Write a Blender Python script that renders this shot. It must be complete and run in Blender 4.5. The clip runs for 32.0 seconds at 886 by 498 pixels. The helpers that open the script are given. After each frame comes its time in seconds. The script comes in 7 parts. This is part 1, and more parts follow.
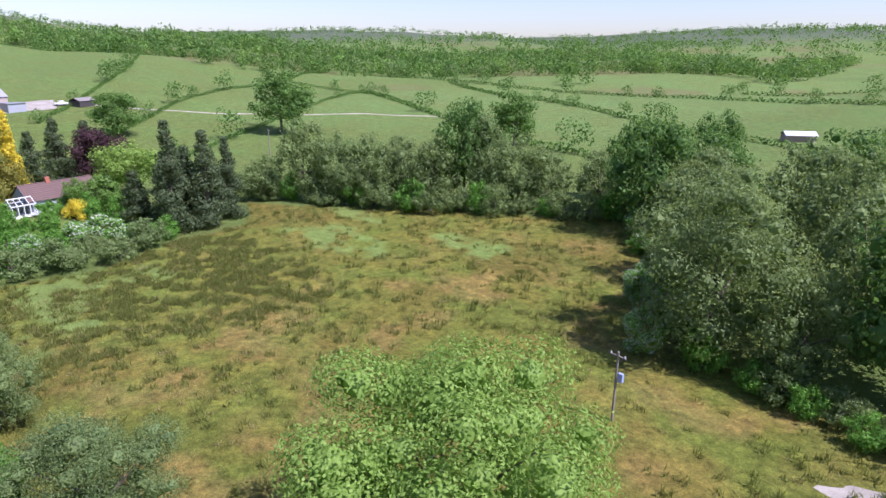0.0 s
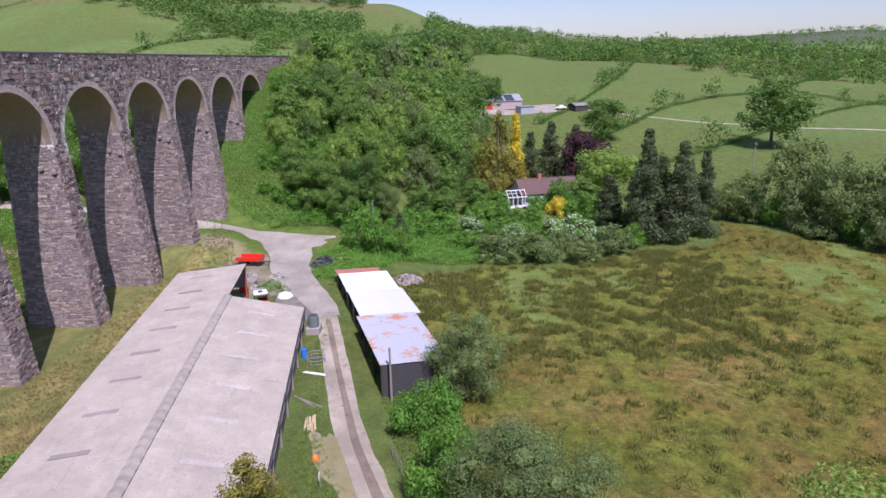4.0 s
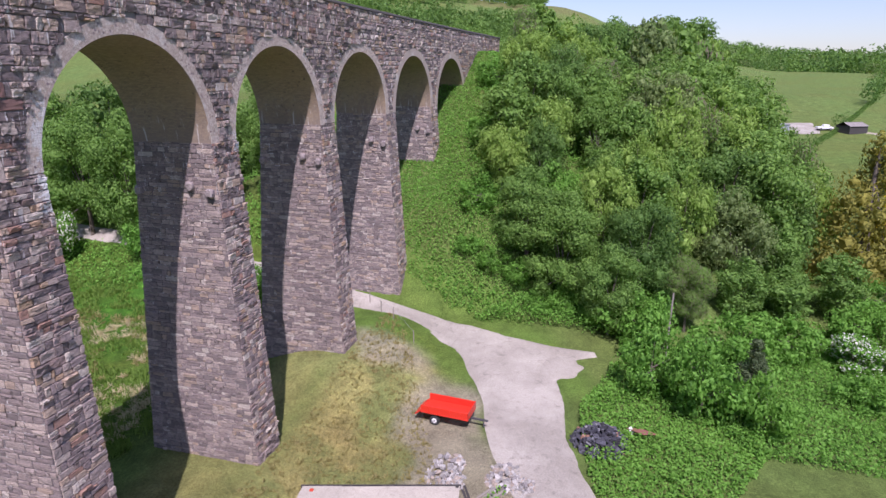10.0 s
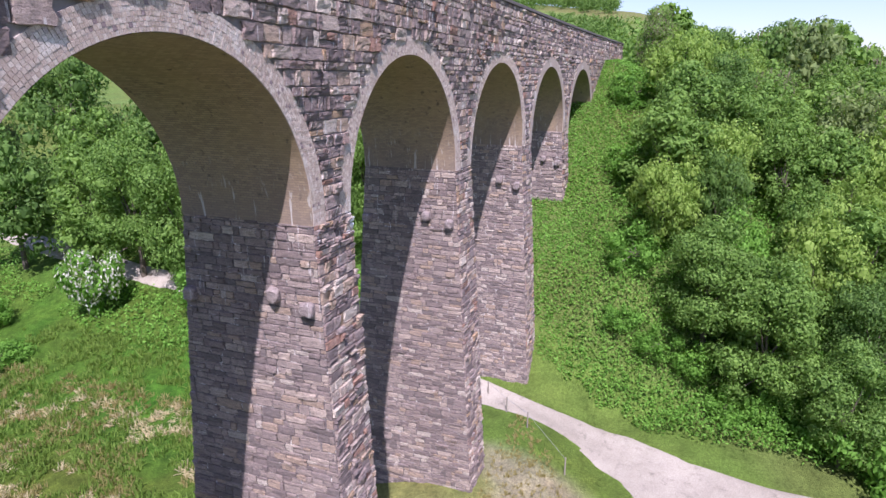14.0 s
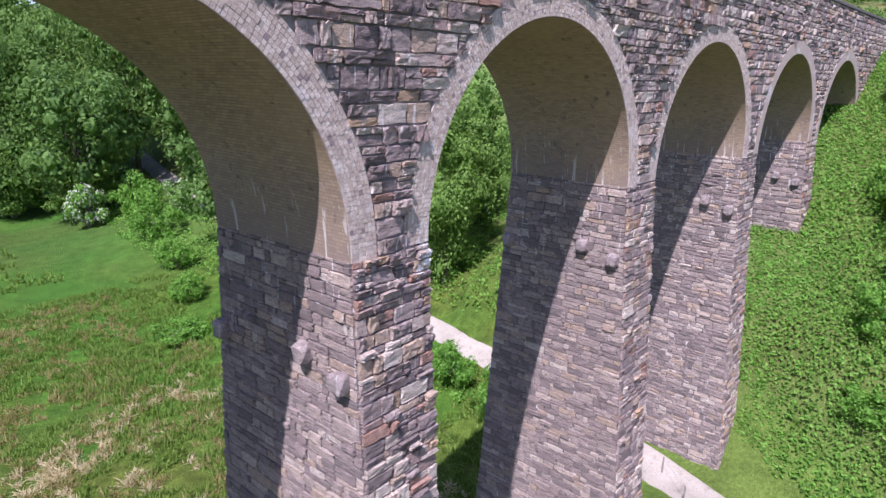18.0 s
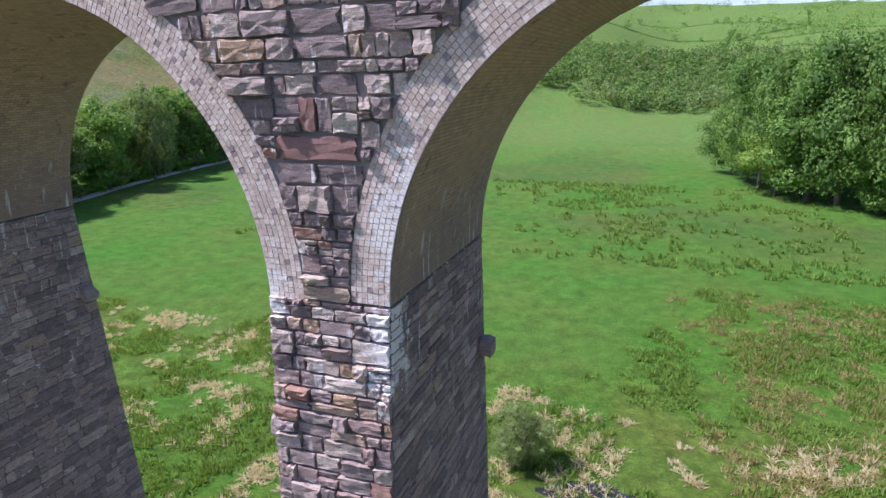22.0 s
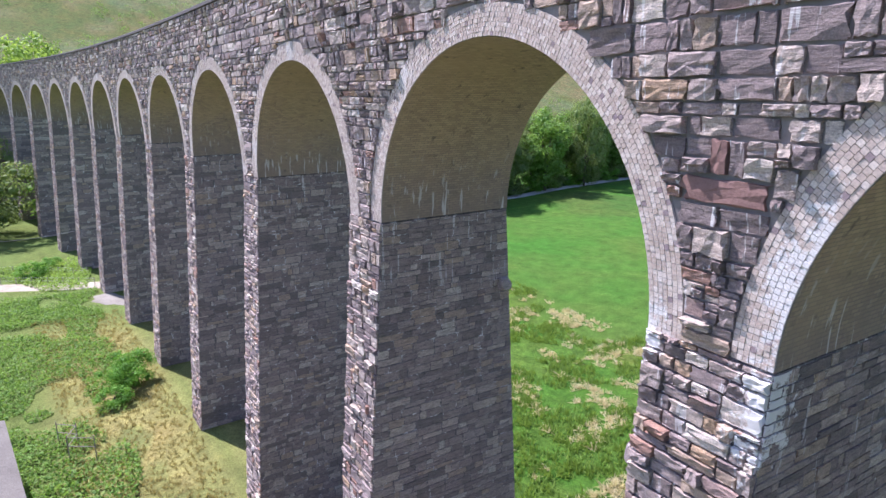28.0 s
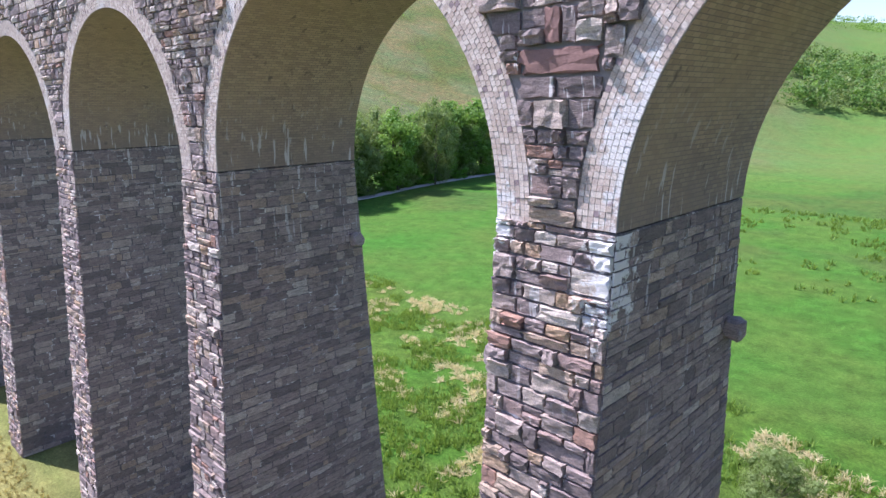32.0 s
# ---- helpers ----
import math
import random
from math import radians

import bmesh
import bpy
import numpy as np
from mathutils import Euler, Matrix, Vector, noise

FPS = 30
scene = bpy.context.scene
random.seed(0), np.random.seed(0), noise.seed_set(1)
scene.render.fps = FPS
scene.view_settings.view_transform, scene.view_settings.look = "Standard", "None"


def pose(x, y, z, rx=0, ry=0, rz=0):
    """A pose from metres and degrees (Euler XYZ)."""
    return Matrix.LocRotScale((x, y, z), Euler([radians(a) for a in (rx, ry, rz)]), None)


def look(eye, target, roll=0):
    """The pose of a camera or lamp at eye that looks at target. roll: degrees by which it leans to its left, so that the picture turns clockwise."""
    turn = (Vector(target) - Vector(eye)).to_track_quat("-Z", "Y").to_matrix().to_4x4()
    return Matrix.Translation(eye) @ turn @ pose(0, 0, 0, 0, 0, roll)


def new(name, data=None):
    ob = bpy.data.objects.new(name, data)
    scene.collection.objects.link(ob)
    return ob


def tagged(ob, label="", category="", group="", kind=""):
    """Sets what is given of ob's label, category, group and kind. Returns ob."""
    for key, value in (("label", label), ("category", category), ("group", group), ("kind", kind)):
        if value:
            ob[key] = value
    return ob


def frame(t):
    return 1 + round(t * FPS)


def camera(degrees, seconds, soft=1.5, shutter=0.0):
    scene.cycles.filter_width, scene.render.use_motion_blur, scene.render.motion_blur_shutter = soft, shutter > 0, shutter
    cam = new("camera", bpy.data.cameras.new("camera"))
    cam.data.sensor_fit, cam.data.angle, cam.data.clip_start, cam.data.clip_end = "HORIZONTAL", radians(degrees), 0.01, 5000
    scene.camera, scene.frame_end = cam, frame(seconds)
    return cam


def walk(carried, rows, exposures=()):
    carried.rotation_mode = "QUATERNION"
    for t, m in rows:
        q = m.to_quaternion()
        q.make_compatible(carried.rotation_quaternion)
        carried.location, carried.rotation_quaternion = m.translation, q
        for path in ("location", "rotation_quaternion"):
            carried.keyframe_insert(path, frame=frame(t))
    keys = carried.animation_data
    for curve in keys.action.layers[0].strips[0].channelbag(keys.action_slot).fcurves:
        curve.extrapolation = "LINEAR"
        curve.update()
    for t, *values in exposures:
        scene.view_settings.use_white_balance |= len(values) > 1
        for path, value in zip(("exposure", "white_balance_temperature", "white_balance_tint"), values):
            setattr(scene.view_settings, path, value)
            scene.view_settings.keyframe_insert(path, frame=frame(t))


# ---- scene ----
cam = camera(70.77, 32.0)
PATH = [
    (0, (-72.14, -41.46, 28.05), (-64.895, -47.659, 25.038), 0.27),
    (0.5, (-72.01, -41.47, 28.55), (-64.240, -47.009, 25.559), -0.20),
    (1, (-73.05, -41.39, 28.86), (-63.932, -44.210, 25.874), -0.36),
    (1.5, (-73.57, -42.19, 28.94), (-64.154, -43.768, 25.965), -0.66),
    (2, (-73.26, -42.55, 28.95), (-63.788, -43.771, 25.983), -0.85),
    (2.5, (-72.39, -42.62, 28.93), (-62.899, -43.682, 25.964), -0.96),
    (4.5, (-63.00, -40.95, 27.82), (-53.421, -40.479, 24.988), -0.97),
    (5, (-59.46, -40.14, 27.64), (-49.885, -39.488, 24.831), -0.87),
    (5.5, (-55.98, -38.94, 27.48), (-46.434, -37.908, 24.687), -0.73),
    (6, (-52.14, -37.70, 27.40), (-42.635, -36.330, 24.611), -0.57),
    (6.5, (-48.51, -36.28, 27.28), (-39.029, -34.733, 24.503), -0.49),
    (7, (-44.48, -34.41, 27.15), (-35.022, -32.713, 24.380), -0.28),
    (7.5, (-40.64, -32.56, 26.90), (-31.189, -30.805, 24.142), -0.14),
    (8, (-36.49, -30.47, 26.17), (-27.043, -28.660, 23.435), -0.06),
    (8.5, (-32.46, -28.46, 25.48), (-23.011, -26.648, 22.754), 0.04),
    (9, (-27.94, -26.15, 24.99), (-18.508, -24.241, 22.271), 0.18),
    (9.5, (-23.68, -24.07, 24.71), (-14.286, -21.961, 22.007), 0.23),
    (10, (-18.84, -21.66, 24.50), (-9.514, -19.264, 21.801), 0.33),
    (10.5, (-14.48, -19.40, 24.58), (-5.186, -16.870, 21.893), 0.36),
    (11, (-10.83, -17.53, 24.79), (-1.554, -14.912, 22.124), 0.40),
    (11.5, (-8.54, -16.34, 25.08), (0.712, -13.623, 22.429), 0.40),
    (12, (-7.15, -15.56, 25.21), (2.084, -12.771, 22.573), 0.43),
    (12.5, (-6.33, -14.65, 25.12), (2.907, -11.856, 22.497), 0.36),
    (13, (-5.84, -13.69, 25.05), (3.334, -10.676, 22.451), 0.24),
    (13.5, (-5.24, -12.21, 25.03), (3.894, -9.076, 22.433), 0.15),
    (14, (-4.77, -10.52, 25.22), (4.339, -7.324, 22.611), 0.55),
    (14.5, (-4.14, -9.34, 25.34), (4.952, -6.103, 22.720), 0.42),
    (16.5, (2.21, -10.14, 24.99), (11.377, -7.111, 22.383), 0.95),
    (17, (3.11, -10.30, 24.82), (12.059, -6.665, 22.230), 0.90),
    (17.5, (3.53, -10.05, 24.63), (11.831, -5.124, 22.017), 0.94),
    (18, (3.66, -9.63, 24.49), (11.153, -3.556, 21.852), 1.24),
    (18.5, (3.93, -9.33, 24.41), (11.095, -2.884, 21.745), 1.20),
    (19, (4.20, -9.14, 24.35), (10.990, -2.300, 21.683), 1.13),
    (19.5, (4.37, -9.05, 24.36), (10.452, -1.575, 21.689), 1.14),
    (20, (4.68, -9.13, 24.39), (9.013, -0.532, 21.687), 0.60),
    (20.5, (5.12, -9.27, 24.47), (7.351, 0.080, 21.711), 0.64),
    (21, (5.40, -9.18, 24.65), (5.680, 0.378, 21.736), 0.01),
    (21.5, (5.45, -9.15, 24.57), (3.956, 0.319, 21.726), -0.59),
    (22, (5.63, -9.05, 24.50), (2.221, -0.054, 21.755), -1.08),
    (22.5, (5.66, -9.09, 24.47), (1.112, -0.587, 21.822), -0.91),
    (23, (5.64, -9.14, 24.52), (0.072, -1.265, 21.877), -0.82),
    (23.5, (5.68, -9.18, 24.64), (-0.759, -2.015, 21.956), -0.80),
    (24, (5.75, -9.21, 24.70), (-1.501, -2.861, 22.031), -0.66),
    (24.5, (5.83, -9.27, 24.71), (-1.883, -3.472, 22.086), -0.26),
    (25, (5.87, -9.25, 24.76), (-2.001, -3.647, 22.179), -0.16),
    (25.5, (5.91, -9.24, 24.81), (-2.050, -3.751, 22.257), -0.10),
    (27.5, (6.06, -9.08, 24.98), (-2.150, -3.942, 22.492), 0.04),
    (28, (6.10, -9.03, 24.89), (-2.152, -3.955, 22.411), 0.06),
    (28.5, (6.14, -9.02, 24.54), (-2.155, -4.010, 22.072), 0.11),
    (29, (6.18, -8.98, 24.08), (-2.187, -4.083, 21.626), 0.19),
    (29.5, (6.17, -8.99, 23.72), (-2.321, -4.314, 21.261), 0.18),
    (30, (6.12, -8.99, 23.33), (-2.455, -4.460, 20.890), 0.08),
    (30.5, (6.14, -8.83, 22.99), (-2.274, -3.992, 20.581), 0.27),
    (31, (6.16, -8.69, 22.82), (-1.968, -3.385, 20.413), -0.01),
    (31.5, (6.13, -8.69, 22.79), (-1.597, -2.813, 20.392), -0.24),
    (32, (6.10, -8.76, 22.71), (-0.778, -1.889, 20.370), -0.32),
]
walk(cam, [(t, look(e, g, r)) for t, e, g, r in PATH],
     [(0.0, 0.5, 5700, 31), (2.0, 0.15, 5850, 33), (7.0, 0.02, 5900, 34), (13.0, 0.52, 6000, 32), (17.0, 0.58, 5850, 33), (20.0, 0.6, 5850, 29), (22.0, 0.68, 5850, 29), (24.0, 1.0, 5800, 29), (32.0, 1.07, 5780, 26)])


# ---- sky, sun ----
world = bpy.data.worlds.new("world")
scene.world = world
world.use_nodes = True
wn, wl = world.node_tree.nodes, world.node_tree.links
sky = wn.new("ShaderNodeTexSky")
sky.sky_type = "NISHITA"
sky.sun_disc = False
SUN_WAY = Vector((1.0, 0.364, -1.48)).normalized()      # from the sun towards the ground
SUN_EL = math.asin(-SUN_WAY.z)
SUN_AZ = math.atan2(-SUN_WAY.x, -SUN_WAY.y)             # from +y, clockwise
sky.sun_elevation = SUN_EL
sky.sun_rotation = SUN_AZ
sky.altitude = 150
sky.air_density, sky.dust_density, sky.ozone_density = 1.0, 0.9, 1.0
wn["Background"].inputs["Strength"].default_value = 0.115
wl.new(sky.outputs[0], wn["Background"].inputs["Color"])
sun = new("sun", bpy.data.lights.new("sun", "SUN"))
sun.data.energy, sun.data.angle, sun.data.color = 5.0, radians(0.53), (1.0, 0.95, 0.87)
sun.matrix_world = look((-60, -30, 90), Vector((-60, -30, 90)) + SUN_WAY)

# ---- materials ----
def mat(name):
    m = bpy.data.materials.new(name)
    m.use_nodes = True
    n, l = m.node_tree.nodes, m.node_tree.links
    return m, n, l, n["Principled BSDF"]


def node(n, kind, **inputs):
    a = n.new(kind)
    for k, v in inputs.items():
        a.inputs[k.replace("_", " ")].default_value = v
    return a


def noise_at(n, l, vec, scale, detail=4.0, rough=0.55):
    a = node(n, "ShaderNodeTexNoise", Scale=scale, Detail=detail, Roughness=rough)
    if vec is not None:
        l.new(vec, a.inputs["Vector"])
    return a


def ramp(n, l, fac, stops, mode="LINEAR"):
    a = n.new("ShaderNodeValToRGB")
    a.color_ramp.interpolation = mode
    e = a.color_ramp.elements
    while len(e) < len(stops):
        e.new(0.5)
    for x, (p, c) in zip(e, stops):
        x.position, x.color = p, (*c, 1)
    l.new(fac, a.inputs[0])
    return a.outputs[0]


def mix(n, l, fac, a, b, blend="MIX"):
    m = n.new("ShaderNodeMix")
    m.data_type, m.blend_type = "RGBA", blend
    for s, v in ((m.inputs[0], fac), (m.inputs[6], a), (m.inputs[7], b)):
        if isinstance(v, (int, float)):
            s.default_value = v
        elif isinstance(v, tuple):
            s.default_value = (*v, 1)
        else:
            l.new(v, s)
    return m.outputs[2]


def calc(n, l, op, a, b=0.0, clamp=False):
    m = n.new("ShaderNodeMath")
    m.operation, m.use_clamp = op, clamp
    for s, v in ((m.inputs[0], a), (m.inputs[1], b)):
        if isinstance(v, (int, float)):
            s.default_value = v
        else:
            l.new(v, s)
    return m.outputs[0]


def bump(n, l, bsdf, height, strength=0.4, dist=0.02):
    b = node(n, "ShaderNodeBump", Strength=strength, Distance=dist)
    l.new(height, b.inputs["Height"])
    l.new(b.outputs[0], bsdf.inputs["Normal"])


def place_of(n):
    return n.new("ShaderNodeNewGeometry").outputs["Position"]


def rand_of(n, single):
    if single:
        return n.new("ShaderNodeObjectInfo").outputs["Random"]
    return n.new("ShaderNodeNewGeometry").outputs["Random Per Island"]


def plain(name, color, rough=0.7, metal=0.0, vary=0.25, scale=6.0, relief=0.2):
    """Paint, wood or metal with two scales of wear."""
    m, n, l, b = mat(name)
    p = place_of(n)
    big, small = noise_at(n, l, p, scale * 0.15), noise_at(n, l, p, scale * 3)
    c = mix(n, l, calc(n, l, "MULTIPLY", big.outputs[0], vary * 1.6), color, tuple(v * 0.55 for v in color))
    c = mix(n, l, calc(n, l, "MULTIPLY", small.outputs[0], vary), c, tuple(min(1, v * 1.5 + 0.02) for v in color))
    l.new(c, b.inputs["Base Color"])
    b.inputs["Roughness"].default_value, b.inputs["Metallic"].default_value = rough, metal
    bump(n, l, b, small.outputs[0], relief, 0.01)
    return m


STONES = [(0.0, (0.179, 0.133, 0.128)), (0.12, (0.445, 0.354, 0.312)), (0.25, (0.304, 0.230, 0.218)), (0.38, (0.580, 0.478, 0.406)), (0.5, (0.392, 0.308, 0.286)),
          (0.61, (0.251, 0.189, 0.179)), (0.7, (0.523, 0.386, 0.283)), (0.79, (0.348, 0.235, 0.207)), (0.85, (0.406, 0.216, 0.150)), (0.89, (0.532, 0.350, 0.207)), (0.93, (0.716, 0.626, 0.539))]


def lime_crust(n, l, p):
    """White lime that has run out at the feet of two arch rings, with a ragged edge."""
    ragged = noise_at(n, l, p, 2.6, 7, 0.7).outputs[0]
    out = None
    for place, stretch in (((1.15, 0.0, 20.0), (1.4, 1.0, 0.7)), ((1.45, 0.0, 21.9), (1.5, 0.6, 0.42)), ((-1.3, 0.0, 20.6), (1.7, 0.6, 1.1)), ((14.7, 0.0, 20.4), (1.5, 0.6, 0.8))):
        v = n.new("ShaderNodeVectorMath")
        v.operation = "SUBTRACT"
        l.new(p, v.inputs[0])
        v.inputs[1].default_value = place
        w = n.new("ShaderNodeVectorMath")
        w.operation = "MULTIPLY"
        l.new(v.outputs[0], w.inputs[0])
        w.inputs[1].default_value = stretch
        q = n.new("ShaderNodeVectorMath")
        q.operation = "LENGTH"
        l.new(w.outputs[0], q.inputs[0])
        d = calc(n, l, "ADD", q.outputs["Value"], calc(n, l, "MULTIPLY", calc(n, l, "SUBTRACT", ragged, 0.5), 3.2))
        a = ramp(n, l, d, [(0.45, (0.95, 0.95, 0.95)), (0.62, (0, 0, 0))])
        out = a if out is None else mix(n, l, 1.0, out, a, "LIGHTEN")
    return out


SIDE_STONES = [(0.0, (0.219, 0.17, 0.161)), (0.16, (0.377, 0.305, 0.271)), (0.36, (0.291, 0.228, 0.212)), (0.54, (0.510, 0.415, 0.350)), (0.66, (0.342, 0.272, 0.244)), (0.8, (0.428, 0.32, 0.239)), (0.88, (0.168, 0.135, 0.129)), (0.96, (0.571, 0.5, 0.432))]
CORBELS = [(0.0, (0.3, 0.25, 0.245)), (0.5, (0.36, 0.3, 0.285))]


def stone_material(name, single, palette=STONES):
    m, n, l, b = mat(name)
    p = place_of(n)
    c = ramp(n, l, rand_of(n, single), palette, "CONSTANT")
    big, mid, fine = noise_at(n, l, p, 0.35, 3), noise_at(n, l, p, 5.0, 6, 0.65), noise_at(n, l, p, 30.0, 5, 0.7)
    # bedding planes of the split stone
    bed_sep, bed_com = n.new("ShaderNodeSeparateXYZ"), n.new("ShaderNodeCombineXYZ")
    l.new(p, bed_sep.inputs[0])
    for i, k in ((0, 2.2), (1, 2.2), (2, 11.0)):
        l.new(calc(n, l, "MULTIPLY", bed_sep.outputs[i], k), bed_com.inputs[i])
    beds = noise_at(n, l, bed_com.outputs[0], 1.6, 7, 0.72)
    c = mix(n, l, ramp(n, l, mid.outputs[0], [(0.35, (0, 0, 0)), (0.7, (1, 1, 1))]), mix(n, l, 0.35, c, (0.1, 0.09, 0.095)), c)
    c = mix(n, l, 1.0, c, ramp(n, l, beds.outputs[0], [(0.32, (0.5, 0.48, 0.5)), (0.5, (1, 1, 1)), (0.68, (1.3, 1.28, 1.25))]), "MULTIPLY")
    c = mix(n, l, 1.0, c, ramp(n, l, fine.outputs[0], [(0.3, (0.55, 0.55, 0.55)), (0.7, (1.4, 1.4, 1.4))]), "MULTIPLY")
    c = mix(n, l, calc(n, l, "MULTIPLY", big.outputs[0], 0.3), c, (0.36, 0.32, 0.31))
    lichen = noise_at(n, l, p, 2.3, 8, 0.75)
    c = mix(n, l, ramp(n, l, lichen.outputs[0], [(0.68, (0, 0, 0)), (0.74, (0.5, 0.5, 0.5))]), c, (0.55, 0.53, 0.5))
    # lime run-down below the arch feet
    sep = n.new("ShaderNodeSeparateXYZ")
    l.new(p, sep.inputs[0])
    com = n.new("ShaderNodeCombineXYZ")
    for i, k in ((0, 7.5), (1, 7.5), (2, 0.7)):
        l.new(calc(n, l, "MULTIPLY", sep.outputs[i], k), com.inputs[i])
    run = noise_at(n, l, com.outputs[0], 1.0, 3)
    high = n.new("ShaderNodeMapRange")
    for i, v in ((1, 15.5), (2, 20.5), (3, 0.0), (4, 1.0)):
        high.inputs[i].default_value = v
    l.new(sep.outputs[2], high.inputs[0])
    s = calc(n, l, "MULTIPLY", ramp(n, l, run.outputs[0], [(0.63, (0, 0, 0)), (0.67, (1, 1, 1))]), high.outputs[0])
    c = mix(n, l, lime_crust(n, l, p), c, (0.8, 0.79, 0.78))
    c = mix(n, l, calc(n, l, "MULTIPLY", s, 0.75), c, (0.68, 0.67, 0.66))
    l.new(c, b.inputs["Base Color"])
    b.inputs["Roughness"].default_value = 0.92
    h = calc(n, l, "ADD", calc(n, l, "MULTIPLY", mid.outputs[0], 0.6), calc(n, l, "MULTIPLY", fine.outputs[0], 0.35))
    h = calc(n, l, "ADD", h, calc(n, l, "MULTIPLY", beds.outputs[0], 0.9))
    bump(n, l, b, h, 1.0, 0.05)
    return m


STONE, STONE_ONE = stone_material("rubble_stone", False), stone_material("rubble_stone_single", True)
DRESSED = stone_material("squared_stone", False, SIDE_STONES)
CORBEL = stone_material("corbel_stone", True, CORBELS)
MORTAR = plain("mortar", (0.22, 0.2, 0.195), 0.95, 0, 0.5, 4.0, 0.6)


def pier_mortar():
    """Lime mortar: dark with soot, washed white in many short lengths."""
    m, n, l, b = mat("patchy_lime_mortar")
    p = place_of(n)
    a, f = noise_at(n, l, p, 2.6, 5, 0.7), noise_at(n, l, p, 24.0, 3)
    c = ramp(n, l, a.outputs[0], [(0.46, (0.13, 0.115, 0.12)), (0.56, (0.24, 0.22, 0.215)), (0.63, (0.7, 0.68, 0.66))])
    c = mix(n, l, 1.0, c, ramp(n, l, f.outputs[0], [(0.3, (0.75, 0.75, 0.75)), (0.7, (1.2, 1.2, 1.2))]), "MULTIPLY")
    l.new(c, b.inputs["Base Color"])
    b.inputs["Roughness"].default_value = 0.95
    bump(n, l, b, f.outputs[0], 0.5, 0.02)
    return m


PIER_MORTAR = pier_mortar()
RING_MORTAR = plain("pale_ring_mortar", (0.46, 0.42, 0.385), 0.95, 0, 0.4, 5.0, 0.4)
COPING = plain("dark_coping_stone", (0.13, 0.115, 0.115), 0.9, 0, 0.5, 4.0, 0.5)


def brick_material(name, single):
    m, n, l, b = mat(name)
    p = place_of(n)
    c = ramp(n, l, rand_of(n, single), [(0.0, (0.46, 0.375, 0.32)), (0.3, (0.54, 0.455, 0.395)), (0.55, (0.49, 0.4, 0.345)), (0.75, (0.6, 0.525, 0.465)), (0.965, (0.27, 0.21, 0.215))], "CONSTANT")
    big, fine = noise_at(n, l, p, 0.7, 5, 0.7), noise_at(n, l, p, 30.0, 3)
    c = mix(n, l, ramp(n, l, big.outputs[0], [(0.55, (0, 0, 0)), (0.66, (0.8, 0.8, 0.8))]), c, (0.66, 0.63, 0.6))
    c = mix(n, l, lime_crust(n, l, p), c, (0.68, 0.66, 0.64))
    c = mix(n, l, 1.0, c, ramp(n, l, fine.outputs[0], [(0.3, (0.75, 0.75, 0.75)), (0.7, (1.2, 1.2, 1.2))]), "MULTIPLY")
    l.new(c, b.inputs["Base Color"])
    b.inputs["Roughness"].default_value = 0.9
    bump(n, l, b, fine.outputs[0], 0.5, 0.01)
    return m


BRICK, BRICK_ONE = brick_material("arch_brick", False), brick_material("arch_brick_single", True)


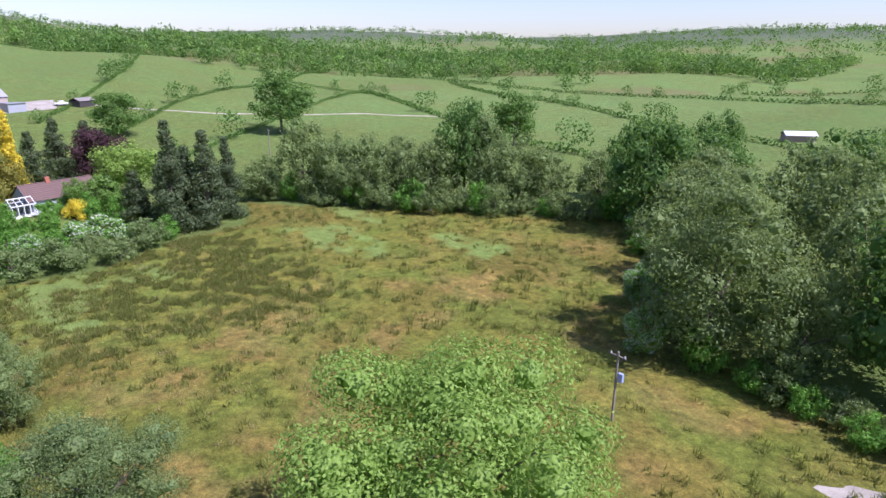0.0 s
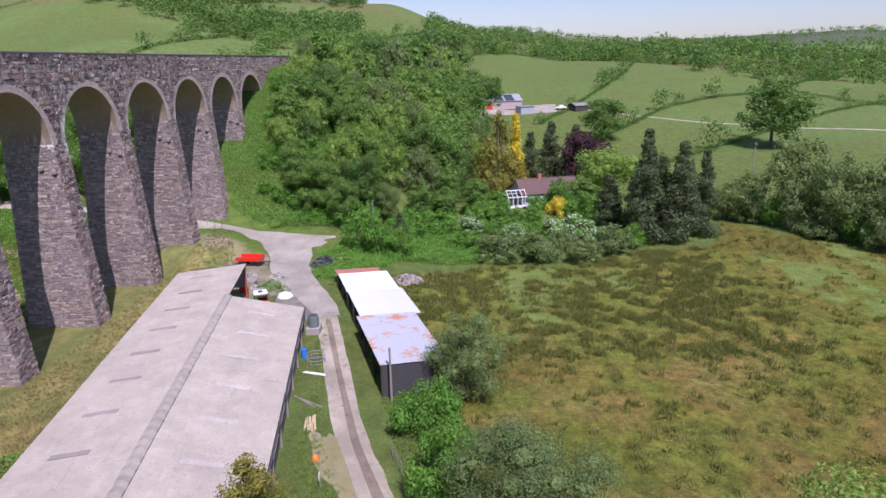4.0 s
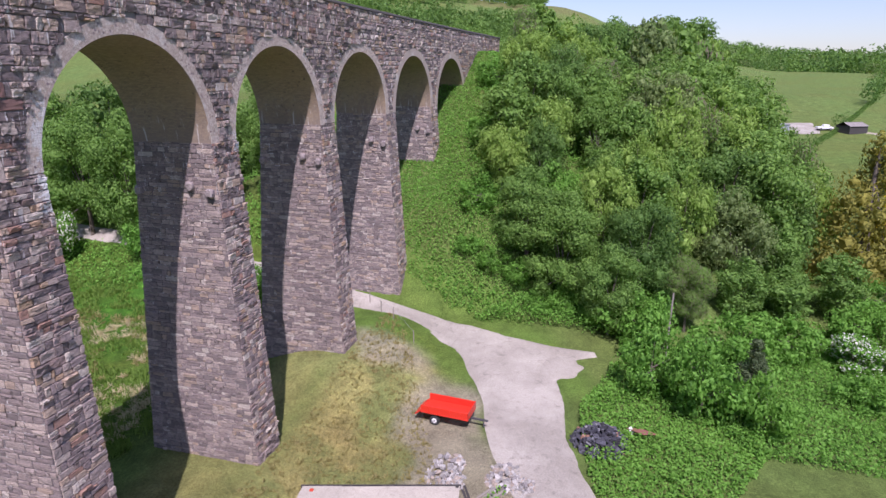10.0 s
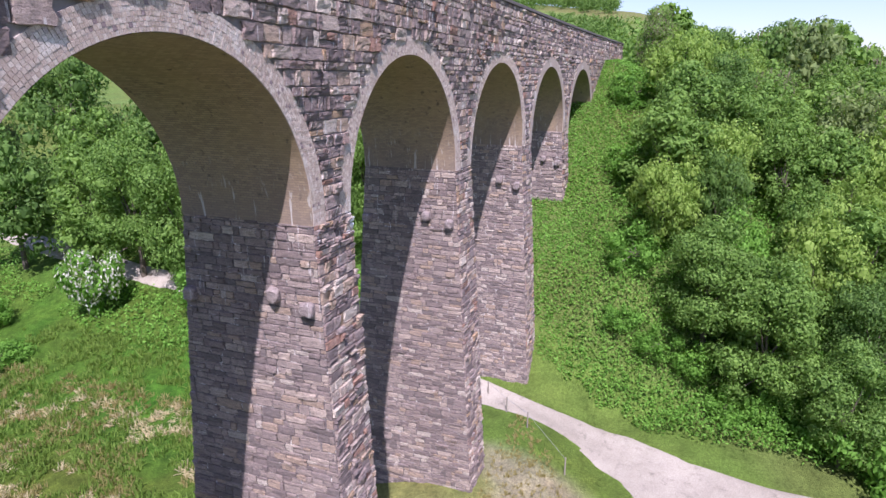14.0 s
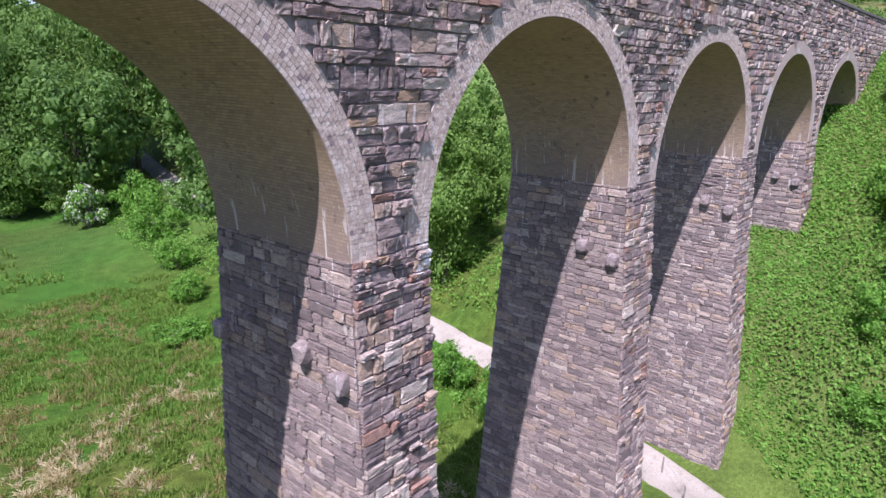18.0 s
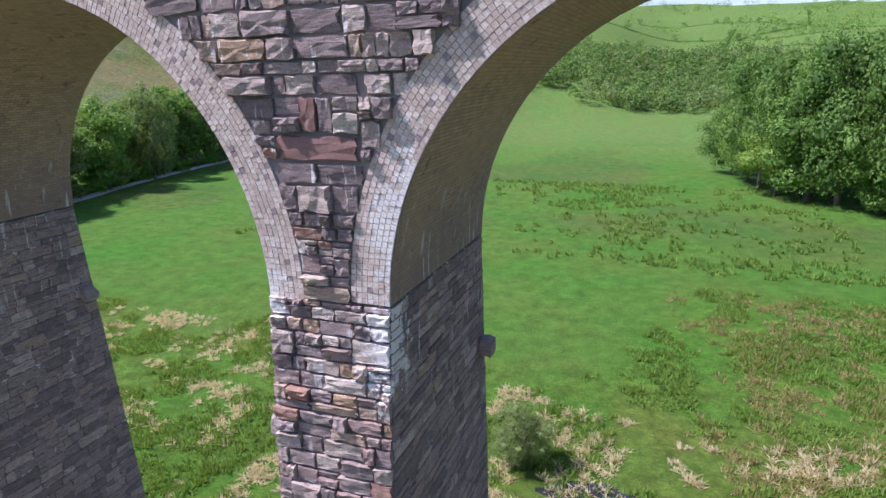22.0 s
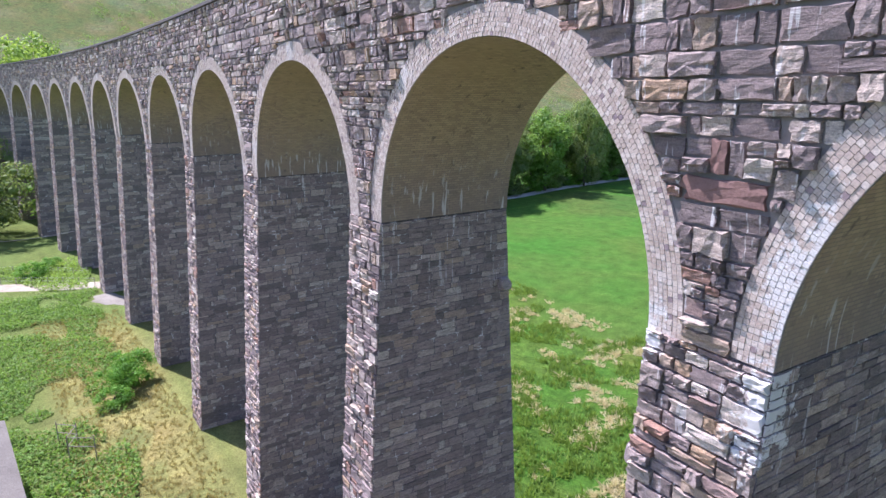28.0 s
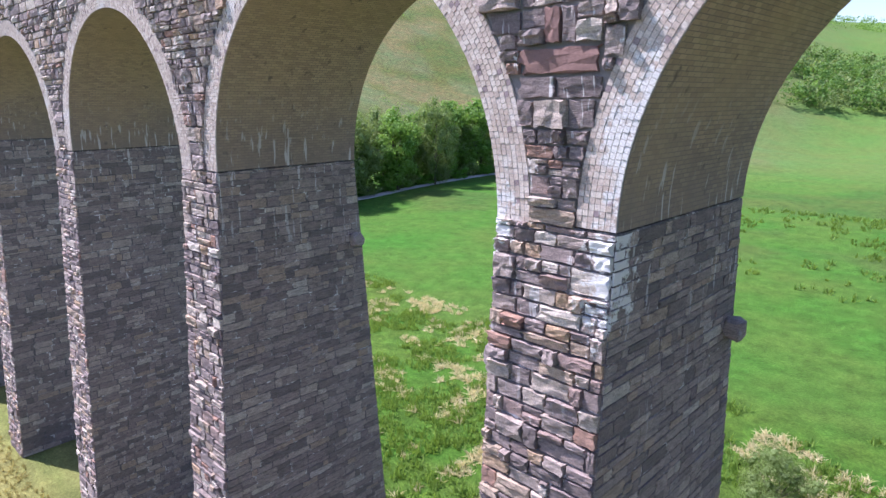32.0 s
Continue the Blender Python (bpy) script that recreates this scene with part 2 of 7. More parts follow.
def barrel_material():
    """Brick lining of an arch: uv in metres, along the curve and across."""
    m, n, l, b = mat("barrel_brick")
    uv = n.new("ShaderNodeUVMap")
    uv.uv_map = "metres"
    t = n.new("ShaderNodeTexBrick")
    l.new(uv.outputs[0], t.inputs["Vector"])
    for k, v in (("Scale", 1.0), ("Mortar Size", 0.009), ("Brick Width", 0.235), ("Row Height", 0.085), ("Mortar Smooth", 0.4)):
        t.inputs[k].default_value = v
    t.inputs["Color1"].default_value, t.inputs["Color2"].default_value = (0.41, 0.31, 0.21, 1), (0.27, 0.2, 0.145, 1)
    t.inputs["Mortar"].default_value = (0.16, 0.135, 0.115, 1)
    p = place_of(n)
    big, mid = noise_at(n, l, p, 0.5, 6, 0.65), noise_at(n, l, p, 3.0, 5)
    c = mix(n, l, ramp(n, l, big.outputs[0], [(0.35, (0, 0, 0)), (0.65, (0.55, 0.55, 0.55))]), t.outputs[0], (0.38, 0.285, 0.175))
    c = mix(n, l, ramp(n, l, mid.outputs[0], [(0.62, (0, 0, 0)), (0.72, (0.8, 0.8, 0.8))]), c, (0.1, 0.08, 0.075))
    sep = n.new("ShaderNodeSeparateXYZ")
    l.new(p, sep.inputs[0])
    com = n.new("ShaderNodeCombineXYZ")
    # soot and damp climbing from the springing, its edge ragged
    damp = n.new("ShaderNodeMapRange")
    for i, v in ((1, 20.4), (2, 23.2), (3, 0.6), (4, 0.0)):
        damp.inputs[i].default_value = v
    ragged = noise_at(n, l, p, 0.9, 7, 0.7)
    l.new(calc(n, l, "ADD", sep.outputs[2], calc(n, l, "MULTIPLY", calc(n, l, "SUBTRACT", ragged.outputs[0], 0.5), 5.0)), damp.inputs[0])
    c = mix(n, l, damp.outputs[0], c, (0.17, 0.142, 0.135))
    for i, k in ((0, 6.5), (1, 6.5), (2, 0.45)):
        l.new(calc(n, l, "MULTIPLY", sep.outputs[i], k), com.inputs[i])
    run = noise_at(n, l, com.outputs[0], 1.0, 3)
    high = n.new("ShaderNodeMapRange")
    for i, v in ((1, 23.0), (2, 20.6), (3, 0.0), (4, 1.0)):
        high.inputs[i].default_value = v
    l.new(sep.outputs[2], high.inputs[0])
    s = calc(n, l, "MULTIPLY", ramp(n, l, run.outputs[0], [(0.61, (0, 0, 0)), (0.66, (1, 1, 1))]), high.outputs[0])
    c = mix(n, l, calc(n, l, "MULTIPLY", s, 0.8), c, (0.6, 0.59, 0.58))
    l.new(c, b.inputs["Base Color"])
    b.inputs["Roughness"].default_value = 0.9
    bump(n, l, b, calc(n, l, "SUBTRACT", 1.0, t.outputs["Fac"]), 0.5, 0.01)
    return m


BARREL = barrel_material()


def ground_material():
    m, n, l, b = mat("ground_cover")
    a = n.new("ShaderNodeVertexColor")
    a.layer_name = "cover"
    p = place_of(n)
    big, mid, fine = noise_at(n, l, p, 0.06, 5, 0.6), noise_at(n, l, p, 0.5, 6, 0.7), noise_at(n, l, p, 5.0, 6, 0.8)
    blade = noise_at(n, l, p, 24.0, 3, 0.7)
    c = mix(n, l, ramp(n, l, big.outputs[0], [(0.35, (0.5, 0.5, 0.5)), (0.65, (0, 0, 0))]), a.outputs[0], mix(n, l, 0.6, a.outputs[0], (0.17, 0.14, 0.045)))
    k = ramp(n, l, mid.outputs[0], [(0.25, (0.62, 0.62, 0.62)), (0.75, (1.35, 1.35, 1.3))])
    c = mix(n, l, 1.0, c, k, "MULTIPLY")
    k = ramp(n, l, fine.outputs[0], [(0.28, (0.5, 0.5, 0.5)), (0.72, (1.4, 1.4, 1.4))])
    c = mix(n, l, 1.0, c, k, "MULTIPLY")
    k = ramp(n, l, blade.outputs[0], [(0.3, (0.55, 0.55, 0.55)), (0.7, (1.35, 1.35, 1.35))])
    c = mix(n, l, 1.0, c, k, "MULTIPLY")
    # tussocky ground
    clump, patchy = noise_at(n, l, p, 1.15, 5, 0.75), noise_at(n, l, p, 0.17, 4, 0.6)
    rough = mix(n, l, 1.0, mix(n, l, ramp(n, l, patchy.outputs[0], [(0.42, (0, 0, 0)), (0.58, (1, 1, 1))]), (0.9, 1.0, 0.85), (1.1, 1.0, 0.92)),
                ramp(n, l, clump.outputs[0], [(0.32, (0.55, 0.58, 0.52)), (0.5, (0.98, 0.98, 0.94)), (0.66, (1.4, 1.36, 1.2))]), "MULTIPLY")
    c = mix(n, l, a.outputs["Alpha"], c, mix(n, l, 1.0, c, rough, "MULTIPLY"))
    l.new(c, b.inputs["Base Color"])
    b.inputs["Roughness"].default_value = 1.0
    b.inputs["Specular IOR Level"].default_value = 0.1
    bump(n, l, b, calc(n, l, "ADD", mid.outputs[0], fine.outputs[0]), 0.8, 0.25)
    return m


GROUND = ground_material()


def leaf_material(name, dark, light, single=True, gloss=0.6):
    """Foliage: each leaf cluster takes its own shade, each plant its own tint."""
    m, n, l, b = mat(name)
    r = n.new("ShaderNodeNewGeometry").outputs["Random Per Island"]
    o = n.new("ShaderNodeObjectInfo").outputs["Random"]
    c = mix(n, l, r, dark, light)
    c = mix(n, l, calc(n, l, "MULTIPLY", o, 0.3), c, tuple(v * k for v, k in zip(light, (0.95, 0.9, 0.75))))
    l.new(c, b.inputs["Base Color"])
    b.inputs["Roughness"].default_value = gloss
    b.inputs["Specular IOR Level"].default_value = 0.2
    tr = n.new("ShaderNodeBsdfTranslucent")
    l.new(mix(n, l, 0.5, c, tuple(min(1, v * k) for v, k in zip(light, (1.6, 1.5, 0.7)))), tr.inputs[0])
    sh = node(n, "ShaderNodeMixShader", Fac=0.38)
    l.new(b.outputs[0], sh.inputs[1])
    l.new(tr.outputs[0], sh.inputs[2])
    l.new(sh.outputs[0], n["Material Output"].inputs[0])
    return m


BARK = plain("bark", (0.12, 0.1, 0.08), 0.95, 0, 0.6, 5, 0.8)


# ---- mesh helpers ----
def mesh_object(name, verts, faces, material=None, parent=None, smooth=False):
    me = bpy.data.meshes.new(name)
    me.from_pydata([tuple(v) for v in verts] if not isinstance(verts, np.ndarray) else verts.tolist(), [], faces if isinstance(faces, list) else faces.tolist())
    if material:
        me.materials.append(material)
    if smooth:
        me.shade_smooth()
    ob = new(name, me)
    if parent:
        ob.parent = parent
    return ob


def part(name, bm, material, parent, label=""):
    """Links a bmesh as one mesh object under a thing or a part."""
    me = bpy.data.meshes.new(name)
    bm.to_mesh(me)
    bm.free()
    me.materials.append(material)
    ob = new(name, me)
    ob.parent = parent
    if label:
        tagged(ob, label)
    return ob


def box(bm, x0, x1, y0, y1, z0, z1, bevel=0.0):
    r = bmesh.ops.create_cube(bm, size=1.0, matrix=Matrix.Translation(((x0 + x1) / 2, (y0 + y1) / 2, (z0 + z1) / 2)) @ Matrix.Diagonal((x1 - x0, y1 - y0, z1 - z0, 1)))
    if bevel:
        edges = {e for v in r["verts"] for e in v.link_edges}
        bmesh.ops.bevel(bm, geom=list(edges), offset=bevel, segments=1, affect="EDGES")
    return bm


def tube(bm, a, b, r0, r1, sides=8):
    a, b = Vector(a), Vector(b)
    m = Matrix.Translation((a + b) / 2) @ (b - a).to_track_quat("Z", "Y").to_matrix().to_4x4()
    bmesh.ops.create_cone(bm, cap_ends=True, segments=sides, radius1=r0, radius2=r1, depth=(b - a).length, matrix=m)
    return bm


def empty(name, m, label, category, group="", kind=""):
    e = new(name)
    e.matrix_world = m
    e.empty_display_size = 0.2
    return tagged(e, label, category, group, kind)


def smooth(a, b, x):
    t = np.clip((x - a) / (b - a), 0, 1)
    return t * t * (3 - 2 * t)

# ---- the viaduct's line ----
KAPPA, KAPPA2, PITCH, GRADE, FOOT = -0.0012956, 8.22e-6, 13.542, 0.00447, 20.6
HALF, SPAN_R, DEPTH, BATTER, LEAN = 1.22, 5.55, 5.25, 0.066, 0.005
_s = np.arange(-400, 300, 0.25)
_h = KAPPA * _s + KAPPA2 * _s * _s / 2
_cx, _cy = np.cumsum(np.cos(_h)) * 0.25, np.cumsum(np.sin(_h)) * 0.25
_i0 = int(np.argmin(abs(_s)))
_cx, _cy = _cx - _cx[_i0], _cy - _cy[_i0]


def on_line(s, off, z):
    """Points at arc length s, off metres out of the south face, height z."""
    s, off, z = np.broadcast_arrays(np.asarray(s, float), np.asarray(off, float), np.asarray(z, float))
    h = KAPPA * s + KAPPA2 * s * s / 2
    return np.stack([np.interp(s, _s, _cx) + off * np.sin(h), np.interp(s, _s, _cy) - off * np.cos(h), z], -1)


def line_place(x, y):
    """The nearest arc length and the distance out of the south face."""
    s = np.asarray(x, float).copy()
    for _ in range(4):
        h = KAPPA * s + KAPPA2 * s * s / 2
        dx, dy = x - np.interp(s, _s, _cx), y - np.interp(s, _s, _cy)
        s = np.clip(s + dx * np.cos(h) + dy * np.sin(h), -390, 290)
    h = KAPPA * s + KAPPA2 * s * s / 2
    return s, (x - np.interp(s, _s, _cx)) * np.sin(h) - (y - np.interp(s, _s, _cy)) * np.cos(h)


# ---- the lie of the land ----
BEAR = np.array([-180, -130, -100, -60, -30, -8, 0, 15, 40, 62, 85, 95, 105, 131, 170, 180], float)
DIST = np.array([0, 120, 200, 300, 500, 900, 1600, 3200, 4900], float)
RISE = [
    "0 0 0 5 15 30 60 120 120", "0 0 2 10 30 60 100 150 150", "0 0 10 38 95 160 230 260 260", "0 0 3 35 110 190 260 300 300",
    "0 0 0 10 80 160 250 300 300", "0 0 0 0 25 90 160 240 240", "0 0 0 0 8 65 145 240 240", "0 0 0 2 12 60 150 260 260",
    "0 0 5 15 40 80 140 200 200", "0 0 20 45 85 150 230 300 300", "0 0 14 34 72 110 150 200 200", "0 0 10 24 38 56 85 150 150",
    "0 0 7 17 28 38 60 120 120", "0 0 2 7 13 20 42 105 105", "0 0 0 3 8 15 42 120 120", "0 0 0 5 15 30 60 120 120"]
RISE = np.array([[float(v) for v in row.split()] for row in RISE])


def land(x, y):
    x, y = np.asarray(x, float), np.asarray(y, float)
    r, b = np.hypot(x, y + 20), np.degrees(np.arctan2(x, y + 20))
    fb = np.clip(np.interp(b, BEAR, np.arange(len(BEAR))), 0, len(BEAR) - 1.001)
    fr = np.clip(np.interp(r, DIST, np.arange(len(DIST))), 0, len(DIST) - 1.001)
    i, j = fb.astype(int), fr.astype(int)
    u, v = fb - i, fr - j
    u, v = u * u * (3 - 2 * u), v * v * (3 - 2 * v) * 0.5 + v * 0.5
    z = (RISE[i, j] * (1 - u) + RISE[i + 1, j] * u) * (1 - v) + (RISE[i, j + 1] * (1 - u) + RISE[i + 1, j + 1] * u) * v
    z = z + smooth(150, 600, r) * 5 * (np.sin(x / 83 + 1.3) * np.sin(y / 71) + 0.6 * np.sin(x / 37 - y / 51))
    z = z + smooth(900, 2200, r) * 14 * np.sin(b / 5.3 + r / 900)
    # wooded bank east of the yard, and the rise north of the line
    d = (x - 44) * 0.55 + (y + 34) * 0.5
    z = np.maximum(z, 20 * smooth(-4, 34, d) * smooth(-75, -30, y) * (smooth(-4, -26, y) + smooth(58, 80, x) * (1 - smooth(-4, -26, y))) * smooth(320, 150, r))
    toe = 25 + 0.12 * np.maximum(0, y - 30)
    z = np.maximum(z, 16 * smooth(0, 60, x - toe) * smooth(-16, -2, y) * smooth(320, 150, r))
    # the wet field lies a little lower, the cottage on a low shelf
    z = z - 1.6 * smooth(-31, -44, y) * smooth(140, 90, r) * smooth(60, 20, d) + 3.0 * smooth(16, 5, np.hypot(x - 54, y + 56))
    z = z + 1.8 * smooth(10, 3, np.hypot(x - 28, y + 2)) * (z < 1.8)
    # railway bank behind the east end
    s, off = line_place(x, y)
    e = np.hypot(np.maximum(0, 73 - s), np.maximum(0, abs(off + 2.3) - 4.0)) + 0.8 * np.maximum(0, 46 - s)
    z = np.maximum(z, np.where(s > 20, 27.5 - 0.65 * e, -9))
    e = np.hypot(np.maximum(0, s + 182), np.maximum(0, abs(off + 2.3) - 4.0))
    z = np.maximum(z, np.where(s < -100, 26.0 - 0.69 * e, -9))
    z = z + smooth(14, 40, abs(off)) * 0.25 * np.sin(x / 9.0) * np.sin(y / 7.0)
    return z


def ground(x, y):
    return float(land(np.array([x]), np.array([y]))[0])


def vnoise(x, y, scale, seed=0.0):
    """Smooth lattice noise in 0..1, two octaves."""
    out = 0.0
    for k, w in ((1.0, 0.68), (2.3, 0.32)):
        u, v = x / scale * k + seed * 7.3, y / scale * k - seed * 3.1
        i, j = np.floor(u), np.floor(v)
        u, v = u - i, v - j
        u, v = u * u * (3 - 2 * u), v * v * (3 - 2 * v)
        h = lambda a, b: np.mod(np.sin(a * 12.9898 + b * 78.233 + seed * 3.7) * 43758.5453, 1.0)
        out = out + w * ((h(i, j) * (1 - u) + h(i + 1, j) * u) * (1 - v) + (h(i, j + 1) * (1 - u) + h(i + 1, j + 1) * u) * v)
    return np.clip(0.5 + (out - 0.5) * 1.35, 0, 1)


def inside(x, y, poly):
    """Whether points lie in a polygon."""
    x, y = np.asarray(x, float), np.asarray(y, float)
    hit = np.zeros(x.shape, bool)
    for (x0, y0), (x1, y1) in zip(poly, poly[1:] + poly[:1]):
        c = (y0 > y) != (y1 > y)
        hit ^= c & (x < (x1 - x0) * (y - y0) / (y1 - y0 + 1e-12) + x0)
    return hit


RUSH_FIELD = [(14, -33), (24, -46), (22, -58), (30, -72), (33, -85), (48, -92), (38, -99), (22, -114), (-14, -139), (-38, -104), (-62, -96), (-92, -92), (-85, -75), (-52, -52), (-30, -44), (-10, -37)]


WET = ((15, -93, 13, 6.0), (-3, -107, 9.5, 3.6), (27, -104, 8, 2.4), (17, -63, 6, 3.6), (11, -52, 11, 4.5), (2, -46, 8, 3.0), (20, -56, 5, 3))


def wet_share(x, y):
    """Bright green wet hollows in the rush field."""
    out = np.zeros(np.shape(x))
    for cx, cy, rx, ry in WET:
        out = np.maximum(out, smooth(1.1, 0.85, np.hypot((x - cx) / rx, (y - cy) / ry) + 0.7 * (vnoise(x, y, 5.0, 4.0) - 0.5)) * smooth(0.3, 0.42, vnoise(x, y, 3.2, 1.1)))
    return out


LANE_LINE = ((19, -18), (25, -16.8), (29, -15.4), (32.6, -12.8), (35, -9.2), (36, -5), (37, -1.2), (38.5, 3.2))


def cover(x, y):
    """Base colour of the ground by what grows there; distant haze is mixed in."""
    s, off = line_place(x, y)
    r, bear = np.hypot(x, y + 20), np.degrees(np.arctan2(x, y + 20))
    n1, n2, n3 = vnoise(x, y, 9, 0.4), vnoise(x, y, 3.1, 2.2), vnoise(x, y, 26, 5.0)
    c = np.empty(x.shape + (3,))
    c[:] = (0.135, 0.205, 0.055)
    def put(mask, col):
        m = np.clip(mask, 0, 1)[..., None]
        c[:] = c * (1 - m) + np.array(col) * m
    # far farmland: pasture in several greens, some rough
    cell = vnoise(x, y, 130, 3.0)
    put(smooth(150, 260, r), (0.135, 0.21, 0.06))
    put(smooth(150, 260, r) * smooth(0.45, 0.55, cell), (0.15, 0.235, 0.07))
    put(smooth(250, 400, r) * smooth(0.62, 0.7, vnoise(x, y, 90, 8.0)) * smooth(45, 60, abs(bear)), (0.17, 0.195, 0.075))
    put(smooth(150, 200, r) * smooth(45, 35, abs(bear)), (0.1, 0.2, 0.045))
    # past 1200 m the green turns greyer and bluer, haze put into the colour
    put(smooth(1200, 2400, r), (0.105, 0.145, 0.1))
    # rough hill to the north-west
    put(smooth(190, 260, r) * smooth(-10, -25, bear) * smooth(-150, -120, bear), (0.13, 0.165, 0.09))
    hill = smooth(190, 260, r) * smooth(-10, -25, bear) * smooth(-150, -120, bear)
    put(hill * smooth(0.5, 0.62, vnoise(x, y, 30, 6.0)), (0.1, 0.135, 0.05))
    put(hill * smooth(0.58, 0.68, vnoise(x, y, 22, 2.5)), (0.165, 0.165, 0.09))
    # north meadow
    north = smooth(4, 12, y) * smooth(250, 160, r) * smooth(60, 40, x)
    put(north, (0.056, 0.172, 0.023))
    put(north * smooth(0.52, 0.62, n1) * smooth(50, 30, y), (0.085, 0.17, 0.03))
    put(north * smooth(0.55, 0.65, n3) * smooth(60, 100, y), (0.06, 0.14, 0.028))
    # dry grass by the piers
    dry = smooth(7, 1, abs(off - 5.5)) * smooth(-75, -60, s) * smooth(37, 31, s)
    dry = np.maximum(dry, smooth(4, 1, abs(off + 2)) * smooth(-75, -65, s) * smooth(40, 30, s) * 0.6)
    put(dry, (0.36, 0.32, 0.135))
    put(dry * smooth(0.5, 0.65, n2), (0.24, 0.26, 0.1))
    # stony ground by the trailer and below the pier, green verge along the lane
    for cx, cy, q in ((30, -5.5, 5.5), (21, -11, 5.0), (13, -14.5, 6.0)):
        put(smooth(1.15, 0.75, np.hypot(x - cx, (y - cy) * 1.3) / q + 0.6 * (n2 - 0.5)), (0.35, 0.32, 0.235))
    d = np.full(x.shape, 99.0)
    for (x0, y0), (x1, y1) in zip(LANE_LINE, LANE_LINE[1:]):
        t = np.clip(((x - x0) * (x1 - x0) + (y - y0) * (y1 - y0)) / ((x1 - x0) ** 2 + (y1 - y0) ** 2), 0, 1)
        d = np.minimum(d, np.hypot(x - x0 - t * (x1 - x0), y - y0 - t * (y1 - y0)))
    put(smooth(7.0, 5.0, d + 1.5 * (n2 - 0.5)) * smooth(24, 28, x), (0.125, 0.225, 0.045))
    # rush field
    f = inside(x, y, RUSH_FIELD).astype(float)
    put(f, (0.18, 0.198, 0.045))
    put(f * smooth(0.5, 0.58, n1), (0.215, 0.205, 0.055))
    put(f * smooth(0.58, 0.7, n3), (0.16, 0.155, 0.042))
    put(f * smooth(-15, 8, x) * smooth(-78, -62, y), (0.185, 0.22, 0.05))
    put(f * smooth(0.6, 0.72, vnoise(x, y, 5.5, 9.0)) * smooth(10, -12, x), (0.245, 0.205, 0.07))
    wet = wet_share(x, y)
    put(f * wet, (0.2, 0.29, 0.075))
    rough = np.maximum(np.maximum(0.75 * north * smooth(44, 34, y - 22 * smooth(-4, 14, x) + 14 * (n3 - 0.5)), 0.5 * dry), f * (1 - wet))
    rough = np.maximum(rough, smooth(150, 230, r) * smooth(-10, -25, bear) * smooth(-150, -120, bear))
    return c, rough


def build_ground():
    na, rings = 540, [0.0]
    step = 1.1
    while rings[-1] < 4700:
        rings.append(rings[-1] + step)
        if rings[-1] > 75:
            step *= 1.035
    rings = np.array(rings[1:])
    a = np.linspace(0, 2 * math.pi, na, endpoint=False)
    x = np.outer(rings, np.sin(a)).ravel()
    y = np.outer(rings, np.cos(a)).ravel() - 20
    x, y = np.r_[x, 0.0], np.r_[y, -20.0]
    z = land(x, y)
    v = np.stack([x, y, z], -1)
    k = np.arange(len(rings) - 1)[:, None] * na
    j = np.arange(na)[None]
    f = np.stack([k + j, k + na + j, k + na + (j + 1) % na, k + (j + 1) % na], -1).reshape(-1, 4)[:, ::-1]
    faces = f.tolist() + [[len(x) - 1, (i + 1) % na, i] for i in range(na)]
    ob = mesh_object("ground", v, faces, GROUND, smooth=True)
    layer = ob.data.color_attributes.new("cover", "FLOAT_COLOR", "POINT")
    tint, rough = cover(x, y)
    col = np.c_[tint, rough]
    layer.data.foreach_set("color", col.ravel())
    return tagged(ob, "grass valley floor, rush field, pasture and hillsides", "ground", kind="structure")


build_ground()

# ---- viaduct ----
FIRST, LAST = -13, 5
TOP = 29.65


def foot(s):
    return FOOT + GRADE * s


viaduct = empty("viaduct", Matrix(), "long curved stone railway viaduct with eighteen brick-ringed arches", "viaduct")
SIDE_S, END_S = -200.0, 86.0


def bay_core(k):
    """Masonry over one arch: both faces, top, from the lining up."""
    sc = (k + 0.5) * PITCH
    th = np.linspace(math.pi, 0, 33)
    s = np.r_[k * PITCH, sc + SPAN_R * np.cos(th), (k + 1) * PITCH]
    zi = np.r_[foot(sc), foot(sc) + SPAN_R * np.sin(th), foot(sc)]
    zt = TOP + GRADE * s
    n = len(s)
    v = np.concatenate([on_line(s, -0.02, zi), on_line(s, -0.02, zt), on_line(s, -DEPTH, zi), on_line(s, -DEPTH, zt)])
    f = []
    for i in range(n - 1):
        f += [[i, i + 1, n + i + 1, n + i], [2 * n + i + 1, 2 * n + i, 3 * n + i, 3 * n + i + 1], [n + i, n + i + 1, 3 * n + i + 1, 3 * n + i]]
    mesh_object("spandrel_wall", v, f, MORTAR, viaduct)
    # brick lining
    th = np.linspace(math.pi, 0, 41)
    s, z = sc + (SPAN_R - 0.012) * np.cos(th), foot(sc) + (SPAN_R - 0.012) * np.sin(th)
    offs = np.linspace(0.0, -DEPTH - 0.02, 6)
    v = np.concatenate([on_line(s, o, z) for o in offs])
    m = len(s)
    f = [[r * m + i, r * m + i + 1, (r + 1) * m + i + 1, (r + 1) * m + i] for r in range(5) for i in range(m - 1)]
    ob = mesh_object("arch_lining", v, f, BARREL, viaduct, smooth=True)
    tagged(ob, "stained brown brick lining of the arch")
    uv = ob.data.uv_layers.new(name="metres")
    for lp, vi in zip(uv.data, [vi for p in ob.data.polygons for vi in p.vertices]):
        lp.uv = (-offs[vi // m] + 10, th[vi % m] * SPAN_R)


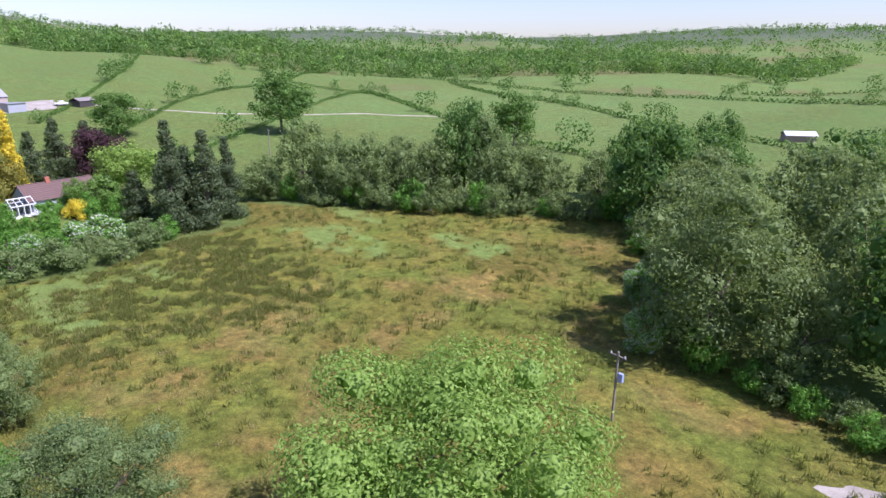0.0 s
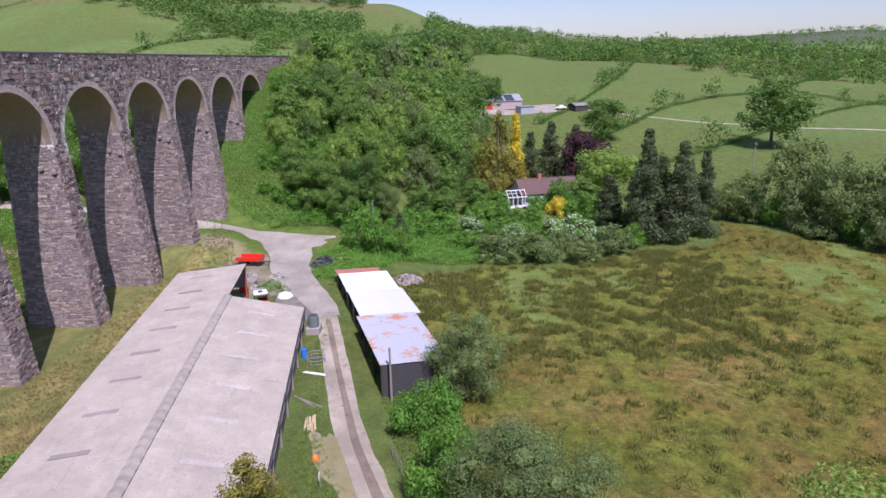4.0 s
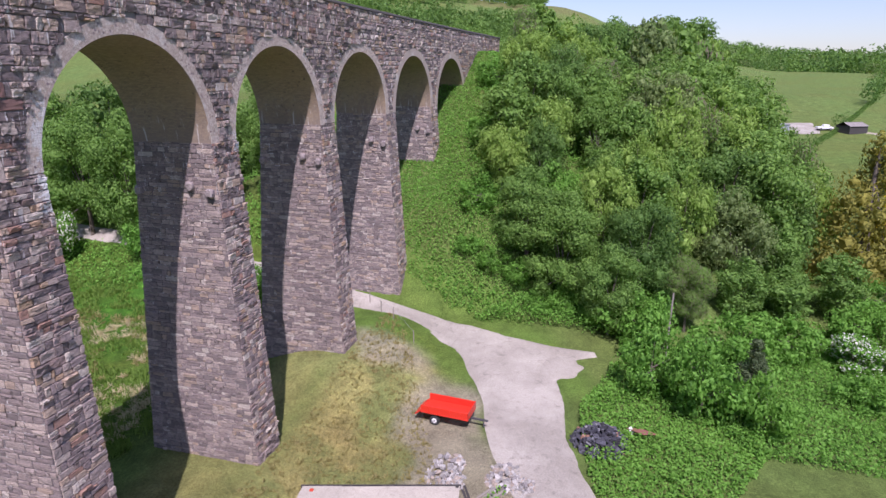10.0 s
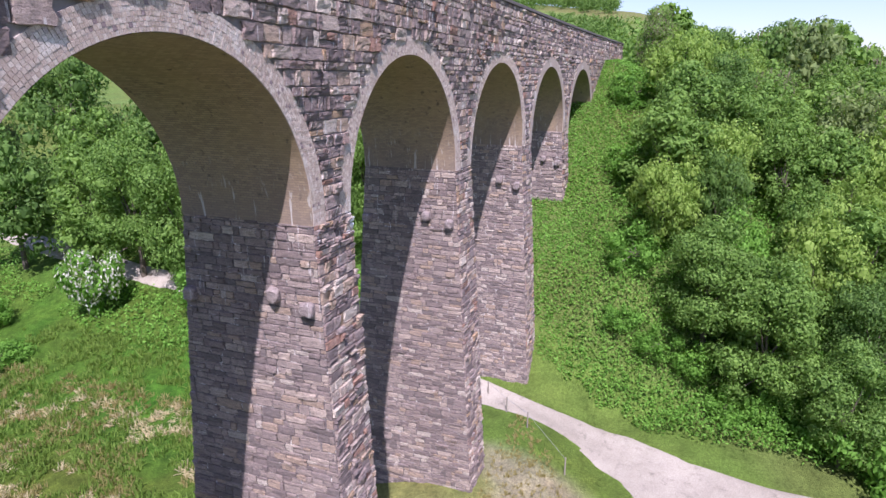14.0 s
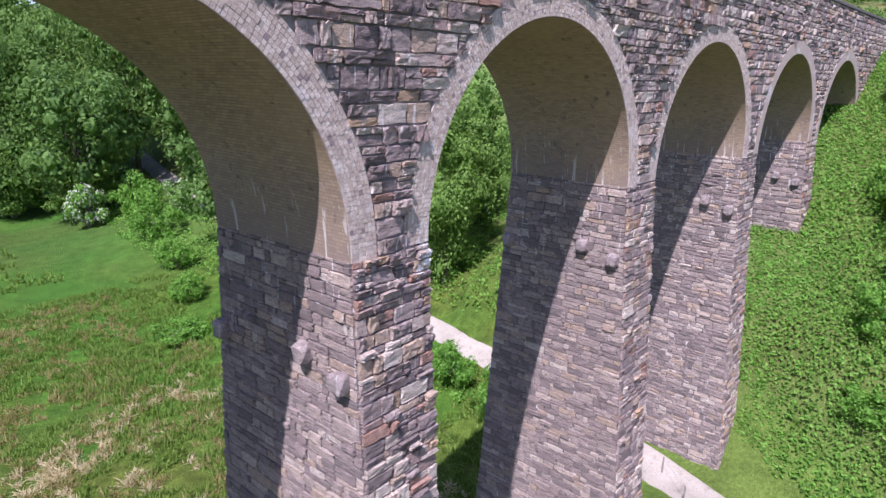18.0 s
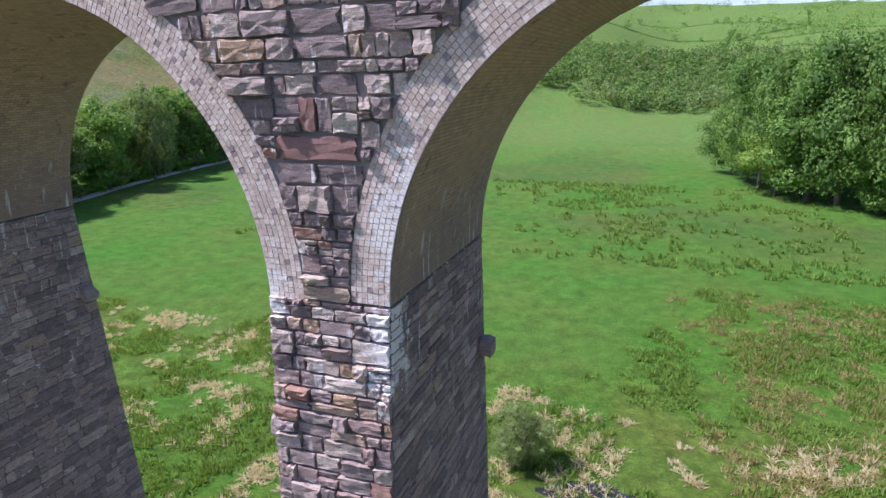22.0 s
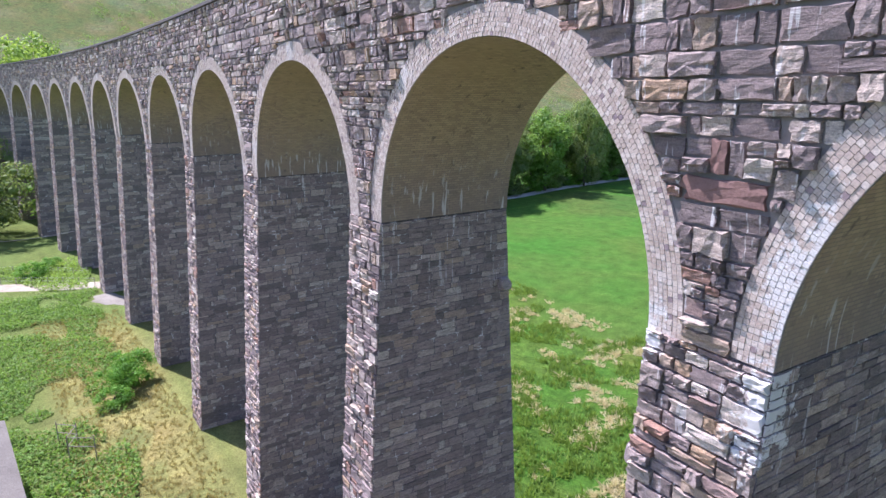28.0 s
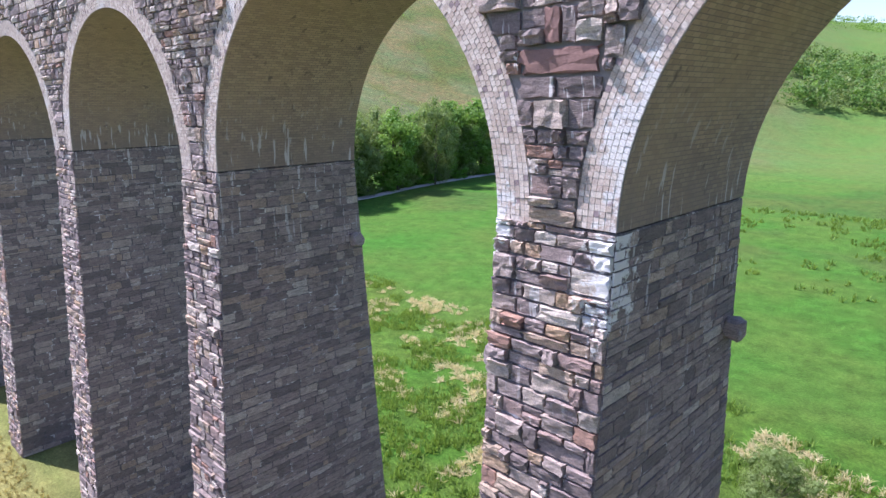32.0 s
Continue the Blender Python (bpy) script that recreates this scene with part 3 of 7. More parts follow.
def ring_plain(k, inner, outer, off, name="arch_ring"):
    sc = (k + 0.5) * PITCH
    th = np.linspace(math.pi, 0, 49)
    c, sn = np.cos(th), np.sin(th)
    rows = [on_line(sc + r * c, o, foot(sc) + r * sn) for r, o in ((inner, -0.3), (inner, off), (outer, off), (outer, -0.1))]
    v, m = np.concatenate(rows), len(th)
    f = [[r * m + i, r * m + i + 1, (r + 1) * m + i + 1, (r + 1) * m + i] for r in range(3) for i in range(m - 1)]
    return mesh_object(name, v, f, BRICK, viaduct)


RING = 0.74


def ring_bricks(k):
    """Header bricks of the ring as real pieces, seven rows; the lowest are objects of their own near the camera."""
    rnd = random.Random(100 + k)
    sc, rows = (k + 0.5) * PITCH, 7
    single = []
    V, F = [], []
    dr = RING / rows
    for r in range(rows):
        r0, r1 = SPAN_R + r * dr + 0.005, SPAN_R + (r + 1) * dr - 0.005
        cnt = int(math.pi * (r0 + r1) / 2 / 0.105)
        for i in range(cnt):
            a0, a1 = math.pi * (i + 0.06) / cnt, math.pi * (i + 0.94) / cnt
            o = 0.024 + rnd.uniform(-0.004, 0.008)
            pts = [(rr * math.cos(a), rr * math.sin(a), oo) for oo in (-0.05, o) for rr, a in ((r0, a0), (r1, a0), (r1, a1), (r0, a1))]
            b = len(V)
            V += [(sc + x, oo, foot(sc) + z) for x, z, oo in pts]
            q = [[b + 4, b + 5, b + 6, b + 7]] + [[b + j, b + (j + 1) % 4, b + 4 + (j + 1) % 4, b + 4 + j] for j in range(4)]
            if (k == -1 and i < 25) or (k == 0 and i >= cnt - 25):
                single.append((b, q))
            else:
                F += q
    V = np.array(V)
    P = on_line(V[:, 0], V[:, 1], V[:, 2])
    ob = mesh_object("ring_brickwork", P, F, BRICK, viaduct)
    tagged(ob, "pale brick headers in rows round the arch", kind="stuff")
    return P, single


for k in range(FIRST, LAST):
    bay_core(k)
    if -4 <= k <= 2:
        bed = ring_plain(k, SPAN_R, SPAN_R + RING, 0.012)
        bed.data.materials[0] = RING_MORTAR
        P, singles = ring_bricks(k)
        for b, q in singles:
            c = P[b:b + 8].mean(0)
            ob = mesh_object("ring_brick", P[b:b + 8] - c, [[i - b for i in g] for g in q], BRICK_ONE, bed)
            ob.location = c
    else:
        ring_plain(k, SPAN_R, SPAN_R + RING, 0.05)


def pier_core(k):
    s0, zf = k * PITCH, foot(k * PITCH)
    zg = min(float(land(*on_line(s0 + ds, o, 0)[:2, None]).min()) for ds in (-2, 2) for o in (2, -7)) - 0.8
    v, hs = [], (zf + 0.0, zg)
    for z in hs:
        d = zf - z
        w, b = HALF + LEAN * d, BATTER * d
        v += [on_line(s0 + a, o, z) for a, o in ((-w, b - 0.03), (w, b - 0.03), (w, -DEPTH - b), (-w, -DEPTH - b))]
    f = [[0, 1, 2, 3], [7, 6, 5, 4]] + [[i, i + 4, (i + 1) % 4 + 4, (i + 1) % 4] for i in range(4)]
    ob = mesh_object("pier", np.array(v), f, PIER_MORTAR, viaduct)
    return ob, zg


piers = {k: pier_core(k) for k in range(FIRST + 1, LAST)}


def wall_block(s0, s1, zlow):
    """Solid abutment between two arc lengths."""
    s = np.linspace(s0, s1, 12)
    n = len(s)
    v = np.concatenate([on_line(s, -0.02, zlow), on_line(s, -0.02, TOP + GRADE * s), on_line(s, -DEPTH, zlow), on_line(s, -DEPTH, TOP + GRADE * s)])
    f = [[0, n, 3 * n, 2 * n], [n - 1, 3 * n - 1, 4 * n - 1, 2 * n - 1]]
    for i in range(n - 1):
        f += [[i, i + 1, n + i + 1, n + i], [2 * n + i + 1, 2 * n + i, 3 * n + i, 3 * n + i + 1], [n + i, n + i + 1, 3 * n + i + 1, 3 * n + i]]
    return mesh_object("abutment", v, f, MORTAR, viaduct)


wall_block(LAST * PITCH, END_S, 8.0)
wall_block(SIDE_S, FIRST * PITCH, 8.0)

# ---- rubble stones ----
rng = np.random.default_rng(7)


def courses(z0, z1, lo, hi):
    z = z0
    while z < z1 - 0.05:
        h = rng.uniform(lo, hi) if rng.random() > 0.22 else rng.uniform(hi, hi * 1.25)
        h = min(h, z1 - z)
        yield z, h
        z += h


def lay(z0, z1, span, lo=0.15, hi=0.36, long=1.0):
    """Stones (u, z, width, height) in rough courses; span(z) gives the ends."""
    out = []
    for z, h in courses(z0, z1, lo, hi):
        for a, b in span(z + h / 2):
            u = a
            while u < b - 0.02:
                w = min((0.2 + 0.75 * rng.random() ** 1.4) * long * (0.65 + 1.2 * h), b - u)
                if b - u - w < 0.16:
                    w = b - u
                q = rng.random()
                if h > 0.26 and q < 0.2:
                    c = h * rng.uniform(0.32, 0.68)
                    e = w * rng.uniform(0.35, 0.65) if w > 0.55 else 0.0
                    out += [(u, z, w, c), (u, z + c, w, h - c)] if not e else [(u, z, w, c), (u, z + c, e, h - c), (u + e, z + c, w - e, h - c)]
                elif h > 0.3 and w > 0.5 and q < 0.3:
                    e = rng.uniform(0.14, 0.22)
                    out += [(u, z, e, h), (u + e, z, w - e, h)]
                else:
                    out.append((u, z, w, h))
                u += w
    return np.array(out)


def unit_stone(seed, nx=6, ny=6):
    """A rock-faced block over the unit square, its depth about one."""
    r = np.random.default_rng(seed)
    if nx > 3:
        ax = np.array([0, 0.04, 0.36, 0.64, 0.96, 1.0])
        ay = np.array([0, 0.06, 0.37, 0.63, 0.94, 1.0])
    else:
        ax = ay = np.array([0, 0.5, 1.0])
    gx, gy = np.meshgrid(ax, ay, indexing="ij")
    edge = (gx == 0) | (gx == 1) | (gy == 0) | (gy == 1)
    tx, ty = r.uniform(-0.25, 0.25), r.uniform(-0.15, 0.4)
    d = np.where(edge, 0.5 + r.uniform(-0.25, 0.25, gx.shape), 0.85 + tx * (gx - 0.5) + ty * (gy - 0.5) + r.uniform(-0.17, 0.17, gx.shape))
    if nx > 3 and r.random() < 0.5:
        d = np.where(edge, d, np.where(gy > r.uniform(0.3, 0.7), d + 0.13, d - 0.13))
    gx = np.where(edge, gx, gx + r.uniform(-0.09, 0.09, gx.shape))
    gy = np.where(edge, gy, gy + r.uniform(-0.09, 0.09, gx.shape))
    # uneven outline
    gx = np.where((gx == 0) | (gx == 1), gx + np.where(gx == 0, 1, -1) * r.uniform(0, 0.07, gx.shape), gx)
    gy = np.where((gy == 0) | (gy == 1), gy + np.where(gy == 0, 1, -1) * r.uniform(0, 0.11, gx.shape), gy)
    v = np.stack([gx, gy, d], -1).reshape(-1, 3)
    f = [[i * ny + j, (i + 1) * ny + j, (i + 1) * ny + j + 1, i * ny + j + 1] for i in range(nx - 1) for j in range(ny - 1)]
    loop = [i * ny for i in range(nx)] + [(nx - 1) * ny + j for j in range(1, ny)] + [i * ny + ny - 1 for i in range(nx - 2, -1, -1)] + [j for j in range(ny - 2, 0, -1)]
    base = len(v)
    w = v[loop].copy()
    w[:, 2] = -0.6
    v = np.concatenate([v, w])
    m = len(loop)
    f += [[loop[(i + 1) % m], loop[i], base + i, base + (i + 1) % m] for i in range(m)]
    return v, f


FINE = [unit_stone(i) for i in range(14)]
FEW = [unit_stone(40 + i, 3, 3) for i in range(14)]


def dressed(kinds):
    """The same stones with a flatter, squarer face."""
    out = []
    for v, f in kinds:
        v = v.copy()
        top = v[:, 2] > -0.5
        v[top, 2] = 0.62 + (v[top, 2] - 0.62) * 0.75
        out.append((v, f))
    return out


FLAT, FLAT_FEW = dressed(FINE[:6]), dressed(FEW)


def stones_mesh(name, st, place, depth, kinds, parent, material=STONE, gap=0.015):
    """All stones of a wall as one mesh. place(u, out, z) gives the points; depth (lo, hi): how proud they stand."""
    V, F, base = [], [], 0
    pick = rng.integers(0, len(kinds), len(st))
    for t in range(len(kinds)):
        g = st[pick == t]
        if not len(g):
            continue
        uv, uf = kinds[t]
        pr = rng.uniform(depth[0], depth[1], len(g)) * np.where(rng.random(len(g)) < 0.12, 1.7, 1.0)
        u = g[:, 0, None] + gap + uv[None, :, 0] * (g[:, 2, None] - 2 * gap)
        z = g[:, 1, None] + gap + uv[None, :, 1] * (g[:, 3, None] - 2 * gap)
        o = uv[None, :, 2] * pr[:, None]
        V.append(place(u, o, z).reshape(-1, 3))
        n = len(uv)
        size = np.array([len(q) for q in uf])
        uf = np.array(uf)
        F.append((uf[None] + (base + np.arange(len(g)) * n)[:, None, None]).reshape(-1, 4))
        base += len(g) * n
    ob = mesh_object(name, np.concatenate(V), np.concatenate(F), material, parent)
    return tagged(ob, "rough coursed rubble, grey, purple and brown", kind="stuff")


def single_stones(st, place, depth, parent, meshes):
    """Stones as objects of their own, sharing a few meshes."""
    for u, z, w, h in st:
        pr = rng.uniform(*depth) * (1.7 if rng.random() < 0.2 else 1.0)
        p0, px, pz, po = (place(np.array(a), np.array(b), np.array(c)) for a, b, c in ((u, 0, z), (u + 1, 0, z), (u, 0, z + 1), (u, 1, z)))
        m = Matrix(((*(px - p0), 0), (*(pz - p0), 0), (*(po - p0), 0), (0, 0, 0, 1))).transposed()
        ob = new("stone", meshes[int(rng.integers(0, len(meshes)))])
        ob.parent = parent
        ob.matrix_world = Matrix.Translation(p0) @ m @ Matrix.Translation((0.012, 0.012, 0)) @ Matrix.Diagonal((w - 0.024, h - 0.024, pr, 1))


def unit_meshes():
    out = []
    for v, f in FINE:
        me = bpy.data.meshes.new("stone")
        me.from_pydata(v.tolist(), [], f)
        me.materials.append(STONE_ONE)
        out.append(me)
    return out


STONE_MESHES = unit_meshes()
RED_MESHES = []
for q in STONE_MESHES[:4]:
    q = q.copy()
    q.materials[0] = plain("iron_red_stone", (0.22, 0.125, 0.108), 0.92, 0, 0.6, 6, 0.9)
    RED_MESHES.append(q)
NEAR = range(-1, 3)
for k in range(FIRST, LAST + 1):
    s0 = k * PITCH
    zf = foot(s0)
    R = SPAN_R + RING + 0.01
    near = k in NEAR
    kinds = FINE if near else FEW

    def between(z):
        d = np.sqrt(max(R * R - (z - zf) ** 2, 0)) if abs(z - zf) < R else 0.0
        lo = PITCH / 2 - d if k > FIRST else 26.0
        hi = PITCH / 2 - d if k < LAST else END_S - s0
        return [(-lo, hi)]

    zlow = zf if FIRST < k < LAST else 10.0
    st = lay(zlow, TOP + GRADE * s0 - 0.02, between, *((0.19, 0.42, 0.95) if near else (0.2, 0.42, 1.25)))
    front = lambda u, o, z: on_line(s0 + u, o, z + GRADE * u)
    holder = piers[k][0] if k in piers else viaduct
    if k == 0:
        # one long red stone with a split upright one over it
        clash = (st[:, 0] < 0.85) & (st[:, 0] + st[:, 2] > -0.75) & (st[:, 1] < zf + 3.55) & (st[:, 1] + st[:, 3] > zf + 2.45)
        lost = st[clash]
        st = st[~clash]
        rows = [(-0.75, zf + 2.47, 1.58, 0.46), (-0.75, zf + 2.95, 0.5, 0.28), (-0.75, zf + 3.24, 0.5, 0.3), (-0.24, zf + 2.95, 0.3, 0.6), (0.07, zf + 2.95, 0.28, 0.6), (0.36, zf + 2.95, 0.47, 0.35), (0.36, zf + 3.31, 0.47, 0.24)]
        for u, z, w, h in lost:
            if u < -0.95:
                rows.append((u, z, -0.76 - u, h))
            if u + w > 1.02:
                rows.append((0.85, z, u + w - 0.85, h))
            if z + h > zf + 3.7:
                rows.append((max(u, -0.75), zf + 3.56, min(u + w, 0.84) - max(u, -0.75), z + h - zf - 3.56))
            if z < zf + 2.3:
                rows.append((max(u, -0.75), z, min(u + w, 0.84) - max(u, -0.75), zf + 2.46 - z))
        for i in (0, 3):
            single_stones([rows[i]], front, (0.08, 0.12), holder, RED_MESHES)
        st = np.concatenate([st, np.array(rows[1:3] + rows[4:])])
        one = (st[:, 1] < zf + 4.6)
        single_stones(st[one], front, (0.03, 0.14), holder, STONE_MESHES)
        st = st[~one]
    stones_mesh("spandrel_stonework", st, front, (0.04, 0.13), kinds, viaduct)
    if k not in piers:
        continue
    zg = piers[k][1]
    shaft = lambda u, o, z: on_line(s0 + u, o + BATTER * (zf - z), z)
    st = lay(zg, zf - 0.01, lambda z: [(-HALF - LEAN * (zf - z), HALF + LEAN * (zf - z))], *((0.17, 0.38, 0.9) if near else (0.16, 0.38, 1.1)))
    if k in (0, 1):
        one = (st[:, 1] > zf - (8.0 if k == 0 else 7.0))
        single_stones(st[one], shaft, (0.03, 0.13), holder, STONE_MESHES)
        st = st[~one]
    stones_mesh("face_stonework", st, shaft, (0.03, 0.11), kinds, holder)
    # the two long sides, smoother
    for sg, want in ((-1, k >= -3), (1, k <= 1)):
        if not want:
            continue
        side = lambda u, o, z: on_line(s0 + sg * (HALF + LEAN * (zf - z) + o), -u, z)
        st = lay(zg, zf - 0.01, lambda z: [(-BATTER * (zf - z), DEPTH + BATTER * (zf - z))], *((0.14, 0.32, 1.15) if near or k in (3, -2) else (0.24, 0.42, 1.6) if k > -6 else (0.36, 0.6, 2.4)))
        fine = FLAT if (k in (1, 2) and sg < 0) or (k in (0, -1) and sg > 0) else FLAT_FEW
        if sg > 0:
            fine = [(v, [q[::-1] for q in f]) for v, f in fine]
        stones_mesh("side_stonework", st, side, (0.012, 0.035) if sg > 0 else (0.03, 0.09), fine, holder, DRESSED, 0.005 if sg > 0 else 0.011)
        # projecting stones that once carried the centring
        for d, dz in ((0.25, -2.85), (1.55, -2.5), (DEPTH - 0.15, -2.9)) if sg < 0 else ((DEPTH - 0.15, -2.9),):
            bm = bmesh.new()
            bmesh.ops.create_icosphere(bm, subdivisions=2, radius=0.5)
            for v in bm.verts:
                v.co = Vector((max(-0.36, min(0.36, v.co.x)), max(-0.36, min(0.36, v.co.y)), max(-0.38, min(0.38, v.co.z)))) * (1 + 0.25 * (noise.noise(v.co * 2.3 + Vector((k, d, sg))) - 0.1))
            ob = part("corbel_stone", bm, CORBEL, holder)
            p = on_line(s0 + sg * (HALF + 0.18), -d, zf + dz)
            ob.matrix_world = Matrix.Translation(p) @ Matrix.Diagonal((0.6, 0.65, 0.7, 1))

# coping stones and the inner deck
bm = bmesh.new()
box(bm, -0.595, 0.595, -0.12, 0.5, 0.0, 0.2, 0.02)
cop = part("coping_stone", bm, COPING, viaduct)
cop_mesh = cop.data
bpy.data.objects.remove(cop)
s = SIDE_S
while s < END_S:
    for south in (True, False):
        ob = new("coping_stone", cop_mesh)
        ob.parent = viaduct
        h = KAPPA * s + KAPPA2 * s * s / 2
        p = on_line(s, 0.0 if south else -DEPTH, TOP + GRADE * s)
        ob.matrix_world = Matrix.Translation(p) @ Matrix.Rotation(h + (0 if south else math.pi), 4, "Z") @ Matrix.Rotation(-GRADE if south else GRADE, 4, "Y")
    s += 1.2

# ---- plants ----
LEAF = {
    "oak": leaf_material("oak_leaves", (0.04, 0.095, 0.022), (0.165, 0.3, 0.075)),
    "lime": leaf_material("fresh_green_leaves", (0.12, 0.225, 0.033), (0.3, 0.45, 0.11)),
    "willow": leaf_material("grey_willow_leaves", (0.075, 0.125, 0.042), (0.25, 0.34, 0.13)),
    "ash": leaf_material("ash_leaves", (0.06, 0.135, 0.028), (0.22, 0.38, 0.09)),
    "conifer": leaf_material("conifer_needles", (0.05, 0.085, 0.04), (0.15, 0.2, 0.1)),
    "gold": leaf_material("golden_needles", (0.5, 0.4, 0.03), (0.85, 0.7, 0.08)),
    "copper": leaf_material("copper_leaves", (0.04, 0.022, 0.03), (0.11, 0.055, 0.065)),
    "bloom": leaf_material("white_blossom", (0.55, 0.55, 0.48), (0.85, 0.85, 0.8)),
    "thuja": leaf_material("thuja_sprays", (0.13, 0.145, 0.03), (0.34, 0.32, 0.07)),
    "bramble": leaf_material("bramble_leaves", (0.05, 0.145, 0.018), (0.2, 0.42, 0.075)),
    "twig": leaf_material("bare_twigs", (0.17, 0.14, 0.11), (0.3, 0.26, 0.2)),
}
prng = np.random.default_rng(21)


def leaf_quads(c, nrm, size, r):
    """A bent leaf spray for each centre, facing about along its normal."""
    n = len(c)
    t = np.cross(nrm, r.normal(size=(n, 3)))
    t /= np.linalg.norm(t, axis=1, keepdims=True) + 1e-9
    b = np.cross(nrm, t)
    L, W = size * r.uniform(0.7, 1.4, (n, 1)), size * r.uniform(0.4, 0.8, (n, 1))
    k = nrm * size * r.uniform(-0.35, 0.1, (n, 1))
    v = np.stack([c - t * L * 0.6, c - b * W * 0.6 + k, c + t * L * 0.6, c + b * W * 0.6 + k * 0.3], 1).reshape(-1, 3)
    return v, np.arange(4 * n).reshape(-1, 4)


def lobes_round(r, count, width, low, high, size):
    """Boughs of a broad crown of unit height."""
    out = []
    zc, hz = (low + high) / 2, (high - low) / 2
    while len(out) < count:
        p = r.uniform(-1, 1, 3)
        q = np.linalg.norm(p)
        if 0.35 < q < 1.0:
            s = size * r.uniform(0.65, 1.25)
            out.append((np.array([p[0] * (width - s * 0.7), p[1] * (width - s * 0.7), zc + p[2] * (hz - s * 0.6)]), s))
    return out


def lobes_cone(r, count, width, low):
    out = []
    for i in range(count):
        z = low + (1 - low) * (i + r.uniform(0, 1)) / count
        w = width * (1 - (z - low) / (1.02 - low)) ** 0.75
        a = r.uniform(0, 6.28)
        s = 0.035 + w * 0.45
        out.append((np.array([math.cos(a) * max(w - s * 0.6, 0), math.sin(a) * max(w - s * 0.6, 0), min(z, 0.97)]), s))
    return out


def crown_points(r, lobes, n, squash=0.8):
    cs, rs = np.array([c for c, _ in lobes]), np.array([s for _, s in lobes])
    pick = r.choice(len(lobes), n, p=rs ** 2 / (rs ** 2).sum())
    d = r.normal(size=(n, 3))
    d[:, 2] += 0.25
    d /= np.linalg.norm(d, axis=1, keepdims=True)
    rad = rs[pick] * (0.58 + 0.5 * r.random(n) ** 0.7)
    p = cs[pick] + d * rad[:, None] * np.array([1, 1, squash])
    far = np.linalg.norm(p[:, None] - cs[None], axis=2) / rs[None]
    keep = (far < 0.5).sum(1) == 0
    nrm = d + r.normal(size=d.shape) * 0.36
    nrm /= np.linalg.norm(nrm, axis=1, keepdims=True)
    return p[keep], nrm[keep]


# kind: lobes, leaf material, leaf share, sprays (near, middle, far), spray size (near, middle, far)
FORMS = {
    "oak": (lambda r: lobes_round(r, 52, 0.46, 0.0, 1.0, 0.14), "oak"),
    "lime": (lambda r: lobes_round(r, 60, 0.52, 0.08, 1.0, 0.135), "lime"),
    "willow": (lambda r: lobes_round(r, 60, 0.5, -0.02, 1.0, 0.135), "willow"),
    "ash": (lambda r: lobes_round(r, 56, 0.35, 0.0, 1.0, 0.11), "ash"),
    "conifer": (lambda r: lobes_cone(r, 34, 0.2, 0.02), "conifer"),
    "thuja": (lambda r: lobes_cone(r, 40, 0.42, 0.0), "thuja"),
    "gold": (lambda r: lobes_cone(r, 30, 0.15, 0.0), "gold"),
    "copper": (lambda r: lobes_round(r, 18, 0.55, 0.1, 1.0, 0.22), "copper"),
    "hawthorn": (lambda r: lobes_round(r, 30, 0.6, 0.0, 1.0, 0.16), "bramble"),
    "shrub": (lambda r: lobes_round(r, 34, 0.8, -0.1, 1.0, 0.21), "bramble"),
    "grey_shrub": (lambda r: lobes_round(r, 34, 0.85, -0.1, 1.0, 0.21), "willow"),
    "gorse": (lambda r: lobes_round(r, 12, 0.7, -0.1, 1.0, 0.3), "gold"),
    "twiggy": (lambda r: lobes_round(r, 20, 0.3, 0.1, 1.0, 0.14), "ash"),
}
SPRAYS = {"close": (46000, 0.0118), "near": (17000, 0.0182), "mid": (5600, 0.0285), "far": (1300, 0.066)}
protos = {}


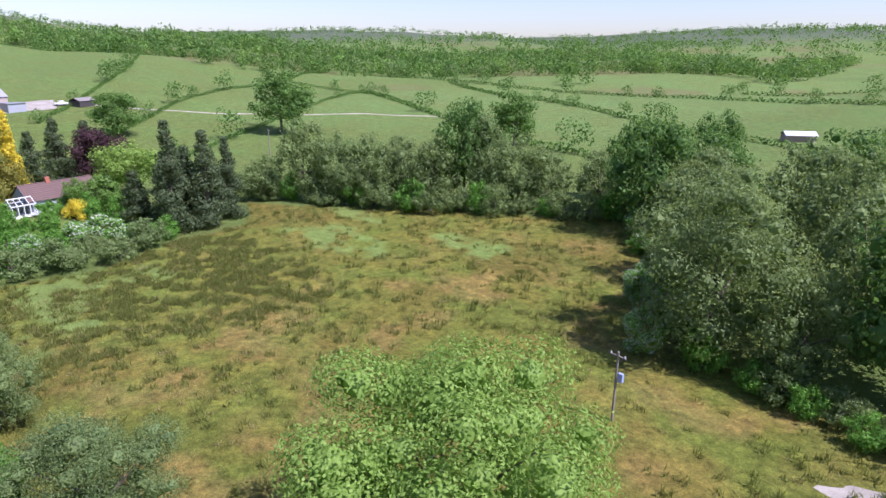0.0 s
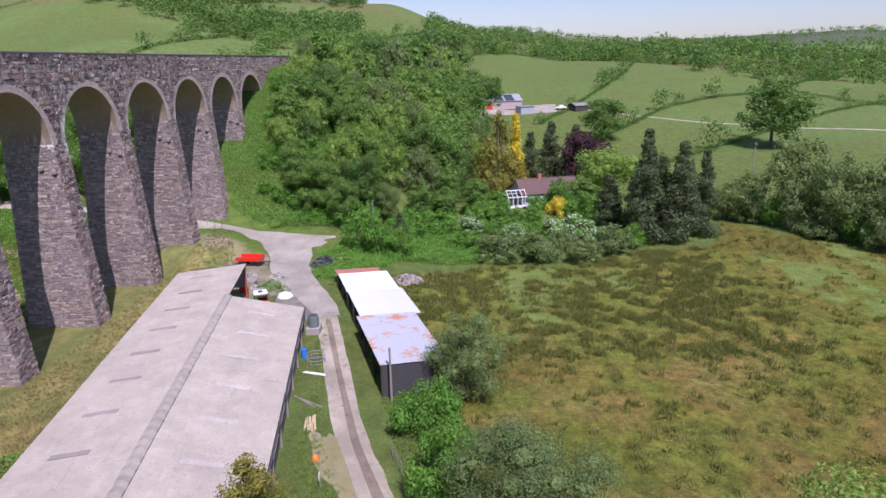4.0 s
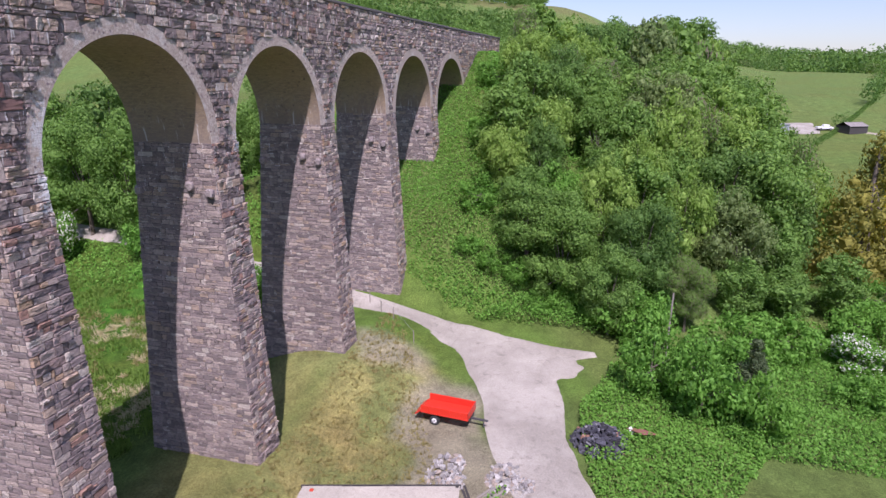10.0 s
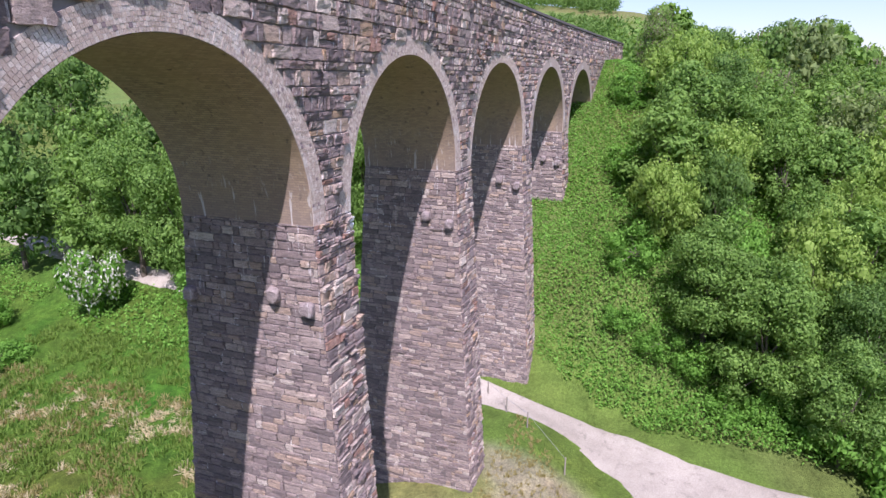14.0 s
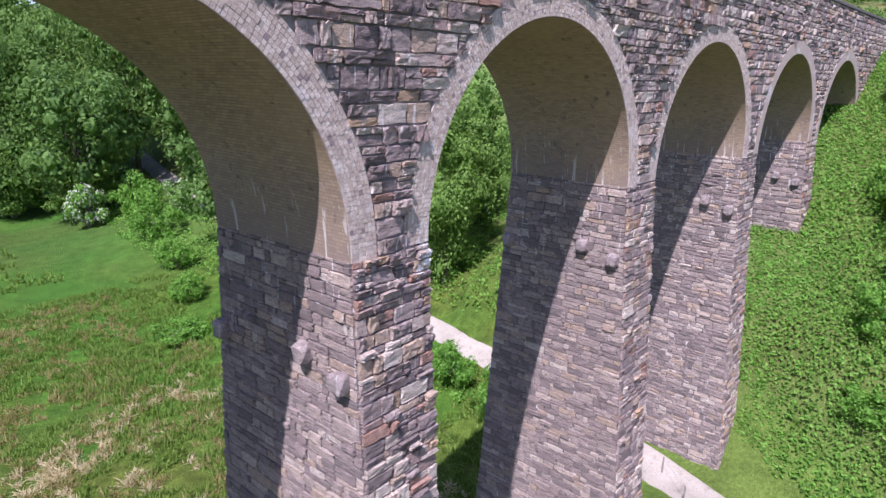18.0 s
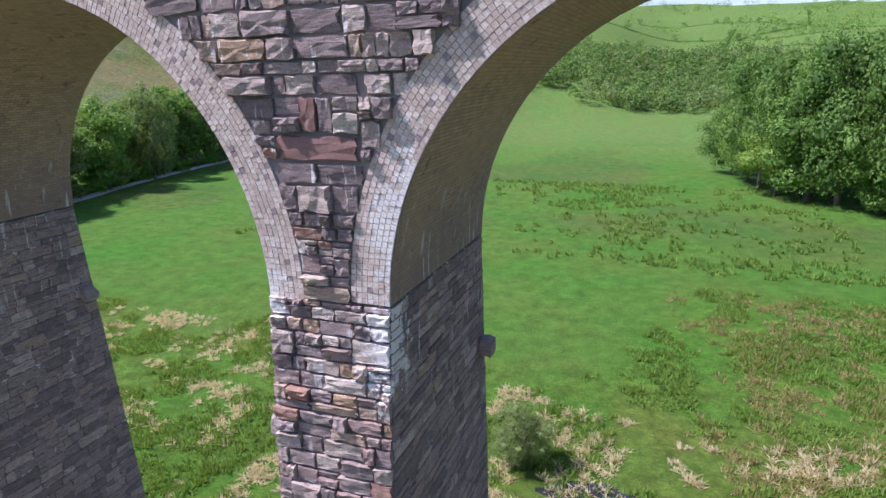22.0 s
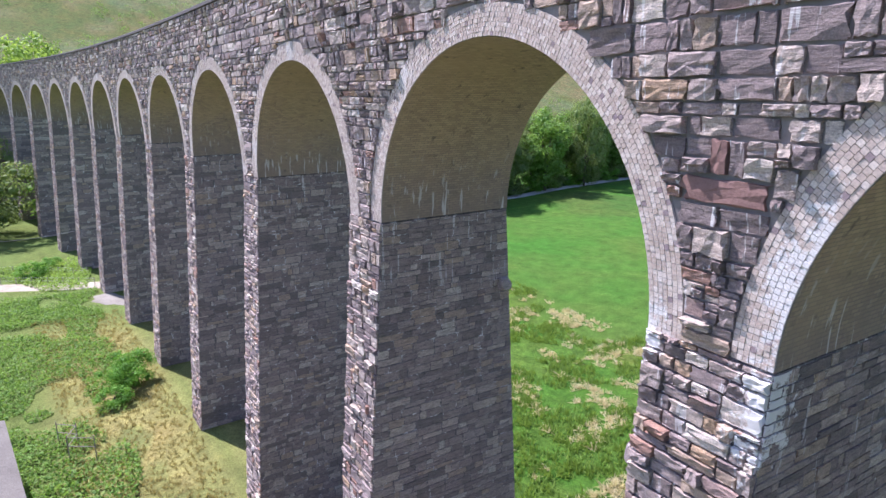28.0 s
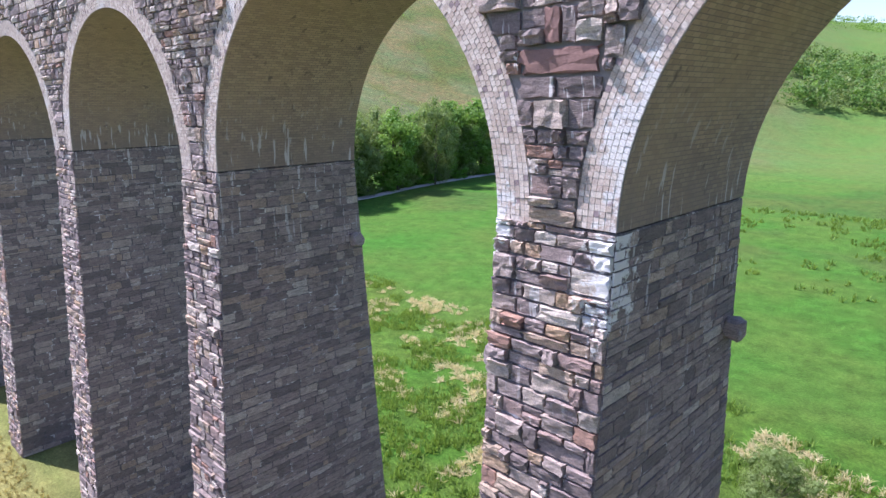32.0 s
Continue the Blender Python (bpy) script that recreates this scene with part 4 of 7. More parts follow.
def proto(kind, lod, seed):
    """Meshes of a plant of unit height: wood and crown (and blossom)."""
    key = (kind, lod, seed)
    if key in protos:
        return protos[key]
    r = np.random.default_rng(sum(map(ord, kind)) * 7 + seed * 101)
    lobes = FORMS[kind][0](r)
    n, size = SPRAYS[lod]
    low = kind in ("shrub", "grey_shrub", "gorse", "hawthorn")
    if low:
        n, size = int(n * 0.45), size * 2.1
    if kind in ("willow", "twiggy", "conifer", "thuja", "gold"):
        n, size = int(n * 1.15), size * 0.85
    p, nrm = crown_points(r, lobes, n)
    if kind in ("conifer", "thuja", "gold"):
        nrm[:, 2] -= 0.25
    v, f = leaf_quads(p, nrm, size, r)
    # shaded heart of each bough
    ball = bmesh.new()
    bmesh.ops.create_icosphere(ball, subdivisions=1, radius=1.0)
    bv = np.array([q.co[:] for q in ball.verts])
    bf = np.array([[q.index for q in g.verts] for g in ball.faces])
    ball.free()
    F = f.tolist()
    for c, s in lobes:
        if kind == "twiggy":
            break
        F += (bf + len(v)).tolist()
        v = np.concatenate([v, c + bv * s * np.array([0.42, 0.42, 0.36]) * r.uniform(0.75, 1.1, (len(bv), 1))])
    me = bpy.data.meshes.new("crown")
    me.from_pydata(v.tolist(), [], F)
    me.materials.append(LEAF[FORMS[kind][1]])
    extra = None
    if kind in ("hawthorn", "twiggy"):
        p, nrm = crown_points(r, lobes, int(n * (0.55 if kind == "hawthorn" else 0.5)))
        v, f = leaf_quads(p + nrm * size * 0.3, nrm, size * (0.7 if kind == "hawthorn" else 0.9), r)
        if kind == "twiggy":
            v = v.reshape(-1, 4, 3)
            m = v.mean(1, keepdims=True)
            v = (m + (v - m) * np.array([0.35, 0.35, 2.4])).reshape(-1, 3)
        extra = bpy.data.meshes.new("blossom" if kind == "hawthorn" else "twig_mass")
        extra.from_pydata(v.tolist(), [], f.tolist())
        extra.materials.append(LEAF["bloom" if kind == "hawthorn" else "twig"])
    bm = bmesh.new()
    top = 0.42 if kind not in ("conifer", "thuja", "gold") else 0.9
    base = 0.022 if not low else 0.03
    tube(bm, (0, 0, -0.06), (0.01, 0.0, top * 0.5), base, base * 0.75, 9)
    tube(bm, (0.01, 0, top * 0.5), (0.0, 0.015, top), base * 0.75, base * 0.45, 8)
    for c, s in lobes[:: max(1, len(lobes) // 9)]:
        tube(bm, (0.005, 0, top * r.uniform(0.45, 0.95)), tuple(c * np.array([0.85, 0.85, 1.0])), base * 0.4, base * 0.1, 5)
    wood = bpy.data.meshes.new("trunk")
    bm.to_mesh(wood)
    bm.free()
    wood.materials.append(BARK)
    protos[key] = (wood, me, extra)
    return protos[key]


LABELS = {
    "oak": "broad dark green deciduous tree in full leaf", "lime": "bright fresh green deciduous tree in full leaf", "willow": "grey-green bushy willow tree in leaf",
    "ash": "mid-green slender tree on the wooded bank", "conifer": "tall dark green conifer with a narrow crown", "thuja": "feathery green conifer beside the barn",
    "gold": "narrow golden yellow conifer by the cottage", "copper": "dark purple copper beech in a garden", "hawthorn": "hawthorn bush covered in white blossom",
    "shrub": "dense green bush on rough ground", "grey_shrub": "low grey-green willow bush at the field edge", "gorse": "bright yellow flowering bush by the cottage",
    "twiggy": "tall tree with bare twigs and thin new leaf"}


def plant(kind, x, y, h, w=None, lod="mid", seed=None, sink=0.0, group="", label=""):
    """One tree or bush on the ground; w is its full width."""
    seed = int(prng.integers(0, 3)) if seed is None else seed
    wood, crown, extra = proto(kind, lod, seed)
    unit = {"oak": 0.92, "lime": 1.04, "willow": 1.0, "ash": 0.66, "conifer": 0.4, "thuja": 0.84, "gold": 0.3, "copper": 1.1, "hawthorn": 1.2, "shrub": 1.6, "grey_shrub": 1.7, "gorse": 1.4, "twiggy": 0.6}[kind]
    k = (w / unit) if w else h
    name = {"lime": "tree", "oak": "tree", "ash": "tree", "twiggy": "tree", "willow": "willow_tree", "conifer": "conifer_tree", "thuja": "conifer_tree", "gold": "conifer_tree", "copper": "beech_tree",
            "hawthorn": "hawthorn_bush", "shrub": "bush", "grey_shrub": "willow_bush", "gorse": "flowering_bush"}[kind]
    cat = "bush" if "bush" in name else "tree"
    e = empty(name, Matrix.Translation((x, y, ground(x, y) - sink)) @ Matrix.Rotation(prng.uniform(0, 6.28), 4, "Z") @ Matrix.Diagonal((k, k, h, 1)), label or LABELS[kind], cat, group)
    for nm, me in (("trunk", wood), ("crown", crown), ("blossom" if kind == "hawthorn" else "twig_mass", extra)):
        if me:
            o = new(nm, me)
            o.parent = e
            if nm in ("twig_mass", "blossom"):
                tagged(o, kind="stuff")
    return e


# garden and field-edge trees
for x, y, h, w in ((43, -102, 17, 13), (36, -106, 15, 11), (31, -111, 15, 11), (27, -116, 14.5, 11), (23, -121, 13, 10), (15, -127, 19, 12), (55, -100, 9, 9), (9, -130, 14, 12), (48, -96, 7, 9)):
    plant("willow", x, y, h, w, "mid", group="willows along the far field edge")
for x, y, h, w in ((19, -125, 22, 13), (-17, -134, 21, 16), (128, -140, 23, 24), (143, -92, 15, 17), (62, -185, 18, 16), (-9, -172, 18, 12), (-2, -150, 14, 12)):
    plant("oak", x, y, h, w, "mid")
for x, y, h, w in ((37, -74, 19, 7.5), (37, -80, 17, 7.5), (40, -85, 15, 6), (88, -66, 15, 8), (93, -73, 14, 8), (80, -60, 13, 7), (50, -67, 7.5, 5.5)):
    plant("conifer", x, y, h, w, "mid", group="conifers in the cottage garden")
plant("gold", 63.5, -54.8, 17.5, 5.0, "mid")
plant("thuja", 60.5, -51.2, 17.5, 13.0, "mid", label="wide brown-green cypress next to the golden conifer")
plant("copper", 84, -73, 13.5, 15, "mid")
plant("lime", 68, -75, 13, 15, "mid")
for x, y, h, w in ((46, -60.8, 4.0, 4.4), (42, -64, 1.2, 1.6), (57, -74, 1.4, 2)):
    plant("gorse", x, y, h, w, "mid")
for x, y, h, w in ((38, -62, 5, 9), (33, -66, 4.2, 6), (41, -45, 4, 6), (36, -52, 3.6, 5)):
    plant("hawthorn", x, y, h, w, "mid")
for x, y, h, w in ((26, -49, 5, 9), (26.5, -55, 5, 9), (31, -59, 3.5, 6), (25, -62, 4, 7), (29, -67, 5, 7)):
    plant("grey_shrub", x, y, h, w, "mid")
for x, y, h, w in ((26, -30, 6.5, 7), (29, -26.5, 5.5, 6), (31, -33, 5, 7), (24.5, -34, 5, 5), (36, -26, 6, 8), (37, -34, 5, 8), (41, -39, 5, 8), (46, -47, 4.5, 7), (34, -44, 3, 6), (47, -63, 4, 5), (52, -62, 3.5, 5), (47, -57, 3.2, 4.5), (48.5, -60.5, 3.4, 4.5), (47.5, -62.5, 4.5, 5), (46, -66, 5, 6), (48.6, -67.5, 5.5, 6), (49.5, -64, 4, 5), (50, -50, 3.6, 6), (45, -52, 3.2, 5), (40, -50, 3.4, 6), (44, -56, 2.6, 4.5), (38, -56, 3, 5), (33, -71, 4, 6)):
    plant("shrub", x, y, h, w, "mid")
plant("conifer", 27.5, -33.5, 6.2, 3.6, "mid", label="stubby dark cypress among the bushes by the track")

for i in range(18):
    a = i / 17
    plant(("grey_shrub", "shrub")[i % 3 == 1], 47 - 60 * a + prng.uniform(-1, 1), -97 - 41 * a + prng.uniform(-1.5, 1.5), prng.uniform(3.5, 7), prng.uniform(6, 9), "mid", group="bushes along the far field edge")
for x, y, h, w in ((34, -108, 12, 11), (21, -119, 15, 12), (5, -133, 13, 12), (-4, -138, 12, 11), (50, -93, 8, 8)):
    plant("willow", x, y, h, w, "mid", group="willows along the far field edge")
for x, y, h, w in ((44, -70, 10, 6), (41, -78, 14, 7), (46, -76, 12, 7)):
    plant("conifer", x, y, h, w, "mid", group="conifers in the cottage garden")
for x, y, h, w in ((48.4, -61.5, 6.5, 5), (49, -66, 8, 7), (51, -46.5, 7, 6), (48, -40, 7, 7), (60, -64, 5, 6)):
    plant("ash", x, y, h, w, "mid", group="trees round the cottage garden")

# near the start of the flight
plant("lime", -50.5, -60.5, 16.5, 19.0, "close", 0, label="large bright green tree standing in the rush field")
plant("willow", -35, -46, 10.5, 11.0, "close", 1)
plant("shrub", -29.5, -41.0, 6.5, 7.0, "near", 0)
plant("shrub", -21.5, -39.6, 5.2, 7.0, "near", 1)
plant("willow", -15.5, -42.6, 8.6, 8.0, "near", 0, label="small grey-green tree against the white-roofed shed")
plant("thuja", -38.5, -30.6, 8.6, 8.0, "near", 0)
for x, y, h, w in ((-45, -101, 20, 19), (-34, -118, 16, 14), (-28, -133, 16, 15), (-47, -133, 18, 14), (-64, -120, 17, 16), (-40, -109, 13, 12)):
    plant("willow", x, y, h, w, "near" if y > -110 else "mid", group="willows along the shaded field edge")
for x, y, h, w in ((-62, -103, 19, 14), (-74, -100, 17, 13), (-84, -108, 18, 15), (-66, -136, 17, 16), (-20, -150, 16, 14), (-40, -155, 18, 16), (-60, -165, 18, 16)):
    plant("oak", x, y, h, w, "near" if y > -100 else "mid")
for x, y, h, w in ((-54, -100, 12, 10), (-78, -106, 16, 13), (-90, -101, 15, 13), (-22, -140, 15, 13), (-56, -112, 17, 14), (-74, -112, 16, 14), (-54, -126, 17, 15), (-38, -142, 17, 15), (-78, -126, 18, 15)):
    plant("willow" if x > -60 else "oak", x, y, h, w, "mid", group="trees along the shaded field edge")
for i in range(26):
    a = i / 25
    plant(("shrub", "grey_shrub", "hawthorn")[i % 3], -47 + 33 * a + prng.uniform(-1.5, 1.5), -96.5 - 40 * a + prng.uniform(-1.5, 1.5), prng.uniform(2.5, 5.0), prng.uniform(4, 6.5), "mid", group="bushes along the shaded field edge")
for i in range(16):
    a = i / 15
    plant(("shrub", "grey_shrub")[i % 2], -52 - 36 * a, -97 + 5 * a + prng.uniform(-1.5, 1.5), prng.uniform(2.5, 4.5), prng.uniform(4, 6), "mid", group="bushes along the shaded field edge")
for x, y, h, w in ((-41, -95, 5.5, 5.0), (-34, -106, 6.0, 5.0)):
    plant("hawthorn", x, y, h, w, "near", 0)

# north side of the viaduct
for x, y, h, w in ((33, 118, 33, 24), (22, 134, 30, 22), (50, 108, 26, 20), (62, 96, 24, 20), (46, 60, 18, 14), (55, 45, 18, 14), (38, 112, 33, 22), (28, 126, 31, 21), (44, 98, 27, 20), (68, 76, 20, 16), (72, 120, 22, 18), (56, 120, 26, 22), (40, 140, 22, 20)):
    plant("oak", x, y, h, w, "near" if x < 45 and y > 105 else "mid")
for x, y, h, w in ((24, 126, 15, 16), (38, 112, 14, 14), (44, 100, 13, 13), (20, 140, 12, 13)):
    plant("ash" if x > 30 else "lime", x, y, h, w, "near")
for x, y, h, w in ((42, 92, 8, 7), (39.5, 42.5, 8.5, 6.5), (50, 78, 6, 6)):
    plant("hawthorn", x, y, h, w, "mid")
for x, y, h, w in ((44, 74, 6, 8), (40, 62, 4, 6), (36, 52, 3.5, 5), (30.5, 44, 2.0, 6), (48, 88, 7, 9), (42, 30, 5, 7), (36, 22, 4.5, 5.5), (36.6, 12, 4, 4.5), (36.0, 7, 3, 4), (38.0, 17, 3.5, 4.5)):
    plant("shrub", x, y, h, w, "mid")
for x, y, h, w in ((44, 34, 17, 9), (47, 50, 15, 9), (48, 26, 18, 9), (52, 18, 16, 9), (47, 15, 15, 7), (46, 42, 17, 10), (58, 30, 17, 10), (54, 56, 16, 10)):
    plant("ash", x, y, h, w, "near" if y < 45 and x < 53 else "mid")
for i in range(17):
    plant("grey_shrub" if i % 2 else "shrub", -106 - 22 * i / 16 + prng.uniform(-2, 2), 60 + 118 * i / 16, prng.uniform(3, 5), prng.uniform(7, 10), "mid", group="bushes along the stream")
for x, y, h, w in ((48, 124, 41, 27), (58, 108, 38, 25), (18, 152, 17, 18)):
    plant("oak", x, y, h, w, "near")
plant("ash", 29, 122, 28, 20, "near", label="rounded mid-green tree at the meadow edge")
plant("willow", -2.2, 25.2, 4.6, 4.4, "near", 1, label="small elder bush beside a ditch under the arch")
for i in range(34):
    a = i / 33
    plant(("willow", "willow", "ash")[i % 3], -108 - 22 * a + prng.uniform(-4, 4) - (7 if i % 2 else 0), 62 + 118 * a + prng.uniform(-2, 2), prng.uniform(17, 24), prng.uniform(12, 16), "mid", group="trees along the stream")

# west end
for x, y, h, w in ((-123, -20, 17, 17), (-134, -30, 15, 13), (-128, -10, 13, 11), (-146, -22, 16, 14), (-118, -32, 9, 10)):
    plant("ash" if h < 14 else "willow", x, y, h, w, "mid")
plant("shrub", -50.5, -6.2, 3.2, 5.5, "near", 1)
plant("shrub", -47.2, -7.6, 1.6, 3.2, "mid", 0)
for x, y, h, w in ((-58, -20, 5, 6), (-62, -24, 6, 7), (-54, -24, 4, 5), (-92, -14, 2.4, 4.5), (-97, -12, 1.6, 4)):
    plant("shrub", x, y, h, w, "mid")

# the wooded bank
woods = np.random.default_rng(5)
spots = []
tries = 0
while len(spots) < 190 and tries < 12000:
    tries += 1
    x, y = woods.uniform(33, 150), woods.uniform(-56, -7)
    toe = 40.5 - min(max(0, -y - 12), 8) * 0.55 + max(0, -y - 22) * 0.55
    if x < toe or (48 < x < 64 and y < -41) or (x > 60 and y < -48) or (x > 75 and y < -38 - 0.1 * (x - 75)):
        continue
    s, off = line_place(np.array([x]), np.array([y]))
    if off[0] < 8.5 + max(0, 56 - s[0]) * 0.12 and s[0] < 78 or abs(off[0] + 2) < 6:
        continue
    gap = 4.2 if x < 75 else 6.0
    if all((x - a) ** 2 + (y - b) ** 2 > gap * gap for a, b in spots):
        spots.append((x, y))
for i, (x, y) in enumerate(spots):
    k = woods.choice(["ash", "oak", "lime", "willow", "twiggy"], p=[0.42, 0.18, 0.2, 0.04, 0.16])
    h = woods.uniform(8.5, 13) if x < 56 else woods.uniform(11, 16) if y < -25 else woods.uniform(8, 11)
    if x - 40.5 + min(max(0, -y - 12), 8) * 0.55 - max(0, -y - 22) * 0.55 < 3:
        h *= 0.72
    plant(k, x, y, h, h * woods.uniform(0.55, 0.85), "near" if x < 45 else "mid" if x < 92 else "far", group="trees on the wooded bank")

for x, y, h, w in ((163, -38, 24, 23), (173, -54, 17, 16), (150, -28, 18, 16), (188, -48, 16, 15), (140, -18, 15, 13), (176, -26, 17, 16)):
    plant("oak", x, y, h, w, "mid", label="broad oak on the hilltop above the wooded bank")
for x, y, h in ((58, -42, 11), (63, -43, 12), (68, -40, 13), (70, -46, 10), (76, -44, 12), (80, -50, 10), (84, -44, 12), (90, -48, 11), (66, -36, 13), (96, -43, 12), (104, -46, 13), (112, -42, 12), (54, -40, 8)):
    plant(("ash", "lime", "oak", "willow")[int(x) % 4], x, y, h, h * woods.uniform(0.65, 0.9), "mid", group="trees on the wooded bank")
for x, y, h, w in ((42, -11.5, 2.6, 4), (41.5, -14.5, 3, 4.5), (39.5, -16.5, 2.4, 4), (43, -8.5, 2, 4), (38.6, -21.5, 3, 4.5), (47, -9, 4, 6), (52, -12, 5, 6), (49, -16, 5.5, 7), (45, -19, 4, 6), (42, -22, 4.5, 6), (56, -8, 4, 6), (60, -11, 5, 7), (66, -7, 4, 6), (44, -14, 3, 5), (39.5, -19, 3, 4.5), (40, -25, 4, 6)):
    plant("shrub", x, y, h, w, "mid", group="bushes on the railway bank")


# ---- mass planting ----
def far_wood(name, spots, heights, leaf, label, seed, sprays=70, wide=0.5, spray=0.12):
    """A distant wood: every crown a heap of sprays, joined."""
    r = np.random.default_rng(seed)
    n = len(spots)
    z = land(spots[:, 0], spots[:, 1])
    shapes = []
    for q in range(4):
        lobes = lobes_round(r, 12, wide, 0.0, 1.0, 0.24)
        p, nrm = crown_points(r, lobes, sprays * 2, 0.9)
        shapes.append((p[:sprays], nrm[:sprays]))
    P, N, S = [], [], []
    for i in range(n):
        p, nrm = shapes[i % 4]
        a = r.uniform(0, 6.28)
        rot = np.array([[math.cos(a), -math.sin(a), 0], [math.sin(a), math.cos(a), 0], [0, 0, 1]])
        P.append((p @ rot.T) * heights[i] * np.array([1, 1, 1.0]) + (spots[i, 0], spots[i, 1], z[i] - 0.3))
        N.append(nrm @ rot.T)
        S.append(np.full((len(p), 1), heights[i] * spray))
    v, f = leaf_quads(np.concatenate(P), np.concatenate(N), np.concatenate(S), r)
    ob = mesh_object(name, v, f, LEAF[leaf])
    return tagged(ob, label, "woodland", kind="stuff")


def polar(r, n, b0, b1, r0, r1, keep=None):
    b, d = np.radians(r.uniform(b0, b1, n)), np.sqrt(r.uniform(r0 ** 2, r1 ** 2, n))
    p = np.stack([d * np.sin(b), d * np.cos(b) - 20], -1)
    return p if keep is None else p[keep(p[:, 0], p[:, 1])]


fr = np.random.default_rng(31)
w = polar(fr, 3600, 90, 168, 400, 900, lambda x, y: vnoise(x, y, 60, 2.0) + smooth(430, 600, np.hypot(x, y)) * 0.25 > 0.62)
a, b = len(w) * 5 // 10, len(w) * 8 // 10
far_wood("far_wood", w[:a], fr.uniform(8, 19, a), "oak", "belt of dark woodland across the valley", 1, 90, 0.6)
far_wood("far_wood", w[a:b], fr.uniform(8, 17, b - a), "ash", "lighter green trees in the far wood", 11, 90, 0.6)
far_wood("far_wood", w[b:], fr.uniform(8, 15, len(w) - b), "willow", "grey-green trees in the far wood", 12, 90, 0.6)
w = polar(fr, 900, 60, 84, 320, 640, lambda x, y: vnoise(x, y, 55, 5.0) > 0.42)
far_wood("upper_wood", w, fr.uniform(8, 15, len(w)), "oak", "woodland climbing the eastern hill", 13, 90, 0.6)
w = polar(fr, 2400, 92, 172, 1100, 2900, lambda x, y: vnoise(x, y, 260, 6.0) > 0.46)
far_wood("ridge_wood", w, fr.uniform(16, 26, len(w)), "oak", "dark woods and hedges on the far ridge", 2, 30, 0.8, 0.16)
w = polar(fr, 2000, -16, 34, 370, 640, lambda x, y: vnoise(x, y, 60, 1.0) > 0.3)
a = len(w) // 2
far_wood("north_wood", w[:a], fr.uniform(8, 15, a), "oak", "dense woodland beyond the north meadow", 3, 100, 0.6)
far_wood("north_wood", w[a:], fr.uniform(8, 14, len(w) - a), "willow", "grey-green woodland beyond the north meadow", 14, 100, 0.6)
w = polar(fr, 420, 52, 92, 130, 330, lambda x, y: (vnoise(x, y, 40, 4.0) > 0.46) & (y < 60) & (y > -30))
far_wood("hill_wood", w, fr.uniform(8, 13, len(w)), "ash", "trees spread over the eastern hillside", 4, 260, 0.5, 0.075)
w = polar(fr, 2600, -100, -16, 220, 560, lambda x, y: vnoise(x, y, 45, 7.0) > 0.52)
far_wood("scrub", w, fr.uniform(2, 5, len(w)), "ash", "scattered scrub on the steep rough hillside", 5, 40, 0.7)
w = polar(fr, 260, -100, -60, 190, 300, lambda x, y: vnoise(x, y, 30, 3.0) > 0.6)
far_wood("west_wood", w, fr.uniform(8, 13, len(w)), "lime", "trees at the foot of the western hill", 6, 110)


w = polar(fr, 1500, -16, 40, 660, 1500, lambda x, y: vnoise(x, y, 110, 3.0) > 0.56)
far_wood("hill_copse", w, fr.uniform(9, 17, len(w)), "ash", "copses on the hill beyond the north meadow", 16, 40, 0.65)
w = polar(fr, 700, 40, 75, 500, 1300, lambda x, y: vnoise(x, y, 90, 6.0) > 0.58)
far_wood("hill_copse", w, fr.uniform(9, 17, len(w)), "oak", "copses on the eastern hill", 17, 40, 0.65)


def hedge(name, pts, h, label, seed, leaf="oak", gap=1.5, size=0.5, wide=0.9):
    """A field hedge along a line of points."""
    r = np.random.default_rng(seed)
    P = []
    for (x0, y0), (x1, y1) in zip(pts, pts[1:]):
        n = max(2, int(math.hypot(x1 - x0, y1 - y0) / gap))
        for i in range(n):
            a = i / n
            k = 26 if size > 0.8 else 64
            q = r.normal(size=(k, 3))
            q /= np.linalg.norm(q, axis=1, keepdims=True)
            hh = h * r.uniform(0.75, 1.25)
            P.append(np.c_[x0 + (x1 - x0) * a + q[:, 0] * wide * 1.3, y0 + (y1 - y0) * a + q[:, 1] * wide * 1.3, abs(q[:, 2]) * hh])
    P = np.concatenate(P)
    P[:, 2] += land(P[:, 0], P[:, 1])
    nrm = r.normal(size=P.shape) + np.array([0, 0, 0.7])
    nrm /= np.linalg.norm(nrm, axis=1, keepdims=True)
    v, f = leaf_quads(P, nrm, size, r)
    return tagged(mesh_object(name, v, f, LEAF[leaf]), label, "hedge", kind="stuff")


HEDGES = (((100, -95), (175, -170), (230, -240)), ((125, -80), (205, -130), (300, -230), (420, -330)), ((170, -75), (260, -120), (420, -180), (560, -260)), ((230, -240), (300, -230)),
          ((-30, -175), (60, -190), (230, -240)), ((-80, -220), (60, -260), (260, -330)), ((-120, -330), (120, -360), (330, -330)), ((100, -420), (-60, -420)),
          ((260, -20), (420, -60), (520, -150)), ((200, 40), (330, 10), (450, -20)), ((180, 110), (300, 90), (480, 60)), ((330, 10), (360, 90)),
          ((-60, 430), (80, 420)), ((-120, 760), (60, 820), (260, 800)), ((-60, 980), (160, 1010), (420, 960)), ((60, 820), (160, 1010), (190, 1250)), ((260, 800), (300, 1100)), ((300, 230), (420, 330), (560, 380)), ((380, 120), (520, 170), (700, 200)), ((420, 330), (470, 150)), ((-40, 700), (160, 690), (300, 640)), ((20, 560), (60, 900)))
